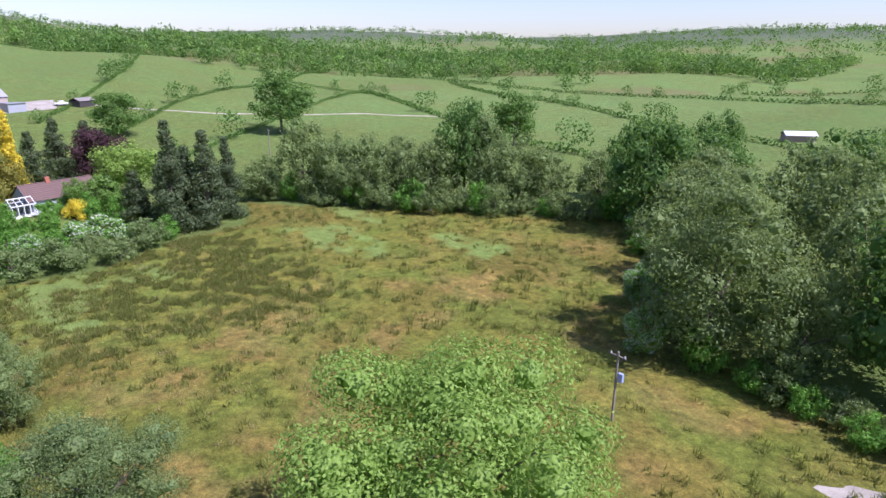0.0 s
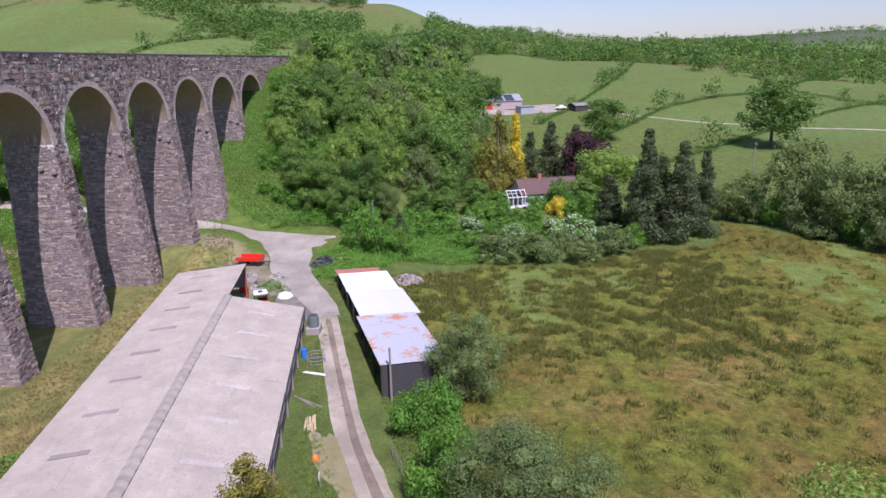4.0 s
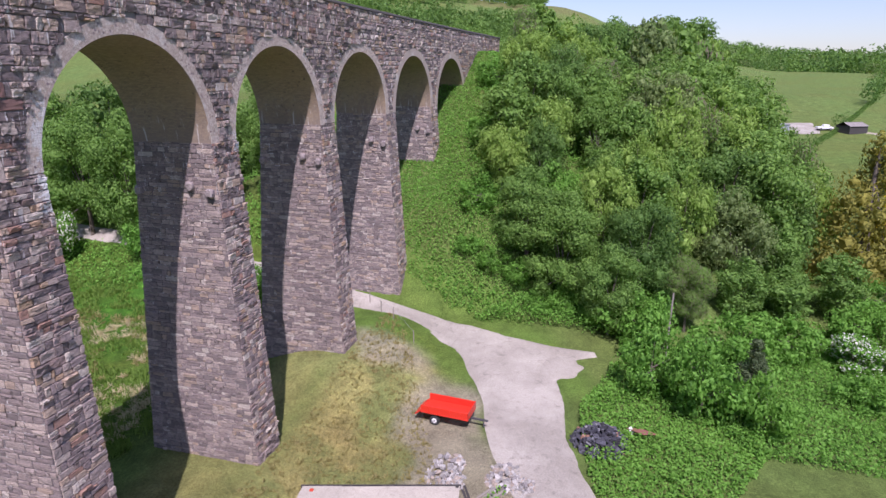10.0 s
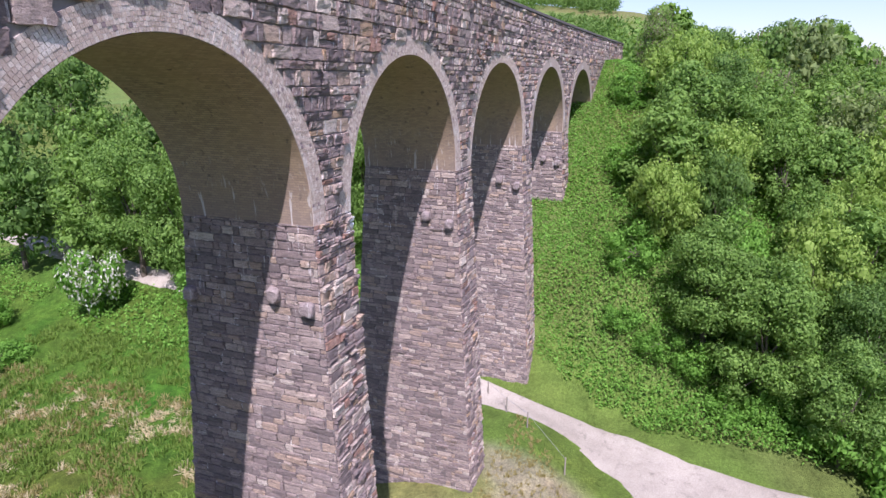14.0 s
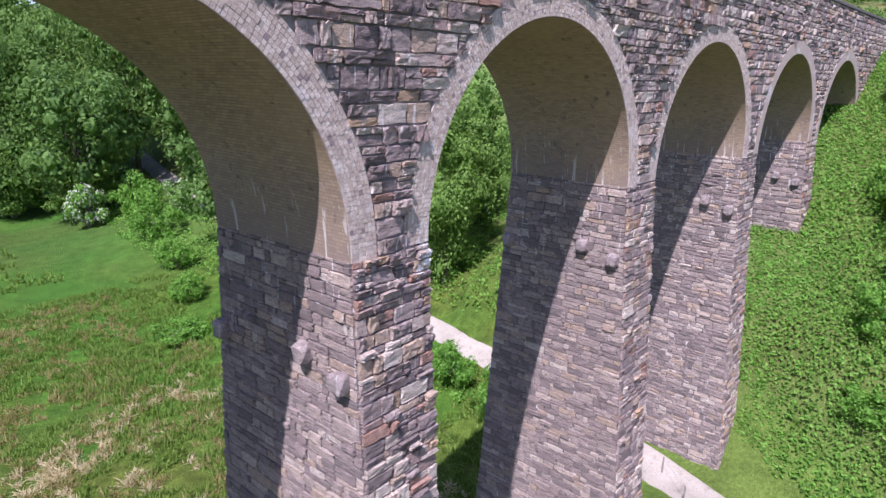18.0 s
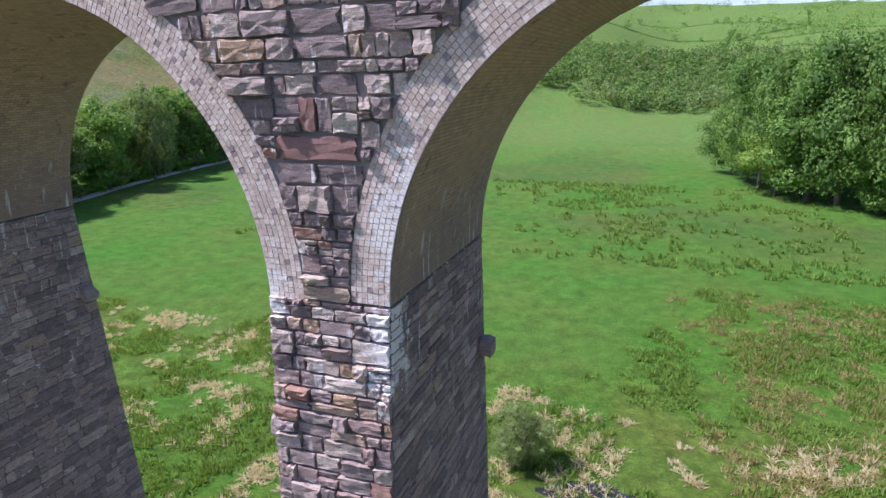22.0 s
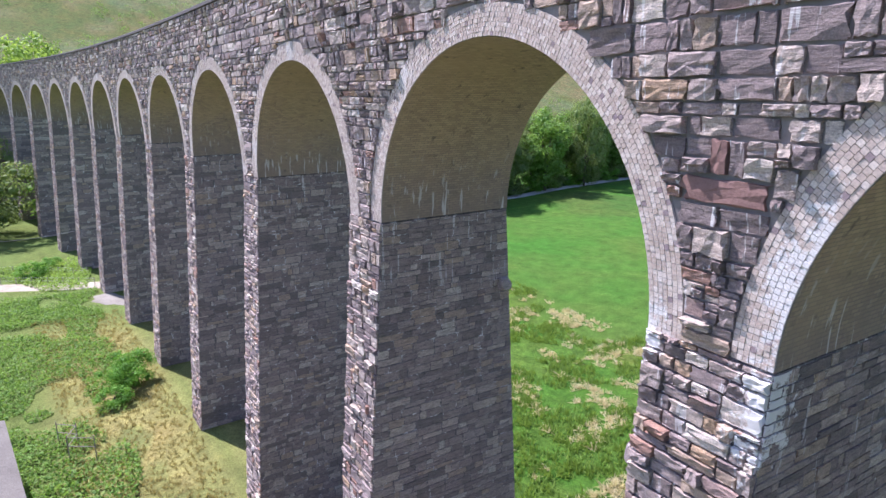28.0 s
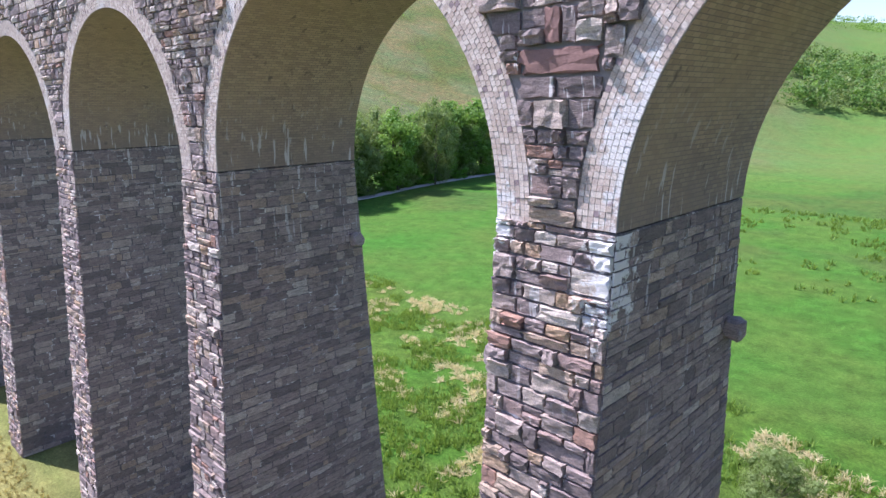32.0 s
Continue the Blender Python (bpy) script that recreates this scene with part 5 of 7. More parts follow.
for i, pts in enumerate(HEDGES):
    hedge("hedge", pts, 1.3 if i < 4 else 1.8, "dark clipped hedge between pastures", 50 + i, "oak", 1.5 if i < 4 else 2.6, 0.32 if i < 4 else 0.85, 0.6 if i < 4 else 0.9)


hedge_spots, hedge_rng = [], random.Random(9)
for pts in HEDGES:
    for (x0, y0), (x1, y1) in zip(pts, pts[1:]):
        k = 0.0
        while k < 1:
            hedge_spots.append((x0 + (x1 - x0) * k, y0 + (y1 - y0) * k))
            k += hedge_rng.uniform(14, 60) / math.hypot(x1 - x0, y1 - y0)
hedge_spots = np.array(hedge_spots)
far_wood("hedgerow_trees", hedge_spots, fr.uniform(5, 11, len(hedge_spots)), "oak", "trees standing in the field hedges", 15, 230, 0.55, 0.08)


def leaf_cover(name, x, y, hgt, size, leaf, label, seed):
    """Low brambles and ivy heaped over the ground."""
    r = np.random.default_rng(seed)
    P = np.stack([x, y, land(x, y) + hgt], -1)
    nrm = r.normal(size=P.shape) * 0.6 + np.array([-0.2, -0.2, 0.9])
    nrm /= np.linalg.norm(nrm, axis=1, keepdims=True)
    v, f = leaf_quads(P, nrm, size, r)
    return tagged(mesh_object(name, v, f, LEAF[leaf]), label, "undergrowth", kind="stuff")


def lane_gap(x, y):
    """Distance from the lane north of the arches."""
    pts = ((37.4, -1.0), (38.4, 4.0), (40.2, 10), (41.2, 15), (42.3, 20), (43.4, 26), (46, 40), (52, 70), (60, 105))
    d = np.full(np.shape(x), 99.0)
    for (x0, y0), (x1, y1) in zip(pts, pts[1:]):
        t = np.clip(((x - x0) * (x1 - x0) + (y - y0) * (y1 - y0)) / ((x1 - x0) ** 2 + (y1 - y0) ** 2), 0, 1)
        d = np.minimum(d, np.hypot(x - x0 - t * (x1 - x0), y - y0 - t * (y1 - y0)))
    return d


gr = np.random.default_rng(77)
x, y = gr.uniform(34, 84, 130000), gr.uniform(-30, 8, 130000)
s, off = line_place(x, y)
m = ((off > 1.3) | (s > 43)) & inside(x + 1.6 * (vnoise(x, y, 3, 1) - 0.5), y, [(44, 8), (42.5, 3), (40.2, -3.0), (37.9, -10.5), (35.8, -15), (36.4, -22), (38, -29), (60, -29), (84, -12), (84, 8)]) & ((x < 62) | (y > -18))
x, y = x[m], y[m]
leaf_cover("bramble_bank", x, y, gr.random(len(x)) ** 0.5 * (0.25 + 1.7 * vnoise(x, y, 1.9, 1.0) ** 2 + 2.4 * vnoise(x, y, 5.0, 3.0) ** 2) * (0.15 + 0.85 * smooth(1.0, 8.0, line_place(x, y)[1])), 0.2, "bramble", "ivy and brambles covering the railway bank", 1)
x, y = gr.uniform(20, 52, 70000), gr.uniform(-58, -25, 70000)
m = inside(x, y, [(21, -33), (24, -44), (26, -47), (34, -60), (44, -60), (48, -45), (38, -30), (30, -27)])
x, y = x[m], y[m]
leaf_cover("bramble_patch", x, y, gr.random(len(x)) * (0.3 + 1.2 * vnoise(x, y, 3.0, 2.0)), 0.2, "bramble", "low brambles between the yard and the cottage", 2)
x, y = gr.uniform(26, 70, 44000), gr.uniform(6, 100, 44000)
m = (land(x, y) > 1.5) & (vnoise(x, y, 7, 1.0) > 0.35) & (lane_gap(x, y) > 2.3)
x, y = x[m], y[m]
leaf_cover("bramble_slope", x, y, gr.random(len(x)) * (0.3 + 1.2 * vnoise(x, y, 3.0, 2.0)), 0.3, "bramble", "green undergrowth on the slope north of the arches", 3)
x, y = gr.uniform(-82, -24, 60000), gr.uniform(-24, -6, 60000)
m = (y < -8.5 + 2.5 * vnoise(x, y, 4, 1)) & (vnoise(x, y, 4.5, 5.0) > 0.36) & (y > -24 + 0.12 * (x + 40)) & ~inside(x, y, [(-41, -14.2), (-24, -11.8), (-24, -30), (-39, -31)])
x, y = x[m], y[m]
leaf_cover("nettle_bed", x, y, gr.random(len(x)) * (0.15 + 0.7 * vnoise(x, y, 2.0, 2.0)), 0.2, "ash", "nettles and tall weeds beside the barn", 4)
x, y = gr.uniform(-100, -80, 9000), gr.uniform(-18, -5, 9000)
m = inside(x, y, [(-98, -20), (-84, -12.5), (-83, -8), (-100, -6)])
x, y = x[m], y[m]
leaf_cover("verge_weeds", x, y, gr.random(len(x)) * (0.2 + 0.8 * vnoise(x, y, 2.0, 2.0)), 0.25, "lime", "tall bright weeds on the roadside bank", 5)

x, y = gr.uniform(12, 40, 30000), gr.uniform(-34, -20, 30000)
m = inside(x + vnoise(x, y, 2, 3.0) - 0.5, y, [(14.5, -22.6), (20, -21.6), (25, -21.2), (28, -22.2), (32.6, -23.6), (34.5, -26), (39, -30), (30, -31), (22, -34), (17, -31.5), (13.5, -28.6)])
x, y = x[m], y[m]
leaf_cover("verge_growth", x, y, gr.random(len(x)) * (0.15 + 0.8 * vnoise(x, y, 2.2, 2.0)), 0.2, "bramble", "low green growth between the lane and the shed", 9)
RUSH = leaf_material("rush_blades", (0.1, 0.128, 0.03), (0.235, 0.26, 0.07))
STRAW = leaf_material("straw_blades", (0.4, 0.34, 0.21), (0.74, 0.65, 0.48))
DRY = leaf_material("dry_grass_blades", (0.2, 0.185, 0.065), (0.38, 0.34, 0.16))
MEADOW = leaf_material("meadow_blades", (0.06, 0.135, 0.022), (0.21, 0.33, 0.07))


def tufts(name, x, y, length, width, blades, material, label, seed, spread=0.45, clump=0.12):
    r = np.random.default_rng(seed)
    n = len(x)
    base = np.stack([x, y, land(x, y) - 0.02], -1)[:, None] + np.concatenate([r.normal(size=(n, blades, 2)) * clump * length, np.zeros((n, blades, 1))], -1)
    a = r.uniform(0, 6.28, (n, blades))
    L = length * r.uniform(0.5, 1.2, (n, blades)) * r.uniform(0.6, 1.25, (n, 1))
    lean = r.uniform(0.1, spread * 2, (n, blades))
    out = np.stack([np.cos(a), np.sin(a), np.zeros_like(a)], -1)
    side = np.stack([-np.sin(a), np.cos(a), np.zeros_like(a)], -1) * width
    tip = base + out * (lean * L)[..., None] + np.array([0, 0, 1.0]) * (L * np.sqrt(np.clip(1 - lean ** 2, 0.15, 1)))[..., None]
    mid = base * 0.5 + tip * 0.5 + np.array([0, 0, 0.08]) * L[..., None]
    v = np.stack([base - side, base + side, mid + side * 0.8, tip, mid - side * 0.8], 2).reshape(-1, 3)
    k = np.arange(n * blades)[:, None] * 5
    f = (k + np.arange(5)[None]).tolist()
    return tagged(mesh_object(name, v, f, material), label, "grass", kind="stuff")


x, y = np.r_[gr.uniform(-85, 50, 26000), gr.uniform(-8, 36, 11000)], np.r_[gr.uniform(-140, -32, 26000), gr.uniform(-82, -34, 11000)]
shuffled = gr.permutation(len(x))
x, y = x[shuffled], y[shuffled]
m = inside(x, y, RUSH_FIELD) & (vnoise(x, y, 1.3, 1.0) + 0.3 * vnoise(x, y, 13, 3.0) > 0.68) & (gr.random(len(x)) < 0.45 + 0.55 * smooth(-25, 5, x) * smooth(-95, -70, y))
wet = wet_share(x, y)
m &= gr.random(len(x)) > wet * 0.8
x, y = x[m], y[m]
h = len(x) * 3 // 4
tufts("rushes", x[:h], y[:h], 0.74, 0.042, 15, RUSH, "clumps of dark rushes in the wet field", 1, 0.5, 0.34)
tufts("sedge", x[h:], y[h:], 0.5, 0.035, 12, DRY, "pale dry sedge in the wet field", 2, 0.5, 0.45)
x, y = gr.uniform(-70, 40, 30000), gr.uniform(8, 64, 30000)
m = (vnoise(x, y, 2.6, 1.0) + 0.4 * vnoise(x, y, 15, 4.0) > 0.68) & (y < 34 + 8 * vnoise(x, y, 20, 2.0) + 26 * smooth(-4, 12, x)) & (x < 38)
x, y = x[m], y[m]
tufts("meadow_rushes", x, y, 0.55, 0.045, 9, MEADOW, "green rush tussocks in the north meadow", 4, 0.5, 0.3)
x, y = gr.uniform(-65, 30, 20000), gr.uniform(9, 44, 20000)
m = (0.4 * vnoise(x, y, 7.0, 6.0) + 0.6 * vnoise(x, y, 1.9, 2.0) > 0.54) & (gr.random(len(x)) < 0.42) & (y < 30 + 12 * vnoise(x, y, 20, 2.0))
x, y = x[m], y[m]
tufts("straw_tufts", x, y, 0.52, 0.03, 20, STRAW, "bleached straw tussocks in the north meadow", 3, 0.75, 0.22)
x, y = gr.uniform(6, 31, 4200), gr.uniform(14, 62, 4200)
m = (x > 14 + 0.22 * (40 - y) - 10 * vnoise(x, y, 8, 1.0)) & (vnoise(x, y, 2.4, 5.0) > 0.5)
tufts("brown_tussocks", x[m], y[m], 0.5, 0.035, 10, DRY, "brown dead tussocks at the foot of the slope", 7, 0.6, 0.3)
x, y = gr.uniform(-60, 30, 6000), gr.uniform(70, 130, 6000)
m = (vnoise(x, y, 2.6, 2.0) + 0.7 * vnoise(x, y, 18, 1.0) > 0.95)
x, y = x[m], y[m]
tufts("far_rushes", x, y, 0.8, 0.09, 6, MEADOW, "dark rushes across the far meadow", 5)
x, y = gr.uniform(-72, 44, 16000), gr.uniform(-18, 3, 16000)
s, off = line_place(x, y)
m = (off > 1.6) & (off < 14 - 4 * smooth(-20, -40, x)) & ~inside(x, y, [(-41, -14.0), (7, -7.4), (9, -16), (-3, -28), (-39, -31)]) & ~inside(x, y, [(14, -13), (30, -6), (50, 6), (50, -30), (10, -30)])
x, y = x[m], y[m]
tufts("dry_grass", x, y, 0.3, 0.025, 7, DRY, "dry yellow grass along the foot of the piers", 6, 0.6)

x, y = gr.uniform(-40, 16, 9000), gr.uniform(-40, -18, 9000)
m = inside(x, y, [(-44, -38.6), (-24, -31.2), (-8, -27.2), (1.5, -24.8), (0, -27.6), (-30, -30)]) | inside(x, y, [(-40, -43), (-22, -36.4), (-8, -32.4), (2, -29.4), (8, -27.6), (15, -23), (14.5, -28), (-6, -35), (-30, -43)])
x, y = x[m], y[m]
tufts("lane_grass", x, y, 0.3, 0.025, 9, MEADOW, "rough green grass along the lane edges", 8, 0.6, 0.3)

# ---- lanes ----
def gravel_material(name, light, dark):
    m, n, l, b = mat(name)
    p = place_of(n)
    big, mid, fine = noise_at(n, l, p, 0.22, 5, 0.65), noise_at(n, l, p, 1.3, 6, 0.7), noise_at(n, l, p, 14.0, 4, 0.7)
    c = mix(n, l, ramp(n, l, big.outputs[0], [(0.38, (1, 1, 1)), (0.62, (0, 0, 0))]), light, dark)
    c = mix(n, l, ramp(n, l, mid.outputs[0], [(0.56, (0, 0, 0)), (0.68, (0.7, 0.7, 0.7))]), c, tuple(v * 0.6 for v in dark))
    c = mix(n, l, 1.0, c, ramp(n, l, fine.outputs[0], [(0.25, (0.65, 0.65, 0.65)), (0.75, (1.3, 1.3, 1.3))]), "MULTIPLY")
    l.new(c, b.inputs["Base Color"])
    b.inputs["Roughness"].default_value = 0.95
    bump(n, l, b, calc(n, l, "ADD", mid.outputs[0], fine.outputs[0]), 0.6, 0.06)
    return m


GRAVEL = gravel_material("dusty_gravel", (0.42, 0.385, 0.335), (0.31, 0.28, 0.24))
CONCRETE = gravel_material("pale_concrete_lane", (0.48, 0.43, 0.35), (0.31, 0.27, 0.21))
MUD = gravel_material("damp_mud", (0.26, 0.235, 0.205), (0.17, 0.15, 0.13))
EARTH = gravel_material("stony_earth", (0.33, 0.295, 0.18), (0.25, 0.23, 0.11))


def ribbon(name, pts, material, label, lift=0.05, seed=0, category="road"):
    """A strip of road over the ground through (x, y, width), edges a little ragged."""
    r = random.Random(seed)
    c = []
    for (x0, y0, w0), (x1, y1, w1) in zip(pts, pts[1:]):
        n = max(2, int(math.hypot(x1 - x0, y1 - y0) / 0.9))
        c += [(x0 + (x1 - x0) * i / n, y0 + (y1 - y0) * i / n, w0 + (w1 - w0) * i / n) for i in range(n)]
    c.append(pts[-1])
    c = np.array(c)
    for _ in range(6):
        c[1:-1] = (c[:-2] + 2 * c[1:-1] + c[2:]) / 4
    d = np.gradient(c[:, :2], axis=0)
    d /= np.linalg.norm(d, axis=1, keepdims=True)
    side = np.stack([-d[:, 1], d[:, 0]], -1)
    across = np.linspace(-0.5, 0.5, 7)
    V = []
    for a in across:
        w = c[:, 2] * a
        if abs(a) > 0.45:
            j = np.array([r.uniform(-0.3, 0.3) for _ in w])
            w = w + np.convolve(j, (0.25, 0.5, 0.25), "same")
        xy = c[:, :2] + side * w[:, None]
        drop = 0.2 if abs(a) > 0.45 else 0.0
        level = land(xy[:, 0], xy[:, 1])
        for _ in range(3):
            level[1:-1] = np.maximum(level[1:-1] - 0.05, (level[:-2] + 2 * level[1:-1] + level[2:]) / 4)
        V.append(np.c_[xy, level + lift - drop])
    n = len(c)
    V = np.concatenate(V)
    F = [[k * n + i, k * n + i + 1, (k + 1) * n + i + 1, (k + 1) * n + i][::-1] for k in range(6) for i in range(n - 1)]
    ob = mesh_object(name, V, F, material, smooth=True)
    return tagged(ob, label, category, kind="structure")


def patch(name, cx, cy, rx, ry, turn, material, label, lift, seed):
    """A ragged patch lying on the ground."""
    r = random.Random(seed)
    n = 30
    ph = [r.uniform(0, 6.28) for _ in range(3)]
    V, F = [], []
    for k, q in enumerate((0.0, 0.5, 0.85, 1.0)):
        for i in range(n):
            a = i / n * 6.2832
            w = q * (1 + 0.18 * math.sin(2 * a + ph[0]) + 0.14 * math.sin(3 * a + ph[1]) + 0.1 * math.sin(7 * a + ph[2]))
            x, y = w * rx * math.cos(a), w * ry * math.sin(a)
            x, y = cx + x * math.cos(turn) - y * math.sin(turn), cy + x * math.sin(turn) + y * math.cos(turn)
            V.append((x, y, ground(x, y) + lift - (0.1 if q == 1.0 else 0)))
    F = [[k * n + i, (k + 1) * n + i, (k + 1) * n + (i + 1) % n, k * n + (i + 1) % n] for k in range(3) for i in range(n)]
    return tagged(mesh_object(name, V, F, material, smooth=True), label, "ground", kind="structure")


ribbon("road_shed_lane", [(-75, -62, 4.0), (-45, -43, 3.6), (-36, -38.4, 3.4), (-21.8, -32.8, 3.1), (-8, -29.3, 3.0), (1.6, -26.6, 3.2)], CONCRETE, "stained pinkish concrete lane between the barn and the shed", 0.075, 11)
ribbon("road_farm_lane", [(0.6, -27.0, 3.4), (2.6, -26.3, 4.2), (7, -24.0, 4.8), (12, -21.2, 5.4), (19, -18.0, 6.2), (25, -16.8, 7.0),
                          (29.0, -15.4, 8.0), (32.6, -12.8, 6.6), (35.0, -9.2, 4.0), (36.0, -5.0, 3.0), (37.0, -1.2, 2.9), (38.5, 3.2, 2.6), (40.2, 10, 2.2), (41.2, 15, 2.2), (42.3, 20, 2.2), (43.4, 26, 2.2), (46, 40, 3.0), (52, 70, 3.0), (60, 105, 3.0), (68, 132, 3.0)], GRAVEL, "dusty gravel farm lane through the yard", 0.12, 1)
ribbon("road_yard_spur", [(34.6, -7.5, 3.5), (32.4, -13.0, 6.3), (32.0, -17.8, 4.0), (33.6, -22.2, 1.0)], GRAVEL, "short gravel spur off the lane", 0.045, 2)
ribbon("road_west", [(-112, -52, 4.2), (-100, -36, 4.2), (-91.5, -22.5, 4.4), (-85.5, -10.5, 4.0), (-81.5, 0, 3.8), (-79, 14, 3.8), (-88, 60, 3.6)], CONCRETE, "pale lane passing under the viaduct", 0.06, 3)
ribbon("road_wheel_track", [(-73, -60.6, 1.5), (-45, -43.1, 1.6), (-36, -38.6, 1.4), (-24, -33.8, 0.9), (-12, -30.4, 0.7), (0, -27.2, 0.9)], gravel_material("brown_lane_mud", (0.3, 0.245, 0.19), (0.19, 0.15, 0.115)), "brown muddy strip along the concrete lane", 0.095, 12)
patch("ground_verge", 30.0, -18.9, 2.9, 1.7, -0.85, GRAVEL, "gravel at the turn of the lane", 0.06, 14)
patch("ground_mud", 5.2, -22.6, 4.6, 2.6, 0.45, MUD, "dark damp mud beside the lane", 0.075, 1)
patch("ground_mud", 13.5, -20.6, 5.5, 0.7, 0.5, MUD, "dark damp wheel track in the yard", 0.085, 2)
patch("ground_verge", -65.5, -88.0, 4.2, 1.8, 0.3, GRAVEL, "gravel beside the field edge", 0.05, 8)
patch("ground_verge", -27.0, -33.2, 6.5, 1.6, 0.42, EARTH, "bare earth beside the lane", 0.04, 6)
patch("ground_scree", -76.5, -5.5, 3.2, 2.0, 0.6, gravel_material("grey_scree", (0.27, 0.25, 0.215), (0.2, 0.18, 0.15)), "gravel spill at the foot of a pier", 0.05, 7)

# ---- barn ----
def cement_material(name, color):
    """Old cement sheet: each sheet its own tone, lichen specks, run-off streaks."""
    m, n, l, b = mat(name)
    p = place_of(n)
    r = n.new("ShaderNodeObjectInfo").outputs["Random"]
    big, mid, fine = noise_at(n, l, p, 0.4, 5, 0.7), noise_at(n, l, p, 3.5, 6, 0.75), noise_at(n, l, p, 22.0, 4, 0.7)
    c = mix(n, l, r, tuple(v * 0.95 for v in color), tuple(v * 1.05 for v in color))
    c = mix(n, l, ramp(n, l, big.outputs[0], [(0.35, (0.5, 0.5, 0.5)), (0.65, (0, 0, 0))]), c, tuple(v * 0.6 for v in color))
    c = mix(n, l, ramp(n, l, mid.outputs[0], [(0.55, (0, 0, 0)), (0.68, (0.7, 0.7, 0.7))]), c, tuple(v * 0.55 for v in color))
    c = mix(n, l, 1.0, c, ramp(n, l, fine.outputs[0], [(0.3, (0.7, 0.7, 0.7)), (0.7, (1.3, 1.3, 1.3))]), "MULTIPLY")
    l.new(c, b.inputs["Base Color"])
    b.inputs["Roughness"].default_value = 0.92
    bump(n, l, b, fine.outputs[0], 0.5, 0.01)
    return m


ASBESTOS = cement_material("weathered_cement_sheet", (0.385, 0.352, 0.305))
SHEET_DARK = cement_material("darker_cement_sheet", (0.27, 0.245, 0.235))
SKYLIGHT = cement_material("old_translucent_sheet", (0.44, 0.415, 0.385))
TIN = plain("grey_corrugated_tin", (0.33, 0.34, 0.37), 0.55, 0.3, 0.4, 4, 0.2)
TIN_BLUE = plain("blue_grey_cladding", (0.3, 0.38, 0.46), 0.6, 0.1, 0.3, 4, 0.2)
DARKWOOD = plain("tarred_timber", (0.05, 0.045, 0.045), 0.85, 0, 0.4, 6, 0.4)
OLDWOOD = plain("grey_timber", (0.26, 0.23, 0.2), 0.9, 0, 0.5, 7, 0.5)
REDSTEEL = plain("red_painted_steel", (0.5, 0.06, 0.03), 0.5, 0.0, 0.35, 5, 0.1)
TRAILER_RED = plain("bright_red_paint", (0.72, 0.035, 0.015), 0.4, 0.0, 0.18, 4, 0.05)
WHITETIN = plain("white_painted_tin", (0.56, 0.57, 0.6), 0.5, 0.0, 0.15, 4, 0.05)
RUBBER = plain("black_rubber", (0.03, 0.03, 0.03), 0.85, 0, 0.3, 6, 0.3)
BLACKMETAL = plain("dark_grey_metal", (0.09, 0.09, 0.1), 0.6, 0.3, 0.3, 5, 0.2)
WHITE = plain("white_paint", (0.82, 0.82, 0.83), 0.5, 0, 0.12, 5, 0.05)


def rust_material(name, base, share):
    """Bare galvanised tin, rust spreading in streaks down the flutes."""
    m, n, l, b = mat(name)
    tc, st = n.new("ShaderNodeTexCoord"), n.new("ShaderNodeMapping")
    l.new(tc.outputs["Object"], st.inputs["Vector"])
    st.inputs["Scale"].default_value = (6.0, 1.2, 1.0)
    p = place_of(n)
    big, streak, fine = noise_at(n, l, p, 0.32, 4, 0.6), noise_at(n, l, st.outputs[0], 1.0, 4, 0.6), noise_at(n, l, p, 9.0, 4)
    k = calc(n, l, "ADD", big.outputs[0], calc(n, l, "MULTIPLY", calc(n, l, "SUBTRACT", streak.outputs[0], 0.5), 0.35))
    c = mix(n, l, ramp(n, l, k, [(share, (1, 1, 1)), (share + 0.07, (0, 0, 0))]), base, mix(n, l, fine.outputs[0], (0.3, 0.085, 0.03), (0.46, 0.2, 0.075)))
    c = mix(n, l, calc(n, l, "MULTIPLY", fine.outputs[0], 0.4), c, tuple(v * 0.6 for v in base))
    l.new(c, b.inputs["Base Color"])
    b.inputs["Roughness"].default_value = 0.55
    bump(n, l, b, fine.outputs[0], 0.2, 0.01)
    return m


RUSTY_WHITE = rust_material("rusting_tin", (0.33, 0.36, 0.42), 0.36)
PALETIN = plain("bright_galvanised_tin", (0.37, 0.4, 0.47), 0.5, 0.1, 0.2, 3, 0.05)
RUST = plain("rust_red_tin", (0.33, 0.14, 0.105), 0.8, 0.1, 0.4, 4, 0.2)


def sheet_mesh(name, wide, long, waves, amp, material, thick=0.012):
    """One corrugated sheet, waves across x, lying in xy from the origin."""
    nx = waves * 4
    V, F = [], []
    for t in (0.0, -thick):
        for i in range(nx + 1):
            z = amp * math.sin(i / 4 * 2 * math.pi) + t
            V += [(wide * i / nx, 0, z), (wide * i / nx, long, z)]
    k = 2 * (nx + 1)
    for i in range(nx):
        F += [[2 * i, 2 * i + 2, 2 * i + 3, 2 * i + 1], [k + 2 * i + 1, k + 2 * i + 3, k + 2 * i + 2, k + 2 * i], [2 * i, k + 2 * i, k + 2 * i + 2, 2 * i + 2], [2 * i + 1, 2 * i + 3, k + 2 * i + 3, k + 2 * i + 1]]
    me = bpy.data.meshes.new(name)
    me.from_pydata(V, [], F)
    me.materials.append(material)
    return me


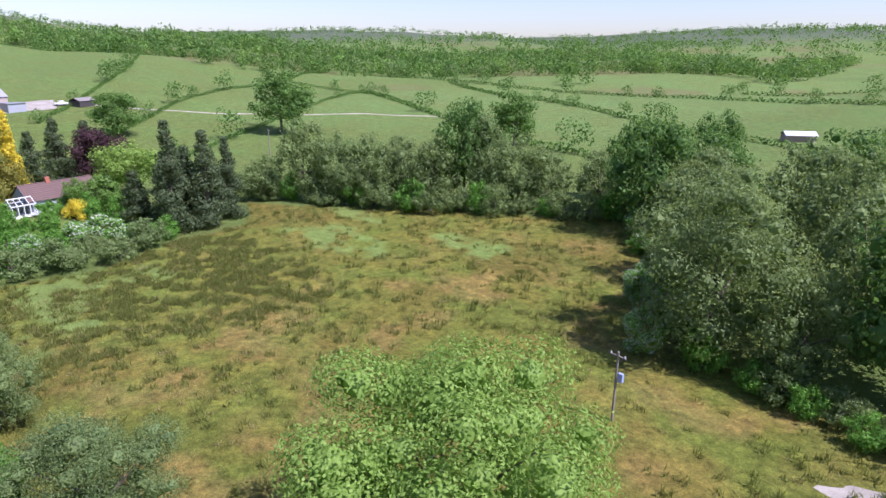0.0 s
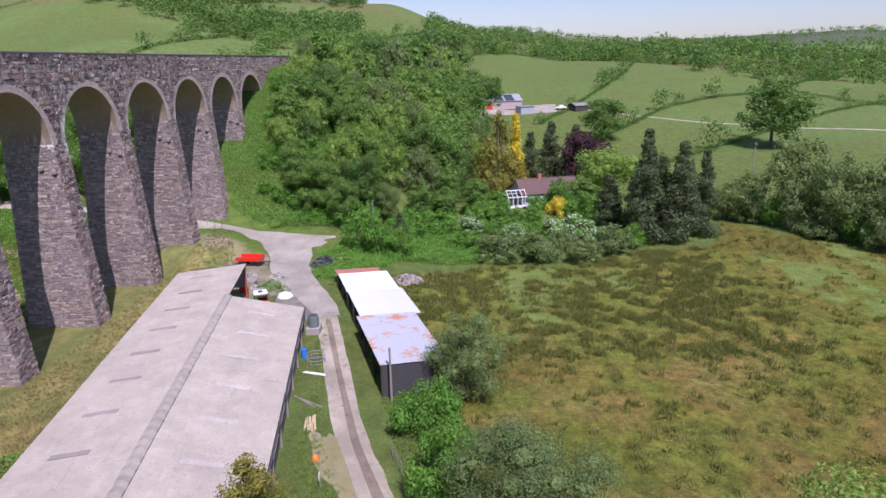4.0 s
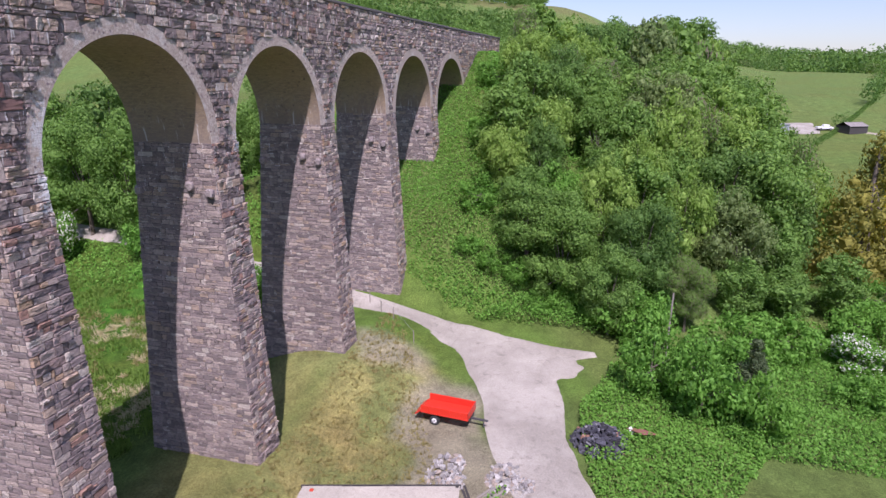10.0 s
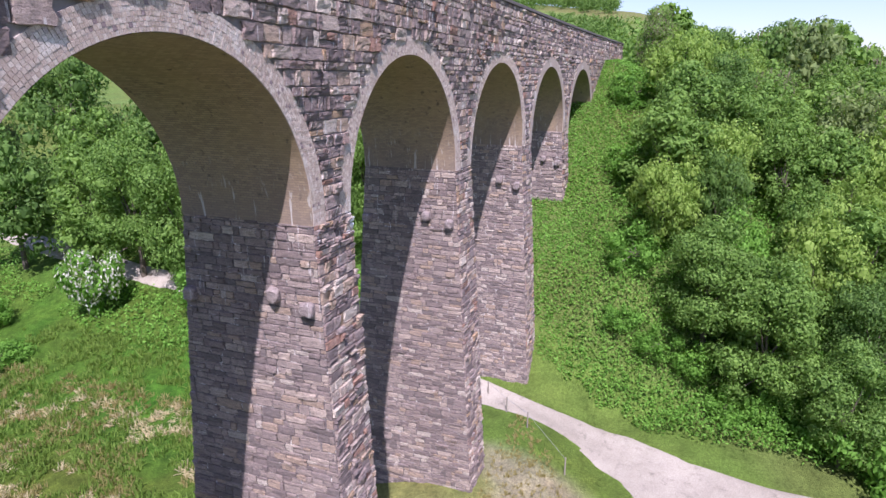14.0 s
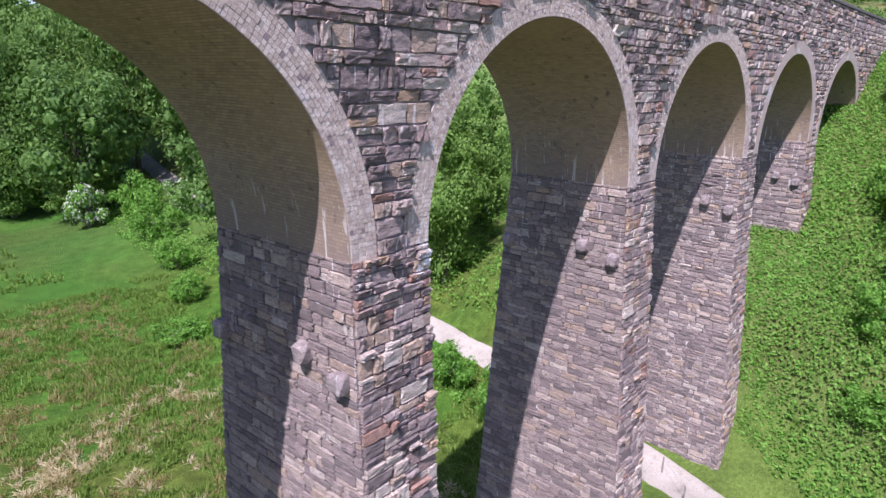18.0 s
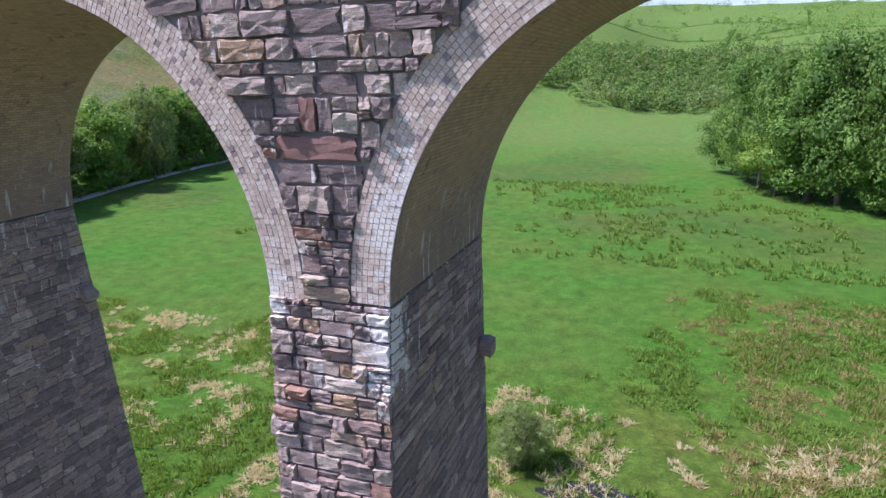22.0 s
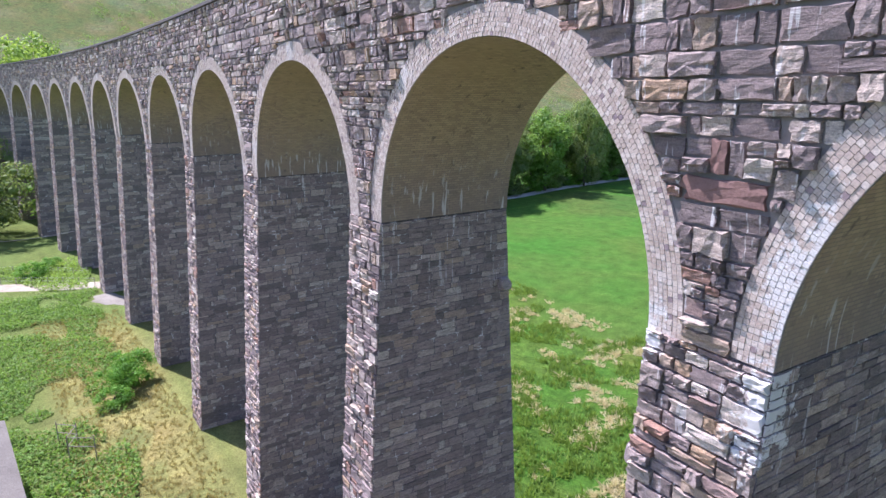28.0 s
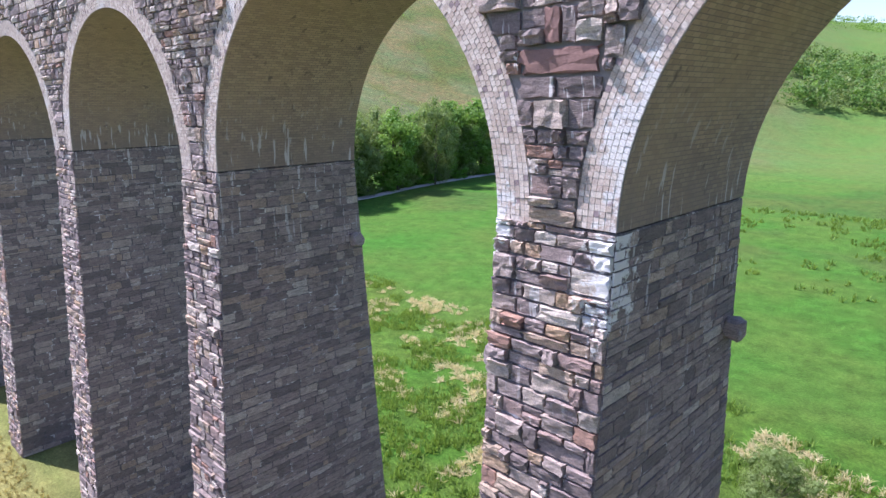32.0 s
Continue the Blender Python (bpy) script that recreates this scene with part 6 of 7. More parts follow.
def roof_slope(parent, x0, x1, ya, za, yb, zb, meshes, wide, rows, pick, jitter=0.014, name="roof_sheet"):
    """Sheets from the eave (ya, za) up to the ridge (yb, zb), overlapping upwards; pick(i, r) chooses the mesh."""
    r = random.Random(int(abs(x0 * 10 + ya)))
    n = max(1, round((x1 - x0) / wide))
    run = math.hypot(yb - ya, zb - za)
    tilt = math.atan2(zb - za, abs(yb - ya))
    for i in range(n):
        for k in range(rows):
            me = meshes[pick(i, k)]
            ob = new(name, me)
            ob.parent = parent
            t = k / rows
            turn = 0 if yb > ya else math.pi
            x = x0 + (x1 - x0) * (i + (0 if yb > ya else 1)) / n
            ob.matrix_local = (Matrix.Translation((x, ya + (yb - ya) * t, za + (zb - za) * t + 0.02 * (rows - k) * 0.4 + r.uniform(-jitter, jitter)))
                               @ Matrix.Rotation(turn, 4, "Z") @ Matrix.Rotation(tilt, 4, "X") @ Matrix.Diagonal(((x1 - x0) / n / wide, run / rows * 1.03 / 2.1, 1, 1)))


barn = empty("barn", Matrix.Translation((-3.4, -17.3, -0.1)) @ Matrix.Rotation(radians(8.0), 4, "Z"), "long farm barn with a weathered grey corrugated cement roof", "barn")
A1 = sheet_mesh("roof_sheet", 1.06, 2.1, 7, 0.03, ASBESTOS)
A2 = sheet_mesh("roof_sheet", 1.06, 2.1, 7, 0.022, SHEET_DARK)
A3 = sheet_mesh("roof_sheet", 1.06, 2.1, 7, 0.022, SKYLIGHT)
roof_slope(barn, -36.5, 0.0, -7.9, 2.55, 0.0, 4.5, (A1, A2, A3), 1.06, 4, lambda i, k: 0)
roof_slope(barn, -36.5, 11.2, 8.2, 3.75, 0.0, 4.5, (A1, A2, A3), 1.06, 4, lambda i, k: 0)
A5 = sheet_mesh("rooflight", 1.06, 2.1, 7, 0.022, SKYLIGHT)
A6 = sheet_mesh("rooflight", 1.06, 2.1, 7, 0.022, SHEET_DARK)
roof_tilts = (math.atan2(1.95, 7.9), math.atan2(0.75, 8.2))
for i in range(7):
    ob = new("rooflight", A5)
    ob.parent = barn
    ob.matrix_local = Matrix.Translation((-34.4 + 5.1 * i, -5.2, 2.55 + 2.7 * 1.95 / 7.9 + 0.05)) @ Matrix.Rotation(roof_tilts[0], 4, "X") @ Matrix.Diagonal((0.55, 1.3, 1, 1))
for i in range(9):
    ob = new("rooflight", A6)
    ob.parent = barn
    ob.matrix_local = Matrix.Translation((-32.4 + 5.1 * i, 6.0, 3.75 + 2.2 * 0.75 / 8.2 + 0.05)) @ Matrix.Rotation(math.pi, 4, "Z") @ Matrix.Rotation(roof_tilts[1], 4, "X") @ Matrix.Diagonal((0.5, 1.2, 1, 1))
V, F = [], []
for i, (yy, zz) in enumerate(((-0.42, -0.1), (-0.22, 0.02), (0.0, 0.085), (0.22, 0.04), (0.42, -0.03))):
    V += [(0, yy, zz), (0.5, yy, zz + 0.09), (1.08, yy, zz + 0.02)]
F = [[3 * i + j, 3 * i + j + 1, 3 * i + j + 4, 3 * i + j + 3] for i in range(4) for j in range(2)]
ridge_me = bpy.data.meshes.new("ridge_cap")
ridge_me.from_pydata(V, [], F)
ridge_me.materials.append(ASBESTOS)
for i in range(34):
    ob = new("ridge_cap", ridge_me)
    ob.parent = barn
    ob.matrix_local = Matrix.Translation((-36.5 + i * 1.074, 0, 4.56 + (0.015 if i % 2 else 0)))
W1 = sheet_mesh("wall_sheet", 1.0, 2.1, 7, 0.02, TIN)
W2 = sheet_mesh("wall_sheet", 1.0, 2.1, 7, 0.02, TIN_BLUE)


def wall_sheets(parent, a, b, z0, z1, me, wide=1.0, zslope=0.0):
    """Upright sheets from a to b (local xy), z0 to z1 (z1 rising by zslope towards b)."""
    (x0, y0), (x1, y1) = a, b
    L = math.hypot(x1 - x0, y1 - y0)
    n = max(1, round(L / wide))
    ang = math.atan2(y1 - y0, x1 - x0)
    for i in range(n):
        t = i / n
        h = z1 + zslope * (t + 0.5 / n) - z0
        ob = new("wall_sheet", me)
        ob.parent = parent
        ob.matrix_local = Matrix.Translation((x0 + (x1 - x0) * t, y0 + (y1 - y0) * t, z0)) @ Matrix.Rotation(ang, 4, "Z") @ Matrix.Rotation(math.pi / 2, 4, "X") @ Matrix.Diagonal((L / n / wide, h / 2.1, 1, 1))


wall_sheets(barn, (-36.3, -7.6), (-36.3, 0), 0, 2.6, W2, 1.0, 1.85)
wall_sheets(barn, (-36.3, 0), (-36.3, 8.0), 0, 4.45, W2, 1.0, -0.7)
wall_sheets(barn, (11.0, 8.0), (11.0, 0.0), 1.5, 3.72, W1, 1.0, 0.72)
wall_sheets(barn, (-36.3, 7.95), (11.0, 7.95), 0, 3.7, W1)
wall_sheets(barn, (-0.2, -7.6), (-0.2, 0), 0, 2.5, W1, 1.0, 1.9)
part("wall_base", box(bmesh.new(), -36.2, -0.3, -7.75, -7.6, -0.6, 1.0), OLDWOOD, barn, "grey boarded lower wall")
wall_sheets(barn, (-36.3, -7.62), (-0.2, -7.62), 0.9, 2.5, W1)
for i in range(9):
    x = -36.0 + i * 4.45
    part("post", box(bmesh.new(), x - 0.09, x + 0.09, -7.98, -7.8, -0.6, 2.5, 0.01), OLDWOOD, barn)
for y in (7.6, 3.8, 0.2):
    part("post", box(bmesh.new(), 10.75, 10.95, y - 0.1, y + 0.1, -0.2, 3.9, 0.01), REDSTEEL, barn, "red steel stanchion")
part("gutter", tube(bmesh.new(), (-36.5, -8.0, 2.5), (0.1, -8.0, 2.45), 0.07, 0.07, 8), BLACKMETAL, barn)
part("barge_board", box(bmesh.new(), 11.1, 11.2, 0.0, 0.16, 4.3, 4.6), DARKWOOD, barn)
V = [(11.22, -0.1, 4.58), (11.22, 8.3, 3.83), (11.22, 8.3, 3.62), (11.22, -0.1, 4.36)]
V += [(x + 0.05, y, z) for x, y, z in V]
mesh_object("barge_board", V, [[0, 1, 2, 3], [7, 6, 5, 4], [0, 4, 5, 1], [1, 5, 6, 2], [2, 6, 7, 3], [3, 7, 4, 0]], DARKWOOD, barn)
part("floor_slab", box(bmesh.new(), -36.2, 10.9, -7.5, 7.9, -0.5, 0.05), MUD, barn)

# ---- open shed with white roof ----
shed = empty("open_shed", Matrix.Translation((-16.4, -35.4, -0.75)) @ Matrix.Rotation(radians(18.4), 4, "Z"), "open-fronted farm shed with white and rusting tin roof", "shed")
B1 = sheet_mesh("roof_sheet", 0.9, 2.1, 9, 0.03, WHITETIN)
B2 = sheet_mesh("roof_sheet", 0.9, 2.1, 9, 0.03, RUSTY_WHITE)
B3 = sheet_mesh("roof_sheet", 0.9, 2.1, 9, 0.018, RUST)
B4 = sheet_mesh("roof_sheet", 0.9, 2.1, 9, 0.03, PALETIN)
roof_slope(shed, 0.0, 11.8, -6.0, 2.95, 0.3, 3.35, (B2,), 0.9, 3, lambda i, k: 0)
roof_slope(shed, 11.8, 20.2, -6.7, 2.75, -0.2, 3.15, (B4,), 0.9, 2, lambda i, k: 0)
roof_slope(shed, 20.2, 27.3, -6.4, 2.7, -0.15, 3.05, (B1,), 0.9, 2, lambda i, k: 0)
roof_slope(shed, 27.5, 31.0, -6.0, 2.1, -0.3, 2.4, (B3,), 0.9, 1, lambda i, k: 0)
D1 = sheet_mesh("wall_sheet", 1.0, 2.1, 8, 0.018, BLACKMETAL)
wall_sheets(shed, (0.2, -5.8), (27.2, -6.2), -0.3, 2.65, D1)
wall_sheets(shed, (0.1, 0.1), (0.1, -5.9), -0.3, 3.25, D1, 1.0, -0.4)
wall_sheets(shed, (27.3, -6.2), (27.3, 0.0), -0.3, 2.65, D1, 1.0, 0.4)
wall_sheets(shed, (30.8, -5.9), (30.8, -0.4), -0.3, 2.1, D1, 1.0, 0.2)
wall_sheets(shed, (27.5, -0.4), (30.8, -0.4), -0.3, 2.3, D1)
for x in (0.2, 4.0, 8.0, 11.8, 16.0, 20.2, 23.8, 27.2):
    part("post", box(bmesh.new(), x - 0.09, x + 0.09, -0.2 if x > 11 else 0.1, 0.0 if x > 11 else 0.3, -0.4, 3.2 if x < 12 else 3.0, 0.01), DARKWOOD, shed)
for x0, x1, y, z in ((0.0, 11.8, 0.28, 3.2), (11.8, 20.2, -0.2, 3.0), (20.2, 27.3, -0.15, 2.9)):
    part("fascia", box(bmesh.new(), x0, x1, y - 0.1, y + 0.02, z - 0.18, z + 0.04), DARKWOOD, shed)
for i in range(5):
    part("boarding", box(bmesh.new(), 12.0 + i * 1.6, 13.5 + i * 1.6, -0.3, -0.24, -0.3, 1.3 + 0.2 * (i % 2)), DARKWOOD, shed)
# plain near-black block filling the back of the shed, end to end
part("dark_block", box(bmesh.new(), 0.6, 26.8, -5.4, -3.0, -0.3, 1.5), DARKWOOD, shed, "long dark block inside the shed")


def pole(name, x, y, h, label, r=0.11, lean=(0, 0), arm=False):
    e = empty(name, Matrix.Translation((x, y, ground(x, y))), label, "pole")
    part("shaft", tube(bmesh.new(), (0, 0, -0.5), (lean[0], lean[1], h), r, r * 0.75, 10), OLDWOOD, e)
    if arm:
        part("crossarm", box(bmesh.new(), -0.75, 0.75, -0.05, 0.05, h - 0.45, h - 0.35), OLDWOOD, e)
        part("stay", tube(bmesh.new(), (-0.6, 0, h - 0.4), (0.0, 0, h - 1.0), 0.025, 0.025, 6), BLACKMETAL, e)
        for q in (-0.65, 0.0, 0.65):
            part("insulator", tube(bmesh.new(), (q, 0, h - 0.35), (q, 0, h - 0.15), 0.05, 0.03, 8), WHITE, e)
    return e


pole("telegraph_pole", -16.9, -36.0, 5.2, "grey wooden pole in front of the white shed", 0.12)
pole("telegraph_pole", 35.4, -28.2, 6.2, "slim leaning wooden pole beside the lane", 0.1, (0.25, -0.15))
p0 = pole("telegraph_pole", -46.7, -82.0, 6.4, "dark wooden pole with a blue and white box", 0.12, (0, 0), True)
part("box", box(bmesh.new(), -0.55, -0.1, -0.3, -0.02, 3.7, 4.5, 0.03), plain("blue_white_plastic", (0.35, 0.42, 0.75), 0.4), p0, "blue and white box on the pole")
pole("telegraph_pole", 92, -118, 7.5, "wooden pole at the hedge line", 0.14, (0, 0), True)

# ---- trailer ----
trailer = empty("farm_trailer", Matrix.Translation((20.6, -12.0, ground(20.6, -12.0))) @ Matrix.Rotation(radians(-96), 4, "Z"), "bright red tipping farm trailer with its tailgate hanging open", "trailer")
part("floor", box(bmesh.new(), -1.8, 1.8, -0.95, 0.95, 0.85, 0.95, 0.01), TRAILER_RED, trailer)
for y in (-0.95, 0.9):
    part("side_board", box(bmesh.new(), -1.8, 1.8, y, y + 0.05, 0.95, 1.45, 0.01), TRAILER_RED, trailer)
    for x in (-1.2, -0.4, 0.4, 1.2):
        part("rib", box(bmesh.new(), x - 0.03, x + 0.03, y - 0.03 if y < 0 else y + 0.05, y if y < 0 else y + 0.08, 0.9, 1.45), TRAILER_RED, trailer)
part("headboard", box(bmesh.new(), 1.75, 1.8, -0.95, 0.95, 0.95, 1.5, 0.01), TRAILER_RED, trailer)
bm = box(bmesh.new(), -0.03, 0.03, -0.95, 0.95, -0.55, 0.0, 0.01)
bmesh.ops.rotate(bm, verts=bm.verts, cent=(0, 0, 0), matrix=Matrix.Rotation(radians(52), 3, "Y"))
bmesh.ops.translate(bm, verts=bm.verts, vec=(-1.83, 0, 0.95))
part("tailgate", bm, TRAILER_RED, trailer)
for y in (-0.5, 0.5):
    part("chassis_rail", box(bmesh.new(), -1.7, 1.8, y - 0.05, y + 0.05, 0.68, 0.84), BLACKMETAL, trailer)
part("drawbar", box(bmesh.new(), 1.7, 3.0, -0.06, 0.06, 0.55, 0.68), BLACKMETAL, trailer)
part("jack", tube(bmesh.new(), (2.7, 0, 0.05), (2.7, 0, 0.75), 0.04, 0.04, 8), BLACKMETAL, trailer)


def wheel(parent, x, y, r, w, rim):
    o = part("wheel", tube(bmesh.new(), (x, y - w / 2, r), (x, y + w / 2, r), r, r, 22), RUBBER, parent)
    s = 1 if y > 0 else -1
    part("rim", tube(bmesh.new(), (x, y + s * (w / 2 - 0.02), r), (x, y + s * (w / 2 + 0.02), r), r * 0.58, r * 0.5, 16), rim, o)
    part("hub", tube(bmesh.new(), (x, y + s * (w / 2), r), (x, y + s * (w / 2 + 0.07), r), r * 0.16, r * 0.14, 10), BLACKMETAL, o)
    return o


for y in (-0.78, 0.78):
    wheel(trailer, -0.75, y, 0.36, 0.26, WHITE)

# ---- tractor ----
tractor = empty("tractor", Matrix.Translation((2.4, -18.7, ground(2.4, -18.7))) @ Matrix.Rotation(radians(112), 4, "Z"), "red tractor with a white cab roof and front loader", "tractor")
part("bonnet", box(bmesh.new(), 0.5, 2.0, -0.38, 0.38, 0.95, 1.5, 0.06), plain("tractor_red_paint", (0.65, 0.07, 0.02), 0.4), tractor)
part("chassis", box(bmesh.new(), -0.9, 2.0, -0.28, 0.28, 0.55, 1.0, 0.04), BLACKMETAL, tractor)
part("cab_roof", box(bmesh.new(), -1.0, 0.6, -0.72, 0.72, 2.45, 2.62, 0.06), WHITE, tractor, "white cab roof")
part("roof_hatch", box(bmesh.new(), -0.45, 0.05, -0.3, 0.3, 2.62, 2.66, 0.01), BLACKMETAL, tractor)
for x in (-0.9, 0.5):
    for y in (-0.65, 0.65):
        part("cab_pillar", box(bmesh.new(), x - 0.04, x + 0.04, y - 0.04, y + 0.04, 1.0, 2.46), BLACKMETAL, tractor)
part("seat", box(bmesh.new(), -0.6, -0.1, -0.25, 0.25, 1.1, 1.5, 0.05), RUBBER, tractor)
for y in (-0.85, 0.85):
    wheel(tractor, -0.45, y, 0.78, 0.42, WHITE)
    wheel(tractor, 1.55, y * 0.9, 0.5, 0.3, WHITE)
    part("mudguard", box(bmesh.new(), -1.1, 0.2, y - 0.22, y + 0.22, 1.58, 1.66, 0.02), plain("mudguard_red", (0.6, 0.07, 0.03), 0.45), tractor)
    part("loader_arm", tube(bmesh.new(), (0.2, y * 0.62, 1.3), (2.7, y * 0.62, 0.75), 0.07, 0.07, 6), BLACKMETAL, tractor)
V = [(2.6, -0.9, 0.35), (3.3, -0.9, 0.3), (3.3, -0.9, 0.36), (2.65, -0.9, 0.95)]
V += [(x, 0.9, z) for x, y, z in V]
mesh_object("bucket", V, [[0, 1, 2, 3], [7, 6, 5, 4], [0, 4, 5, 1], [2, 6, 7, 3], [3, 7, 4, 0]], plain("dusty_bucket_steel", (0.36, 0.33, 0.3), 0.7), tractor)

# ---- clutter in the yard ----
def lump(name, x, y, rx, ry, h, material, label, category, seed, sub=3, rough=0.35):
    bm = bmesh.new()
    bmesh.ops.create_icosphere(bm, subdivisions=sub, radius=1.0)
    for v in bm.verts:
        k = 1 + rough * (noise.noise(v.co * 1.7 + Vector((seed, 0, 0))) + 0.5 * noise.noise(v.co * 4.1 + Vector((0, seed, 0))))
        v.co = Vector((v.co.x * rx * k, v.co.y * ry * k, max(v.co.z, -0.15) * h * k))
    me = bpy.data.meshes.new(name)
    bm.to_mesh(me)
    bm.free()
    me.materials.append(material)
    ob = new(name, me)
    ob.location = (x, y, ground(x, y) + 0.02)
    return tagged(ob, label, category)


lump("wrapped_bale", 7.4, -20.4, 1.0, 0.95, 0.7, WHITE, "white plastic-wrapped bale in the weeds", "bale", 1, 3, 0.12)
def heap_of(name, x, y, rx, ry, h, count, size, material, label, seed, shard=False):
    """A heap of loose pieces, each a small uneven block."""
    r = np.random.default_rng(seed)
    base = np.array([(a, b, c) for a in (-1, 1) for b in (-1, 1) for c in (-1, 1)], float)
    quads = [[0, 1, 3, 2], [4, 6, 7, 5], [0, 4, 5, 1], [2, 3, 7, 6], [0, 2, 6, 4], [1, 5, 7, 3]]
    V, F = [], []
    for k in range(count):
        a, q = r.uniform(0, 6.28), math.sqrt(r.random())
        px, py = q * rx * math.cos(a), q * ry * math.sin(a)
        pz = h * (1 - q * q) * r.uniform(0.55, 1.0)
        e = size * r.uniform(0.5, 1.3) * np.array([1.0, r.uniform(0.5, 1), r.uniform(0.15, 0.4) if shard else r.uniform(0.5, 0.9)])
        m = np.array(Matrix.Rotation(r.uniform(0, 6.28), 3, Vector(r.normal(size=3)).normalized()))
        v = (base * (1 + r.uniform(-0.25, 0.1, base.shape)) * e) @ m.T + (px, py, pz)
        F += [[b + len(V) for b in g] for g in quads]
        V += v.tolist()
    ob = mesh_object(name, V, F, material)
    ob.location = (x, y, ground(x, y))
    return tagged(ob, label, "heap", kind="stuff")


def loose_material(name, stops):
    m, n, l, b = mat(name)
    c = ramp(n, l, rand_of(n, False), stops, "CONSTANT")
    f = noise_at(n, l, place_of(n), 12.0, 4, 0.7)
    l.new(mix(n, l, 1.0, c, ramp(n, l, f.outputs[0], [(0.3, (0.6, 0.6, 0.6)), (0.7, (1.3, 1.3, 1.3))]), "MULTIPLY"), b.inputs["Base Color"])
    b.inputs["Roughness"].default_value = 0.85
    return m


RUBBLE = loose_material("pale_loose_rubble", [(0.0, (0.3, 0.285, 0.27)), (0.3, (0.42, 0.4, 0.38)), (0.6, (0.22, 0.205, 0.2)), (0.8, (0.36, 0.3, 0.25))])
SCRAP = loose_material("dark_scrap", [(0.0, (0.05, 0.05, 0.065)), (0.4, (0.09, 0.09, 0.11)), (0.7, (0.03, 0.03, 0.035)), (0.88, (0.2, 0.2, 0.22)), (0.95, (0.3, 0.17, 0.12))])
heap_of("rubble_heap", 13.4, -35.2, 1.9, 2.2, 0.8, 320, 0.17, RUBBLE, "heap of pale grey rubble behind the shed", 2)
heap_of("scrap_heap", 20.6, -22.8, 2.1, 1.9, 1.15, 380, 0.2, SCRAP, "dark heap of scrap netting and plastic at the lane side", 3, True)
heap_of("rubble_heap", 14.6, -13.4, 2.2, 1.2, 0.3, 150, 0.14, RUBBLE, "low spread of broken stone beyond the barn end", 4)
heap_of("rubble_heap", 15.0, -17.0, 1.6, 1.1, 0.35, 130, 0.15, RUBBLE, "small heap of broken stone at the yard edge", 5)
for i, (x, y, s) in enumerate(((20.0, -22.6, 0.3), (22.4, -24.9, 0.35), (19.6, -23.4, 0.22))):
    lump("feed_sack", x, y, s, s * 0.7, s, WHITE, "crumpled white sack beside the scrap heap", "sack", 5 + i, 2, 0.4)
ob = part("rust_sheet", box(bmesh.new(), -0.9, 0.9, -0.6, 0.6, 0, 0.04), RUST, None)
ob.matrix_world = Matrix.Translation((22.2, -25.6, ground(22.2, -25.6) + 0.35)) @ Matrix.Rotation(0.35, 4, "Y") @ Matrix.Rotation(0.6, 4, "Z")
tagged(ob, "rust-brown metal sheet leaning on the scrap heap", "metal sheet")


def tank(x, y, z, label):
    e = empty("water_tank", Matrix.Translation((x, y, z)), label, "tank")
    m = plain("grey_green_plastic", (0.16, 0.2, 0.19), 0.5)
    part("body", tube(bmesh.new(), (0, 0, 0), (0, 0, 1.25), 0.58, 0.58, 20), m, e)
    for q in (0.25, 0.6, 0.95):
        part("hoop", tube(bmesh.new(), (0, 0, q - 0.03), (0, 0, q + 0.03), 0.61, 0.61, 20), m, e)
    part("lid", tube(bmesh.new(), (0, 0, 1.25), (0, 0, 1.33), 0.5, 0.3, 16), BLACKMETAL, e)
    return e


zt = ground(-3.4, -26.2)
plinth = part("tank_plinth", box(bmesh.new(), -0.8, 0.8, -0.75, 0.75, -0.3, 0.75, 0.03), plain("grey_blockwork", (0.33, 0.31, 0.3), 0.9), None)
plinth.location = (-3.4, -26.3, zt)
tagged(plinth, "grey block plinth beside the barn wall", "plinth")
tank(-3.4, -26.3, zt + 0.75, "grey-green water tank on a block plinth")
e = empty("plastic_barrel", Matrix.Translation((-9.5, -26.6, ground(-9.5, -26.6))), "blue plastic barrel against the barn wall", "barrel")
BLUEP = plain("blue_plastic", (0.03, 0.2, 0.65), 0.4)
part("body", tube(bmesh.new(), (0, 0, 0), (0, 0, 0.9), 0.3, 0.3, 16), BLUEP, e)
part("rim", tube(bmesh.new(), (0, 0, 0.88), (0, 0, 0.94), 0.32, 0.32, 16), BLUEP, e)
e = empty("ring_feeder", Matrix.Translation((-10.6, -28.0, ground(-10.6, -28.0))), "round galvanised cattle feeder in the grass", "feeder")
for z in (0.25, 0.6, 0.95):
    bm = bmesh.new()
    for i in range(18):
        a, b = i / 18 * 6.2832, (i + 1) / 18 * 6.2832
        tube(bm, (0.9 * math.cos(a), 0.9 * math.sin(a), z), (0.9 * math.cos(b), 0.9 * math.sin(b), z), 0.025, 0.025, 5)
    part("hoop", bm, TIN, e)
for i in range(9):
    a = i / 9 * 6.2832
    part("bar", tube(bmesh.new(), (0.9 * math.cos(a), 0.9 * math.sin(a), 0), (0.9 * math.cos(a), 0.9 * math.sin(a), 0.98), 0.02, 0.02, 5), TIN, e)


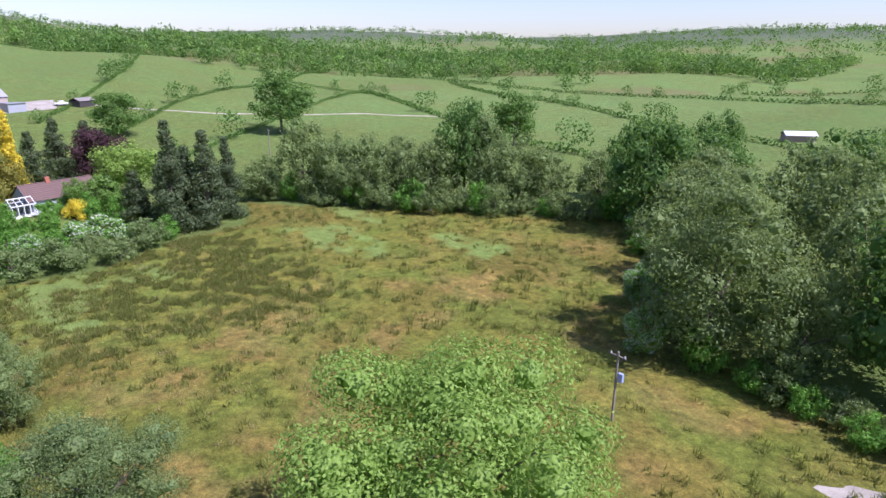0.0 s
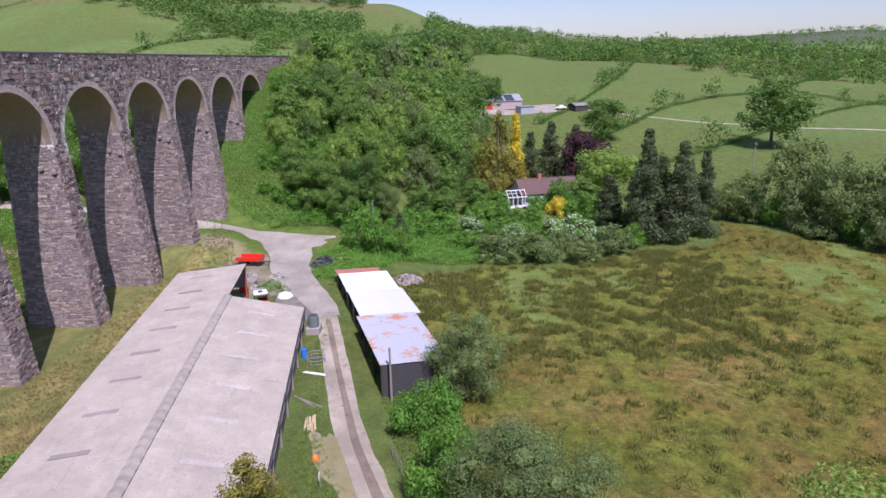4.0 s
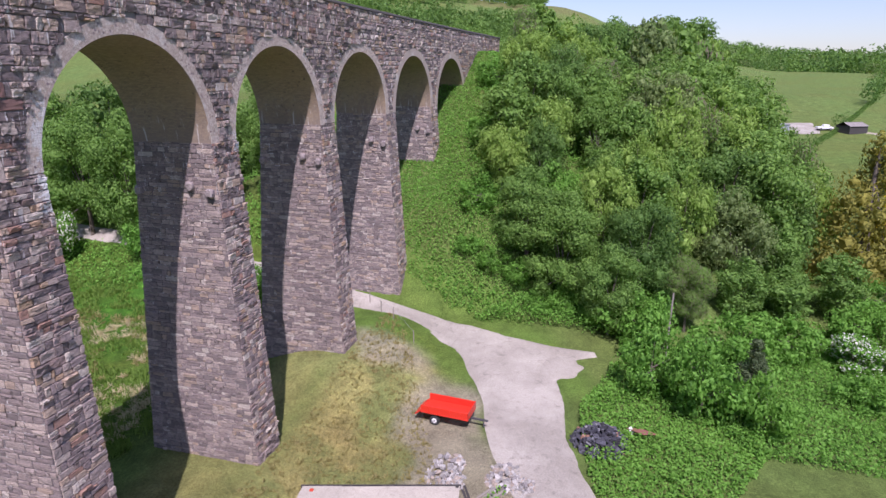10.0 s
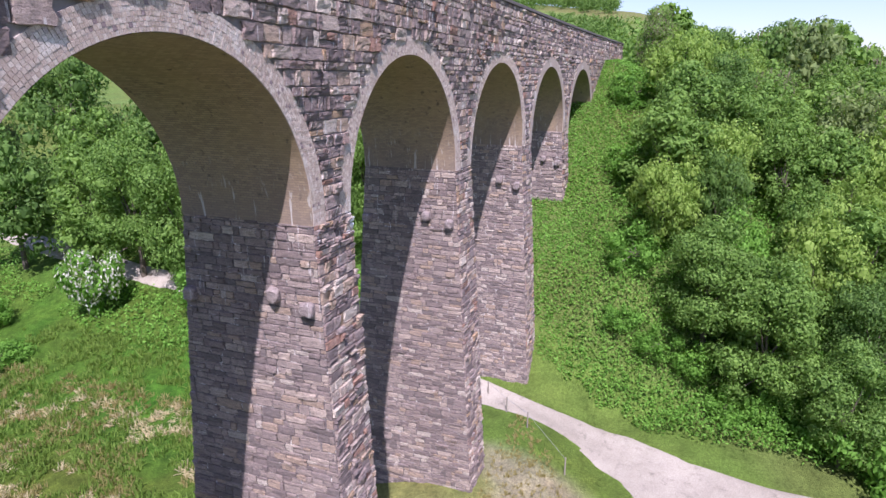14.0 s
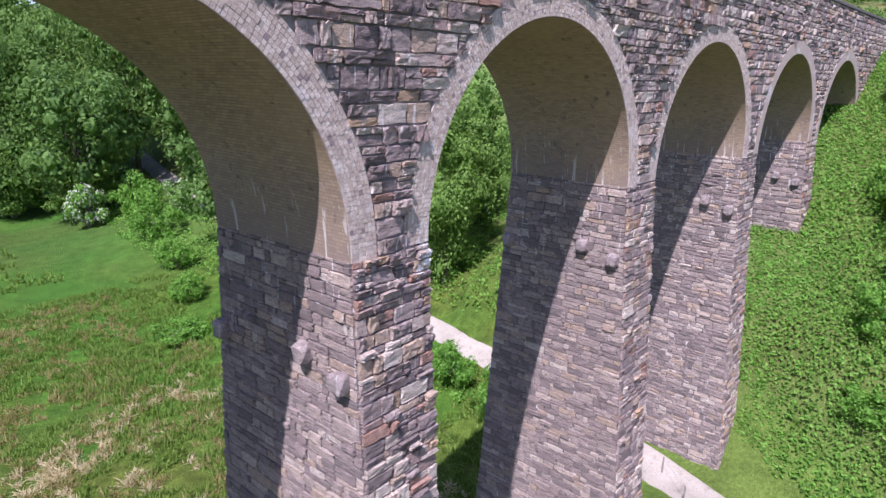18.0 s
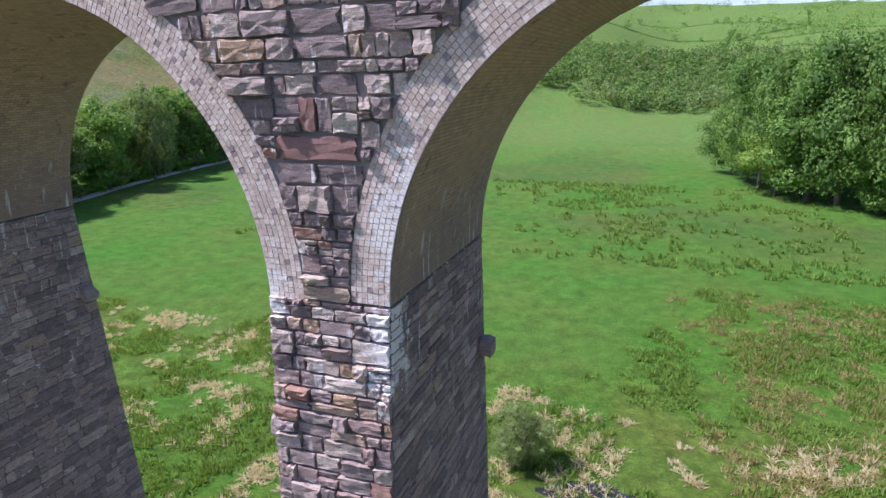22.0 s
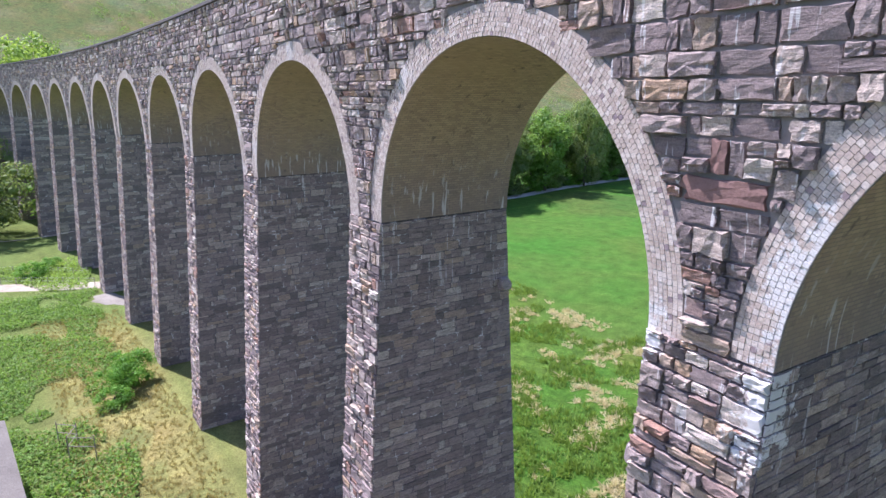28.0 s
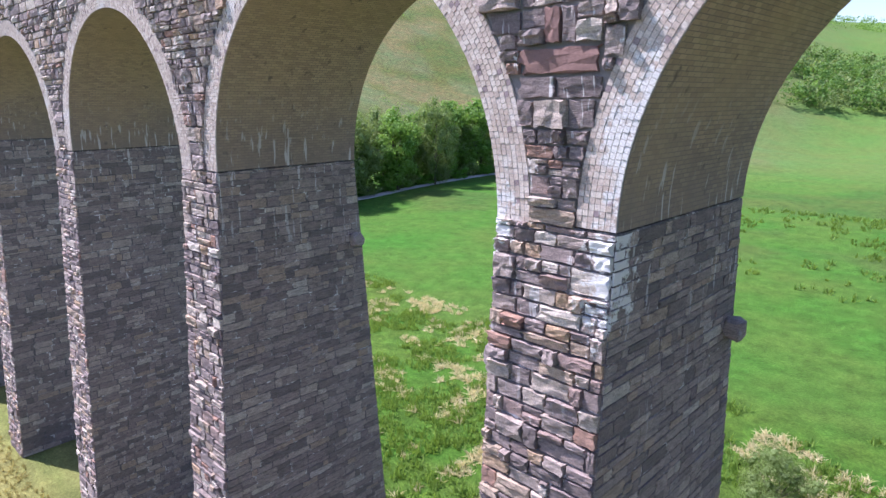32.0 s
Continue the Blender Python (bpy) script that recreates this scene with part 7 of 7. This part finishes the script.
def timber(x, y, turn, n, long, label, seed, mat_=None, rise=0.0):
    r = random.Random(seed)
    e = empty("timber_stack", Matrix.Translation((x, y, ground(x, y))) @ Matrix.Rotation(turn, 4, "Z"), label, "timber")
    for i in range(n):
        yy, zz = (i % 5) * 0.19 - 0.4, (i // 5) * 0.1
        L = long * r.uniform(0.7, 1.05)
        ob = part("plank", box(bmesh.new(), -L / 2, L / 2, yy, yy + 0.15, zz, zz + 0.06), mat_ or OLDWOOD, e)
        ob.matrix_local = Matrix.Rotation(r.uniform(-0.08, 0.08), 4, "Z") @ Matrix.Rotation(-rise, 4, "Y")
    return e


PALEWOOD = plain("pale_sawn_timber", (0.55, 0.44, 0.28), 0.85, 0, 0.4, 7, 0.3)
timber(-21.5, -29.8, 0.2, 8, 2.4, "loose pale sawn planks lying in the grass", 1, PALEWOOD)
timber(-18.2, -28.6, 0.9, 2, 3.4, "grey fence rails lying in the grass", 2)
timber(11.4, -17.6, 1.1, 9, 2.0, "broken grey pallets and boards in the yard", 3)
timber(13.2, -16.6, -0.5, 6, 2.2, "stack of weathered boards by the barn", 4)
timber(12.4, -15.0, 0.4, 2, 2.6, "dark tarred beams on the ground", 5, DARKWOOD)
timber(8.6, -18.4, 0.3, 4, 1.6, "short timber offcuts in the weeds", 6)
timber(-13.0, -28.2, 1.35, 2, 2.6, "white painted boards lying in the grass", 7, WHITE)
for i, (x, y) in enumerate(((11.0, -15.6), (14.4, -18.4), (13.6, -14.0), (9.6, -16.4))):
    heap_of("rubble_heap", x, y, 0.9, 0.7, 0.3, 60, 0.13, RUBBLE, "small heap of stones in the barn yard", 20 + i)
ob = part("feed_bin", box(bmesh.new(), -0.5, 0.5, -0.4, 0.4, 0, 0.8, 0.05), REDSTEEL, None)
ob.matrix_world = Matrix.Translation((9.6, -14.4, ground(9.6, -14.4)))
tagged(ob, "faded orange metal bin by the barn end", "bin")
for x, y in ((-33.2, -33.9), (-29.6, -32.2)):
    e = empty("marker_post", Matrix.Translation((x, y, ground(x, y))), "short post with a white panel at the lane side", "post")
    part("post", tube(bmesh.new(), (0, 0, -0.2), (0, 0, 1.0), 0.04, 0.04, 8), OLDWOOD, e)
    part("panel", box(bmesh.new(), -0.2, 0.2, -0.02, 0.02, 0.7, 1.2, 0.01), WHITE, e)
lump("orange_cone", -26.4, -31.2, 0.28, 0.28, 0.5, plain("orange_plastic", (0.8, 0.22, 0.04), 0.5), "small orange plastic tub on bare earth", "tub", 9, 2, 0.1)
x, y = gr.uniform(5, 15, 2600), gr.uniform(-21, -14, 2600)
m = inside(x, y, [(5, -17.6), (10, -15.2), (14, -17.0), (9.5, -20.6)]) & (vnoise(x, y, 1.5, 2.0) > 0.42)
leaf_cover("yard_weeds", x[m], y[m], gr.random(int(m.sum())) * 0.7, 0.2, "bramble", "weeds among the scrap in the yard", 8)


# ---- fences ----
def fence(pts, gap, h, label, rails=0, wires=2, name="fence", r=0.05):
    (x, y) = pts[0]
    e = empty(name, Matrix.Translation((x, y, ground(x, y))), label, "fence")
    inv = e.matrix_world.inverted()
    tops = []
    for (x0, y0), (x1, y1) in zip(pts, pts[1:]):
        n = max(1, round(math.hypot(x1 - x0, y1 - y0) / gap))
        for i in range(n + (1 if (x1, y1) == tuple(pts[-1]) else 0)):
            px, py = x0 + (x1 - x0) * i / n, y0 + (y1 - y0) * i / n
            b = inv @ Vector((px, py, ground(px, py)))
            part("post", tube(bmesh.new(), b - Vector((0, 0, 0.3)), b + Vector((0.02, 0.01, h)), r, r * 0.9, 7), OLDWOOD, e)
            tops.append(b)
    for k in range(wires):
        bm = bmesh.new()
        for a, b in zip(tops, tops[1:]):
            d = Vector((0, 0, h * (0.9 - 0.35 * k)))
            tube(bm, a + d, b + d, 0.03 if rails else 0.012, 0.03 if rails else 0.012, 5)
        part("rail" if rails else "wire", bm, OLDWOOD if rails else TIN, e)
    return e


fence([(-47, -46.5), (-36, -41.2), (-25, -36.8)], 2.6, 1.1, "wire and post fence along the lane", 0, 3)
fence([(-91.5, -19.2), (-88.5, -14.0), (-84, -7.0)], 1.9, 1.1, "low post and wire fence beside the pale lane", 0, 2)
fence([(-99, -22), (-95.5, -14.5), (-90, -7.5)], 2.2, 1.0, "post and wire fence on the bank", 0, 2)
fence([(29.6, -6.6), (33.5, -3.4), (37.5, 0.5)], 3.4, 1.2, "leaning fence posts above the lane", 0, 1)
fence([(-42.5, -11.6), (-41.5, -10.4), (-40.0, -11.0), (-39.0, -9.4)], 1.3, 1.9, "old timber tree guard in the weeds", 1, 2, "tree_guard", 0.04)

# cable across the west end
e = empty("overhead_cable", Matrix.Translation((-100, -33, 14)), "thin overhead cable sagging towards the viaduct", "cable")
bm = bmesh.new()
prev = None
for i in range(25):
    t = i / 24
    p = Vector((-100 + 30 * t - (-100), -33 + 30 * t + 33, 8 - 2.5 * math.sin(math.pi * t) + 3.0 * t - 14))
    if prev:
        tube(bm, prev, p, 0.02, 0.02, 5)
    prev = p
part("wire", bm, BLACKMETAL, e)

# ---- cottage ----
TILE = plain("brown_roof_tile", (0.135, 0.085, 0.075), 0.85, 0, 0.5, 5, 0.5)
RENDER_WALL = plain("grey_blue_render", (0.5, 0.54, 0.6), 0.85, 0, 0.25, 3, 0.3)
cz = ground(54, -57)
cottage = empty("cottage", Matrix.Translation((54.5, -58.5, cz - 0.1)) @ Matrix.Rotation(radians(-76), 4, "Z"), "low cottage with pale walls, brown tiled roof and red chimney", "house")
V = [(-4.5, -3.3, 0), (7.5, -3.3, 0), (7.5, 3.3, 0), (-4.5, 3.3, 0), (-4.5, -3.3, 2.5), (7.5, -3.3, 2.5), (7.5, 3.3, 2.5), (-4.5, 3.3, 2.5), (-4.5, 0, 4.6), (7.5, 0, 4.6)]
mesh_object("wall", V, [[0, 1, 5, 4], [1, 2, 6, 9, 5], [2, 3, 7, 6], [3, 0, 4, 8, 7], [4, 5, 9, 8], [6, 7, 8, 9]], RENDER_WALL, cottage)
for sg in (-1, 1):
    rows = 9
    for k in range(rows):
        y0, y1 = 3.7 - 3.7 * k / rows, 3.7 - 3.7 * (k + 1.15) / rows
        z0, z1 = 2.42 + 2.3 * k / rows, 2.42 + 2.3 * (k + 1.15) / rows
        V = [(-4.7, sg * y0, z0 + 0.05), (7.7, sg * y0, z0 + 0.05), (7.7, sg * y1, z1), (-4.7, sg * y1, z1), (-4.7, sg * y0, z0), (7.7, sg * y0, z0)]
        mesh_object("tile_course", V, [[0, 1, 2, 3], [4, 5, 1, 0]], TILE, cottage)
part("ridge", tube(bmesh.new(), (-4.7, 0, 4.72), (7.7, 0, 4.72), 0.12, 0.12, 8), TILE, cottage)
ch = part("chimney", box(bmesh.new(), -0.2, 0.5, -0.35, 0.35, 4.2, 5.6, 0.02), plain("red_brick", (0.4, 0.14, 0.09), 0.9), cottage, "red brick chimney")
part("pot", tube(bmesh.new(), (0.15, 0, 5.6), (0.15, 0, 5.95), 0.13, 0.11, 10), TILE, ch)
GLASS = bpy.data.materials.new("window_glass")
GLASS.use_nodes = True
g = GLASS.node_tree.nodes["Principled BSDF"]
g.inputs["Base Color"].default_value = (0.05, 0.07, 0.08, 1)
g.inputs["Roughness"].default_value = 0.08
for x in (-1.5, 2.0, 5.0):
    for sg in (-1, 1):
        w = part("window", box(bmesh.new(), x - 0.65, x + 0.65, sg * 3.3 - 0.05, sg * 3.3 + 0.05, 0.95, 2.05), WHITE, cottage)
        for q in (-0.32, 0.32):
            part("pane", box(bmesh.new(), x + q - 0.26, x + q + 0.26, sg * 3.3 - 0.07, sg * 3.3 + 0.07, 1.05, 1.95), GLASS, w)
cons = empty("conservatory", Matrix.Translation((50.6, -54.0, cz - 0.2)) @ Matrix.Rotation(radians(-76), 4, "Z"), "white-framed glass conservatory at the cottage gable", "conservatory")
for x in np.linspace(-2.2, 1.4, 5):
    for y in (-1.6, 1.6):
        part("upright", box(bmesh.new(), x - 0.06, x + 0.06, y - 0.06, y + 0.06, 0, 2.3), WHITE, cons)
        part("rafter", tube(bmesh.new(), (x, y, 2.3), (x, 0, 3.3), 0.06, 0.06, 6), WHITE, cons)
for y in (-0.8, 0.0, 0.8):
    part("upright", box(bmesh.new(), -2.26, -2.14, y - 0.06, y + 0.06, 0, 2.3), WHITE, cons)
for y in (-1.6, 1.6):
    part("eaves_beam", box(bmesh.new(), -2.3, 1.5, y - 0.08, y + 0.08, 2.25, 2.4), WHITE, cons)
part("ridge_beam", box(bmesh.new(), -2.3, 1.5, -0.08, 0.08, 3.24, 3.4), WHITE, cons)
part("end_beam", box(bmesh.new(), -2.3, -2.14, -1.6, 1.6, 2.25, 2.4), WHITE, cons)
part("low_wall", box(bmesh.new(), -2.25, 1.5, -1.65, 1.65, -0.3, 0.5), WHITE, cons)
part("roof_pane", box(bmesh.new(), -2.1, 1.4, -1.5, 1.5, 2.28, 2.34), GLASS, cons)
for i, (x, y) in enumerate(((46.5, -50.5), (47.6, -51.2), (45.8, -51.8))):
    lump("garden_chair", x, y, 0.5, 0.4, 0.6, WHITE, "white garden furniture by the cottage", "chair", 30 + i, 2, 0.4)

# ---- farm on the hillside ----
fx, fy = 200.0, -59.5
fz = ground(fx, fy)
patch("ground_farmyard", 203, -70, 10, 22, 0.25, GRAVEL, "pale stony farmyard on the hillside", 0.15, 9)
fb = empty("farm_building", Matrix.Translation((206, -62, ground(206, -62) - 0.3)) @ Matrix.Rotation(radians(-70), 4, "Z"), "stone farm building with dark solar panels on its roof", "farm building")
V = [(-9, -4, 0), (9, -4, 0), (9, 4, 0), (-9, 4, 0), (-9, -4, 3.6), (9, -4, 3.6), (9, 4, 3.6), (-9, 4, 3.6), (-9, 0, 6), (9, 0, 6)]
mesh_object("wall", V, [[0, 1, 5, 4], [1, 2, 6, 9, 5], [2, 3, 7, 6], [3, 0, 4, 8, 7]], plain("farm_stone", (0.4, 0.34, 0.32), 0.9), fb)
mesh_object("roof", [(-9.3, -4.4, 3.45), (9.3, -4.4, 3.45), (9.3, 0, 6.15), (-9.3, 0, 6.15), (9.3, 4.4, 3.45), (-9.3, 4.4, 3.45)], [[0, 1, 2, 3], [3, 2, 4, 5]], plain("slate_roof", (0.3, 0.3, 0.34), 0.7), fb)
for x in (-3.5, 1.5):
    o = mesh_object("solar_panel", [(x, -4.2, 3.66), (x + 4, -4.2, 3.66), (x + 4, -0.6, 5.87), (x, -0.6, 5.87)], [[0, 1, 2, 3]], GLASS, fb)
    o.data.transform(Matrix.Translation((0, -0.06, 0.08)))
part("door", box(bmesh.new(), -7.4, -4.6, -4.1, -3.95, 0, 2.8), REDSTEEL, fb, "red-orange barn door")
fs = empty("farm_shed", Matrix.Translation((196, -72, ground(196, -72) - 0.3)) @ Matrix.Rotation(radians(-70), 4, "Z"), "small grey block shed in the farmyard", "shed")
part("wall", box(bmesh.new(), -3, 3, -2.5, 2.5, 0, 3.2), plain("blue_grey_blocks", (0.36, 0.38, 0.44), 0.9), fs)
part("roof", box(bmesh.new(), -3.3, 3.3, -2.8, 2.8, 3.2, 3.4), TIN, fs)
fs = empty("farm_shed", Matrix.Translation((202, -95, ground(202, -95) - 0.3)) @ Matrix.Rotation(radians(-60), 4, "Z"), "low dark farm shed by the yard gate", "shed")
part("wall", box(bmesh.new(), -3.5, 3.5, -2.5, 2.5, 0, 2.4), DARKWOOD, fs)
mesh_object("roof", [(-3.7, -2.8, 2.3), (3.7, -2.8, 2.3), (3.7, 0, 3.4), (-3.7, 0, 3.4), (3.7, 2.8, 2.3), (-3.7, 2.8, 2.3)], [[0, 1, 2, 3], [3, 2, 4, 5]], SHEET_DARK, fs)
car = empty("pickup", Matrix.Translation((204, -88, ground(204, -88) + 0.1)) @ Matrix.Rotation(radians(-80), 4, "Z"), "white pickup truck parked in the farmyard", "car")
part("body", box(bmesh.new(), -2.4, 2.4, -0.9, 0.9, 0.5, 1.1, 0.08), WHITE, car)
part("cab", box(bmesh.new(), -0.6, 1.2, -0.8, 0.8, 1.1, 1.75, 0.15), WHITE, car)
part("windscreen", box(bmesh.new(), 1.02, 1.24, -0.7, 0.7, 1.2, 1.62), GLASS, car)
for x in (-1.5, 1.5):
    for y in (-0.85, 0.85):
        wheel(car, x, y, 0.36, 0.22, TIN)
ribbon("road_hill_lane", [(205, -95, 2.4), (190, -118, 1.7), (178, -150, 1.6), (150, -190, 1.5), (120, -215, 1.5)], CONCRETE, "narrow pale lane across the pasture", 0.12, 5)
ws = empty("white_shed", Matrix.Translation((6, -256, ground(6, -256) - 0.2)) @ Matrix.Rotation(radians(40), 4, "Z"), "long white-roofed shed among distant trees", "shed")
part("wall", box(bmesh.new(), -4.5, 4.5, -2.5, 2.5, 0, 2.2), plain("brown_block_wall", (0.35, 0.25, 0.22), 0.9), ws)
mesh_object("roof", [(-4.8, -3.0, 2.1), (4.8, -3.0, 2.1), (4.8, 0, 3.3), (-4.8, 0, 3.3), (4.8, 3.0, 2.1), (-4.8, 3.0, 2.1)], [[0, 1, 2, 3], [3, 2, 4, 5]], WHITETIN, ws)

# ---- stream and ditch ----
WATER = bpy.data.materials.new("dark_water")
WATER.use_nodes = True
g = WATER.node_tree.nodes["Principled BSDF"]
g.inputs["Base Color"].default_value = (0.02, 0.022, 0.025, 1)
g.inputs["Roughness"].default_value = 0.06
ribbon("water_stream", [(-104, 40, 3), (-107, 62, 3), (-109, 85, 3.4), (-114, 110, 3.4), (-119, 143, 3.4), (-130, 190, 3)], plain("pale_shingle", (0.5, 0.48, 0.46), 0.9, 0, 0.6, 2, 0.6), "shallow stream with pale shingle along the trees", 0.08, 6, "stream")
patch("water_ditch", 2.6, 23.6, 3.2, 1.3, 0.2, WATER, "dark water standing in a ditch", 0.07, 11)
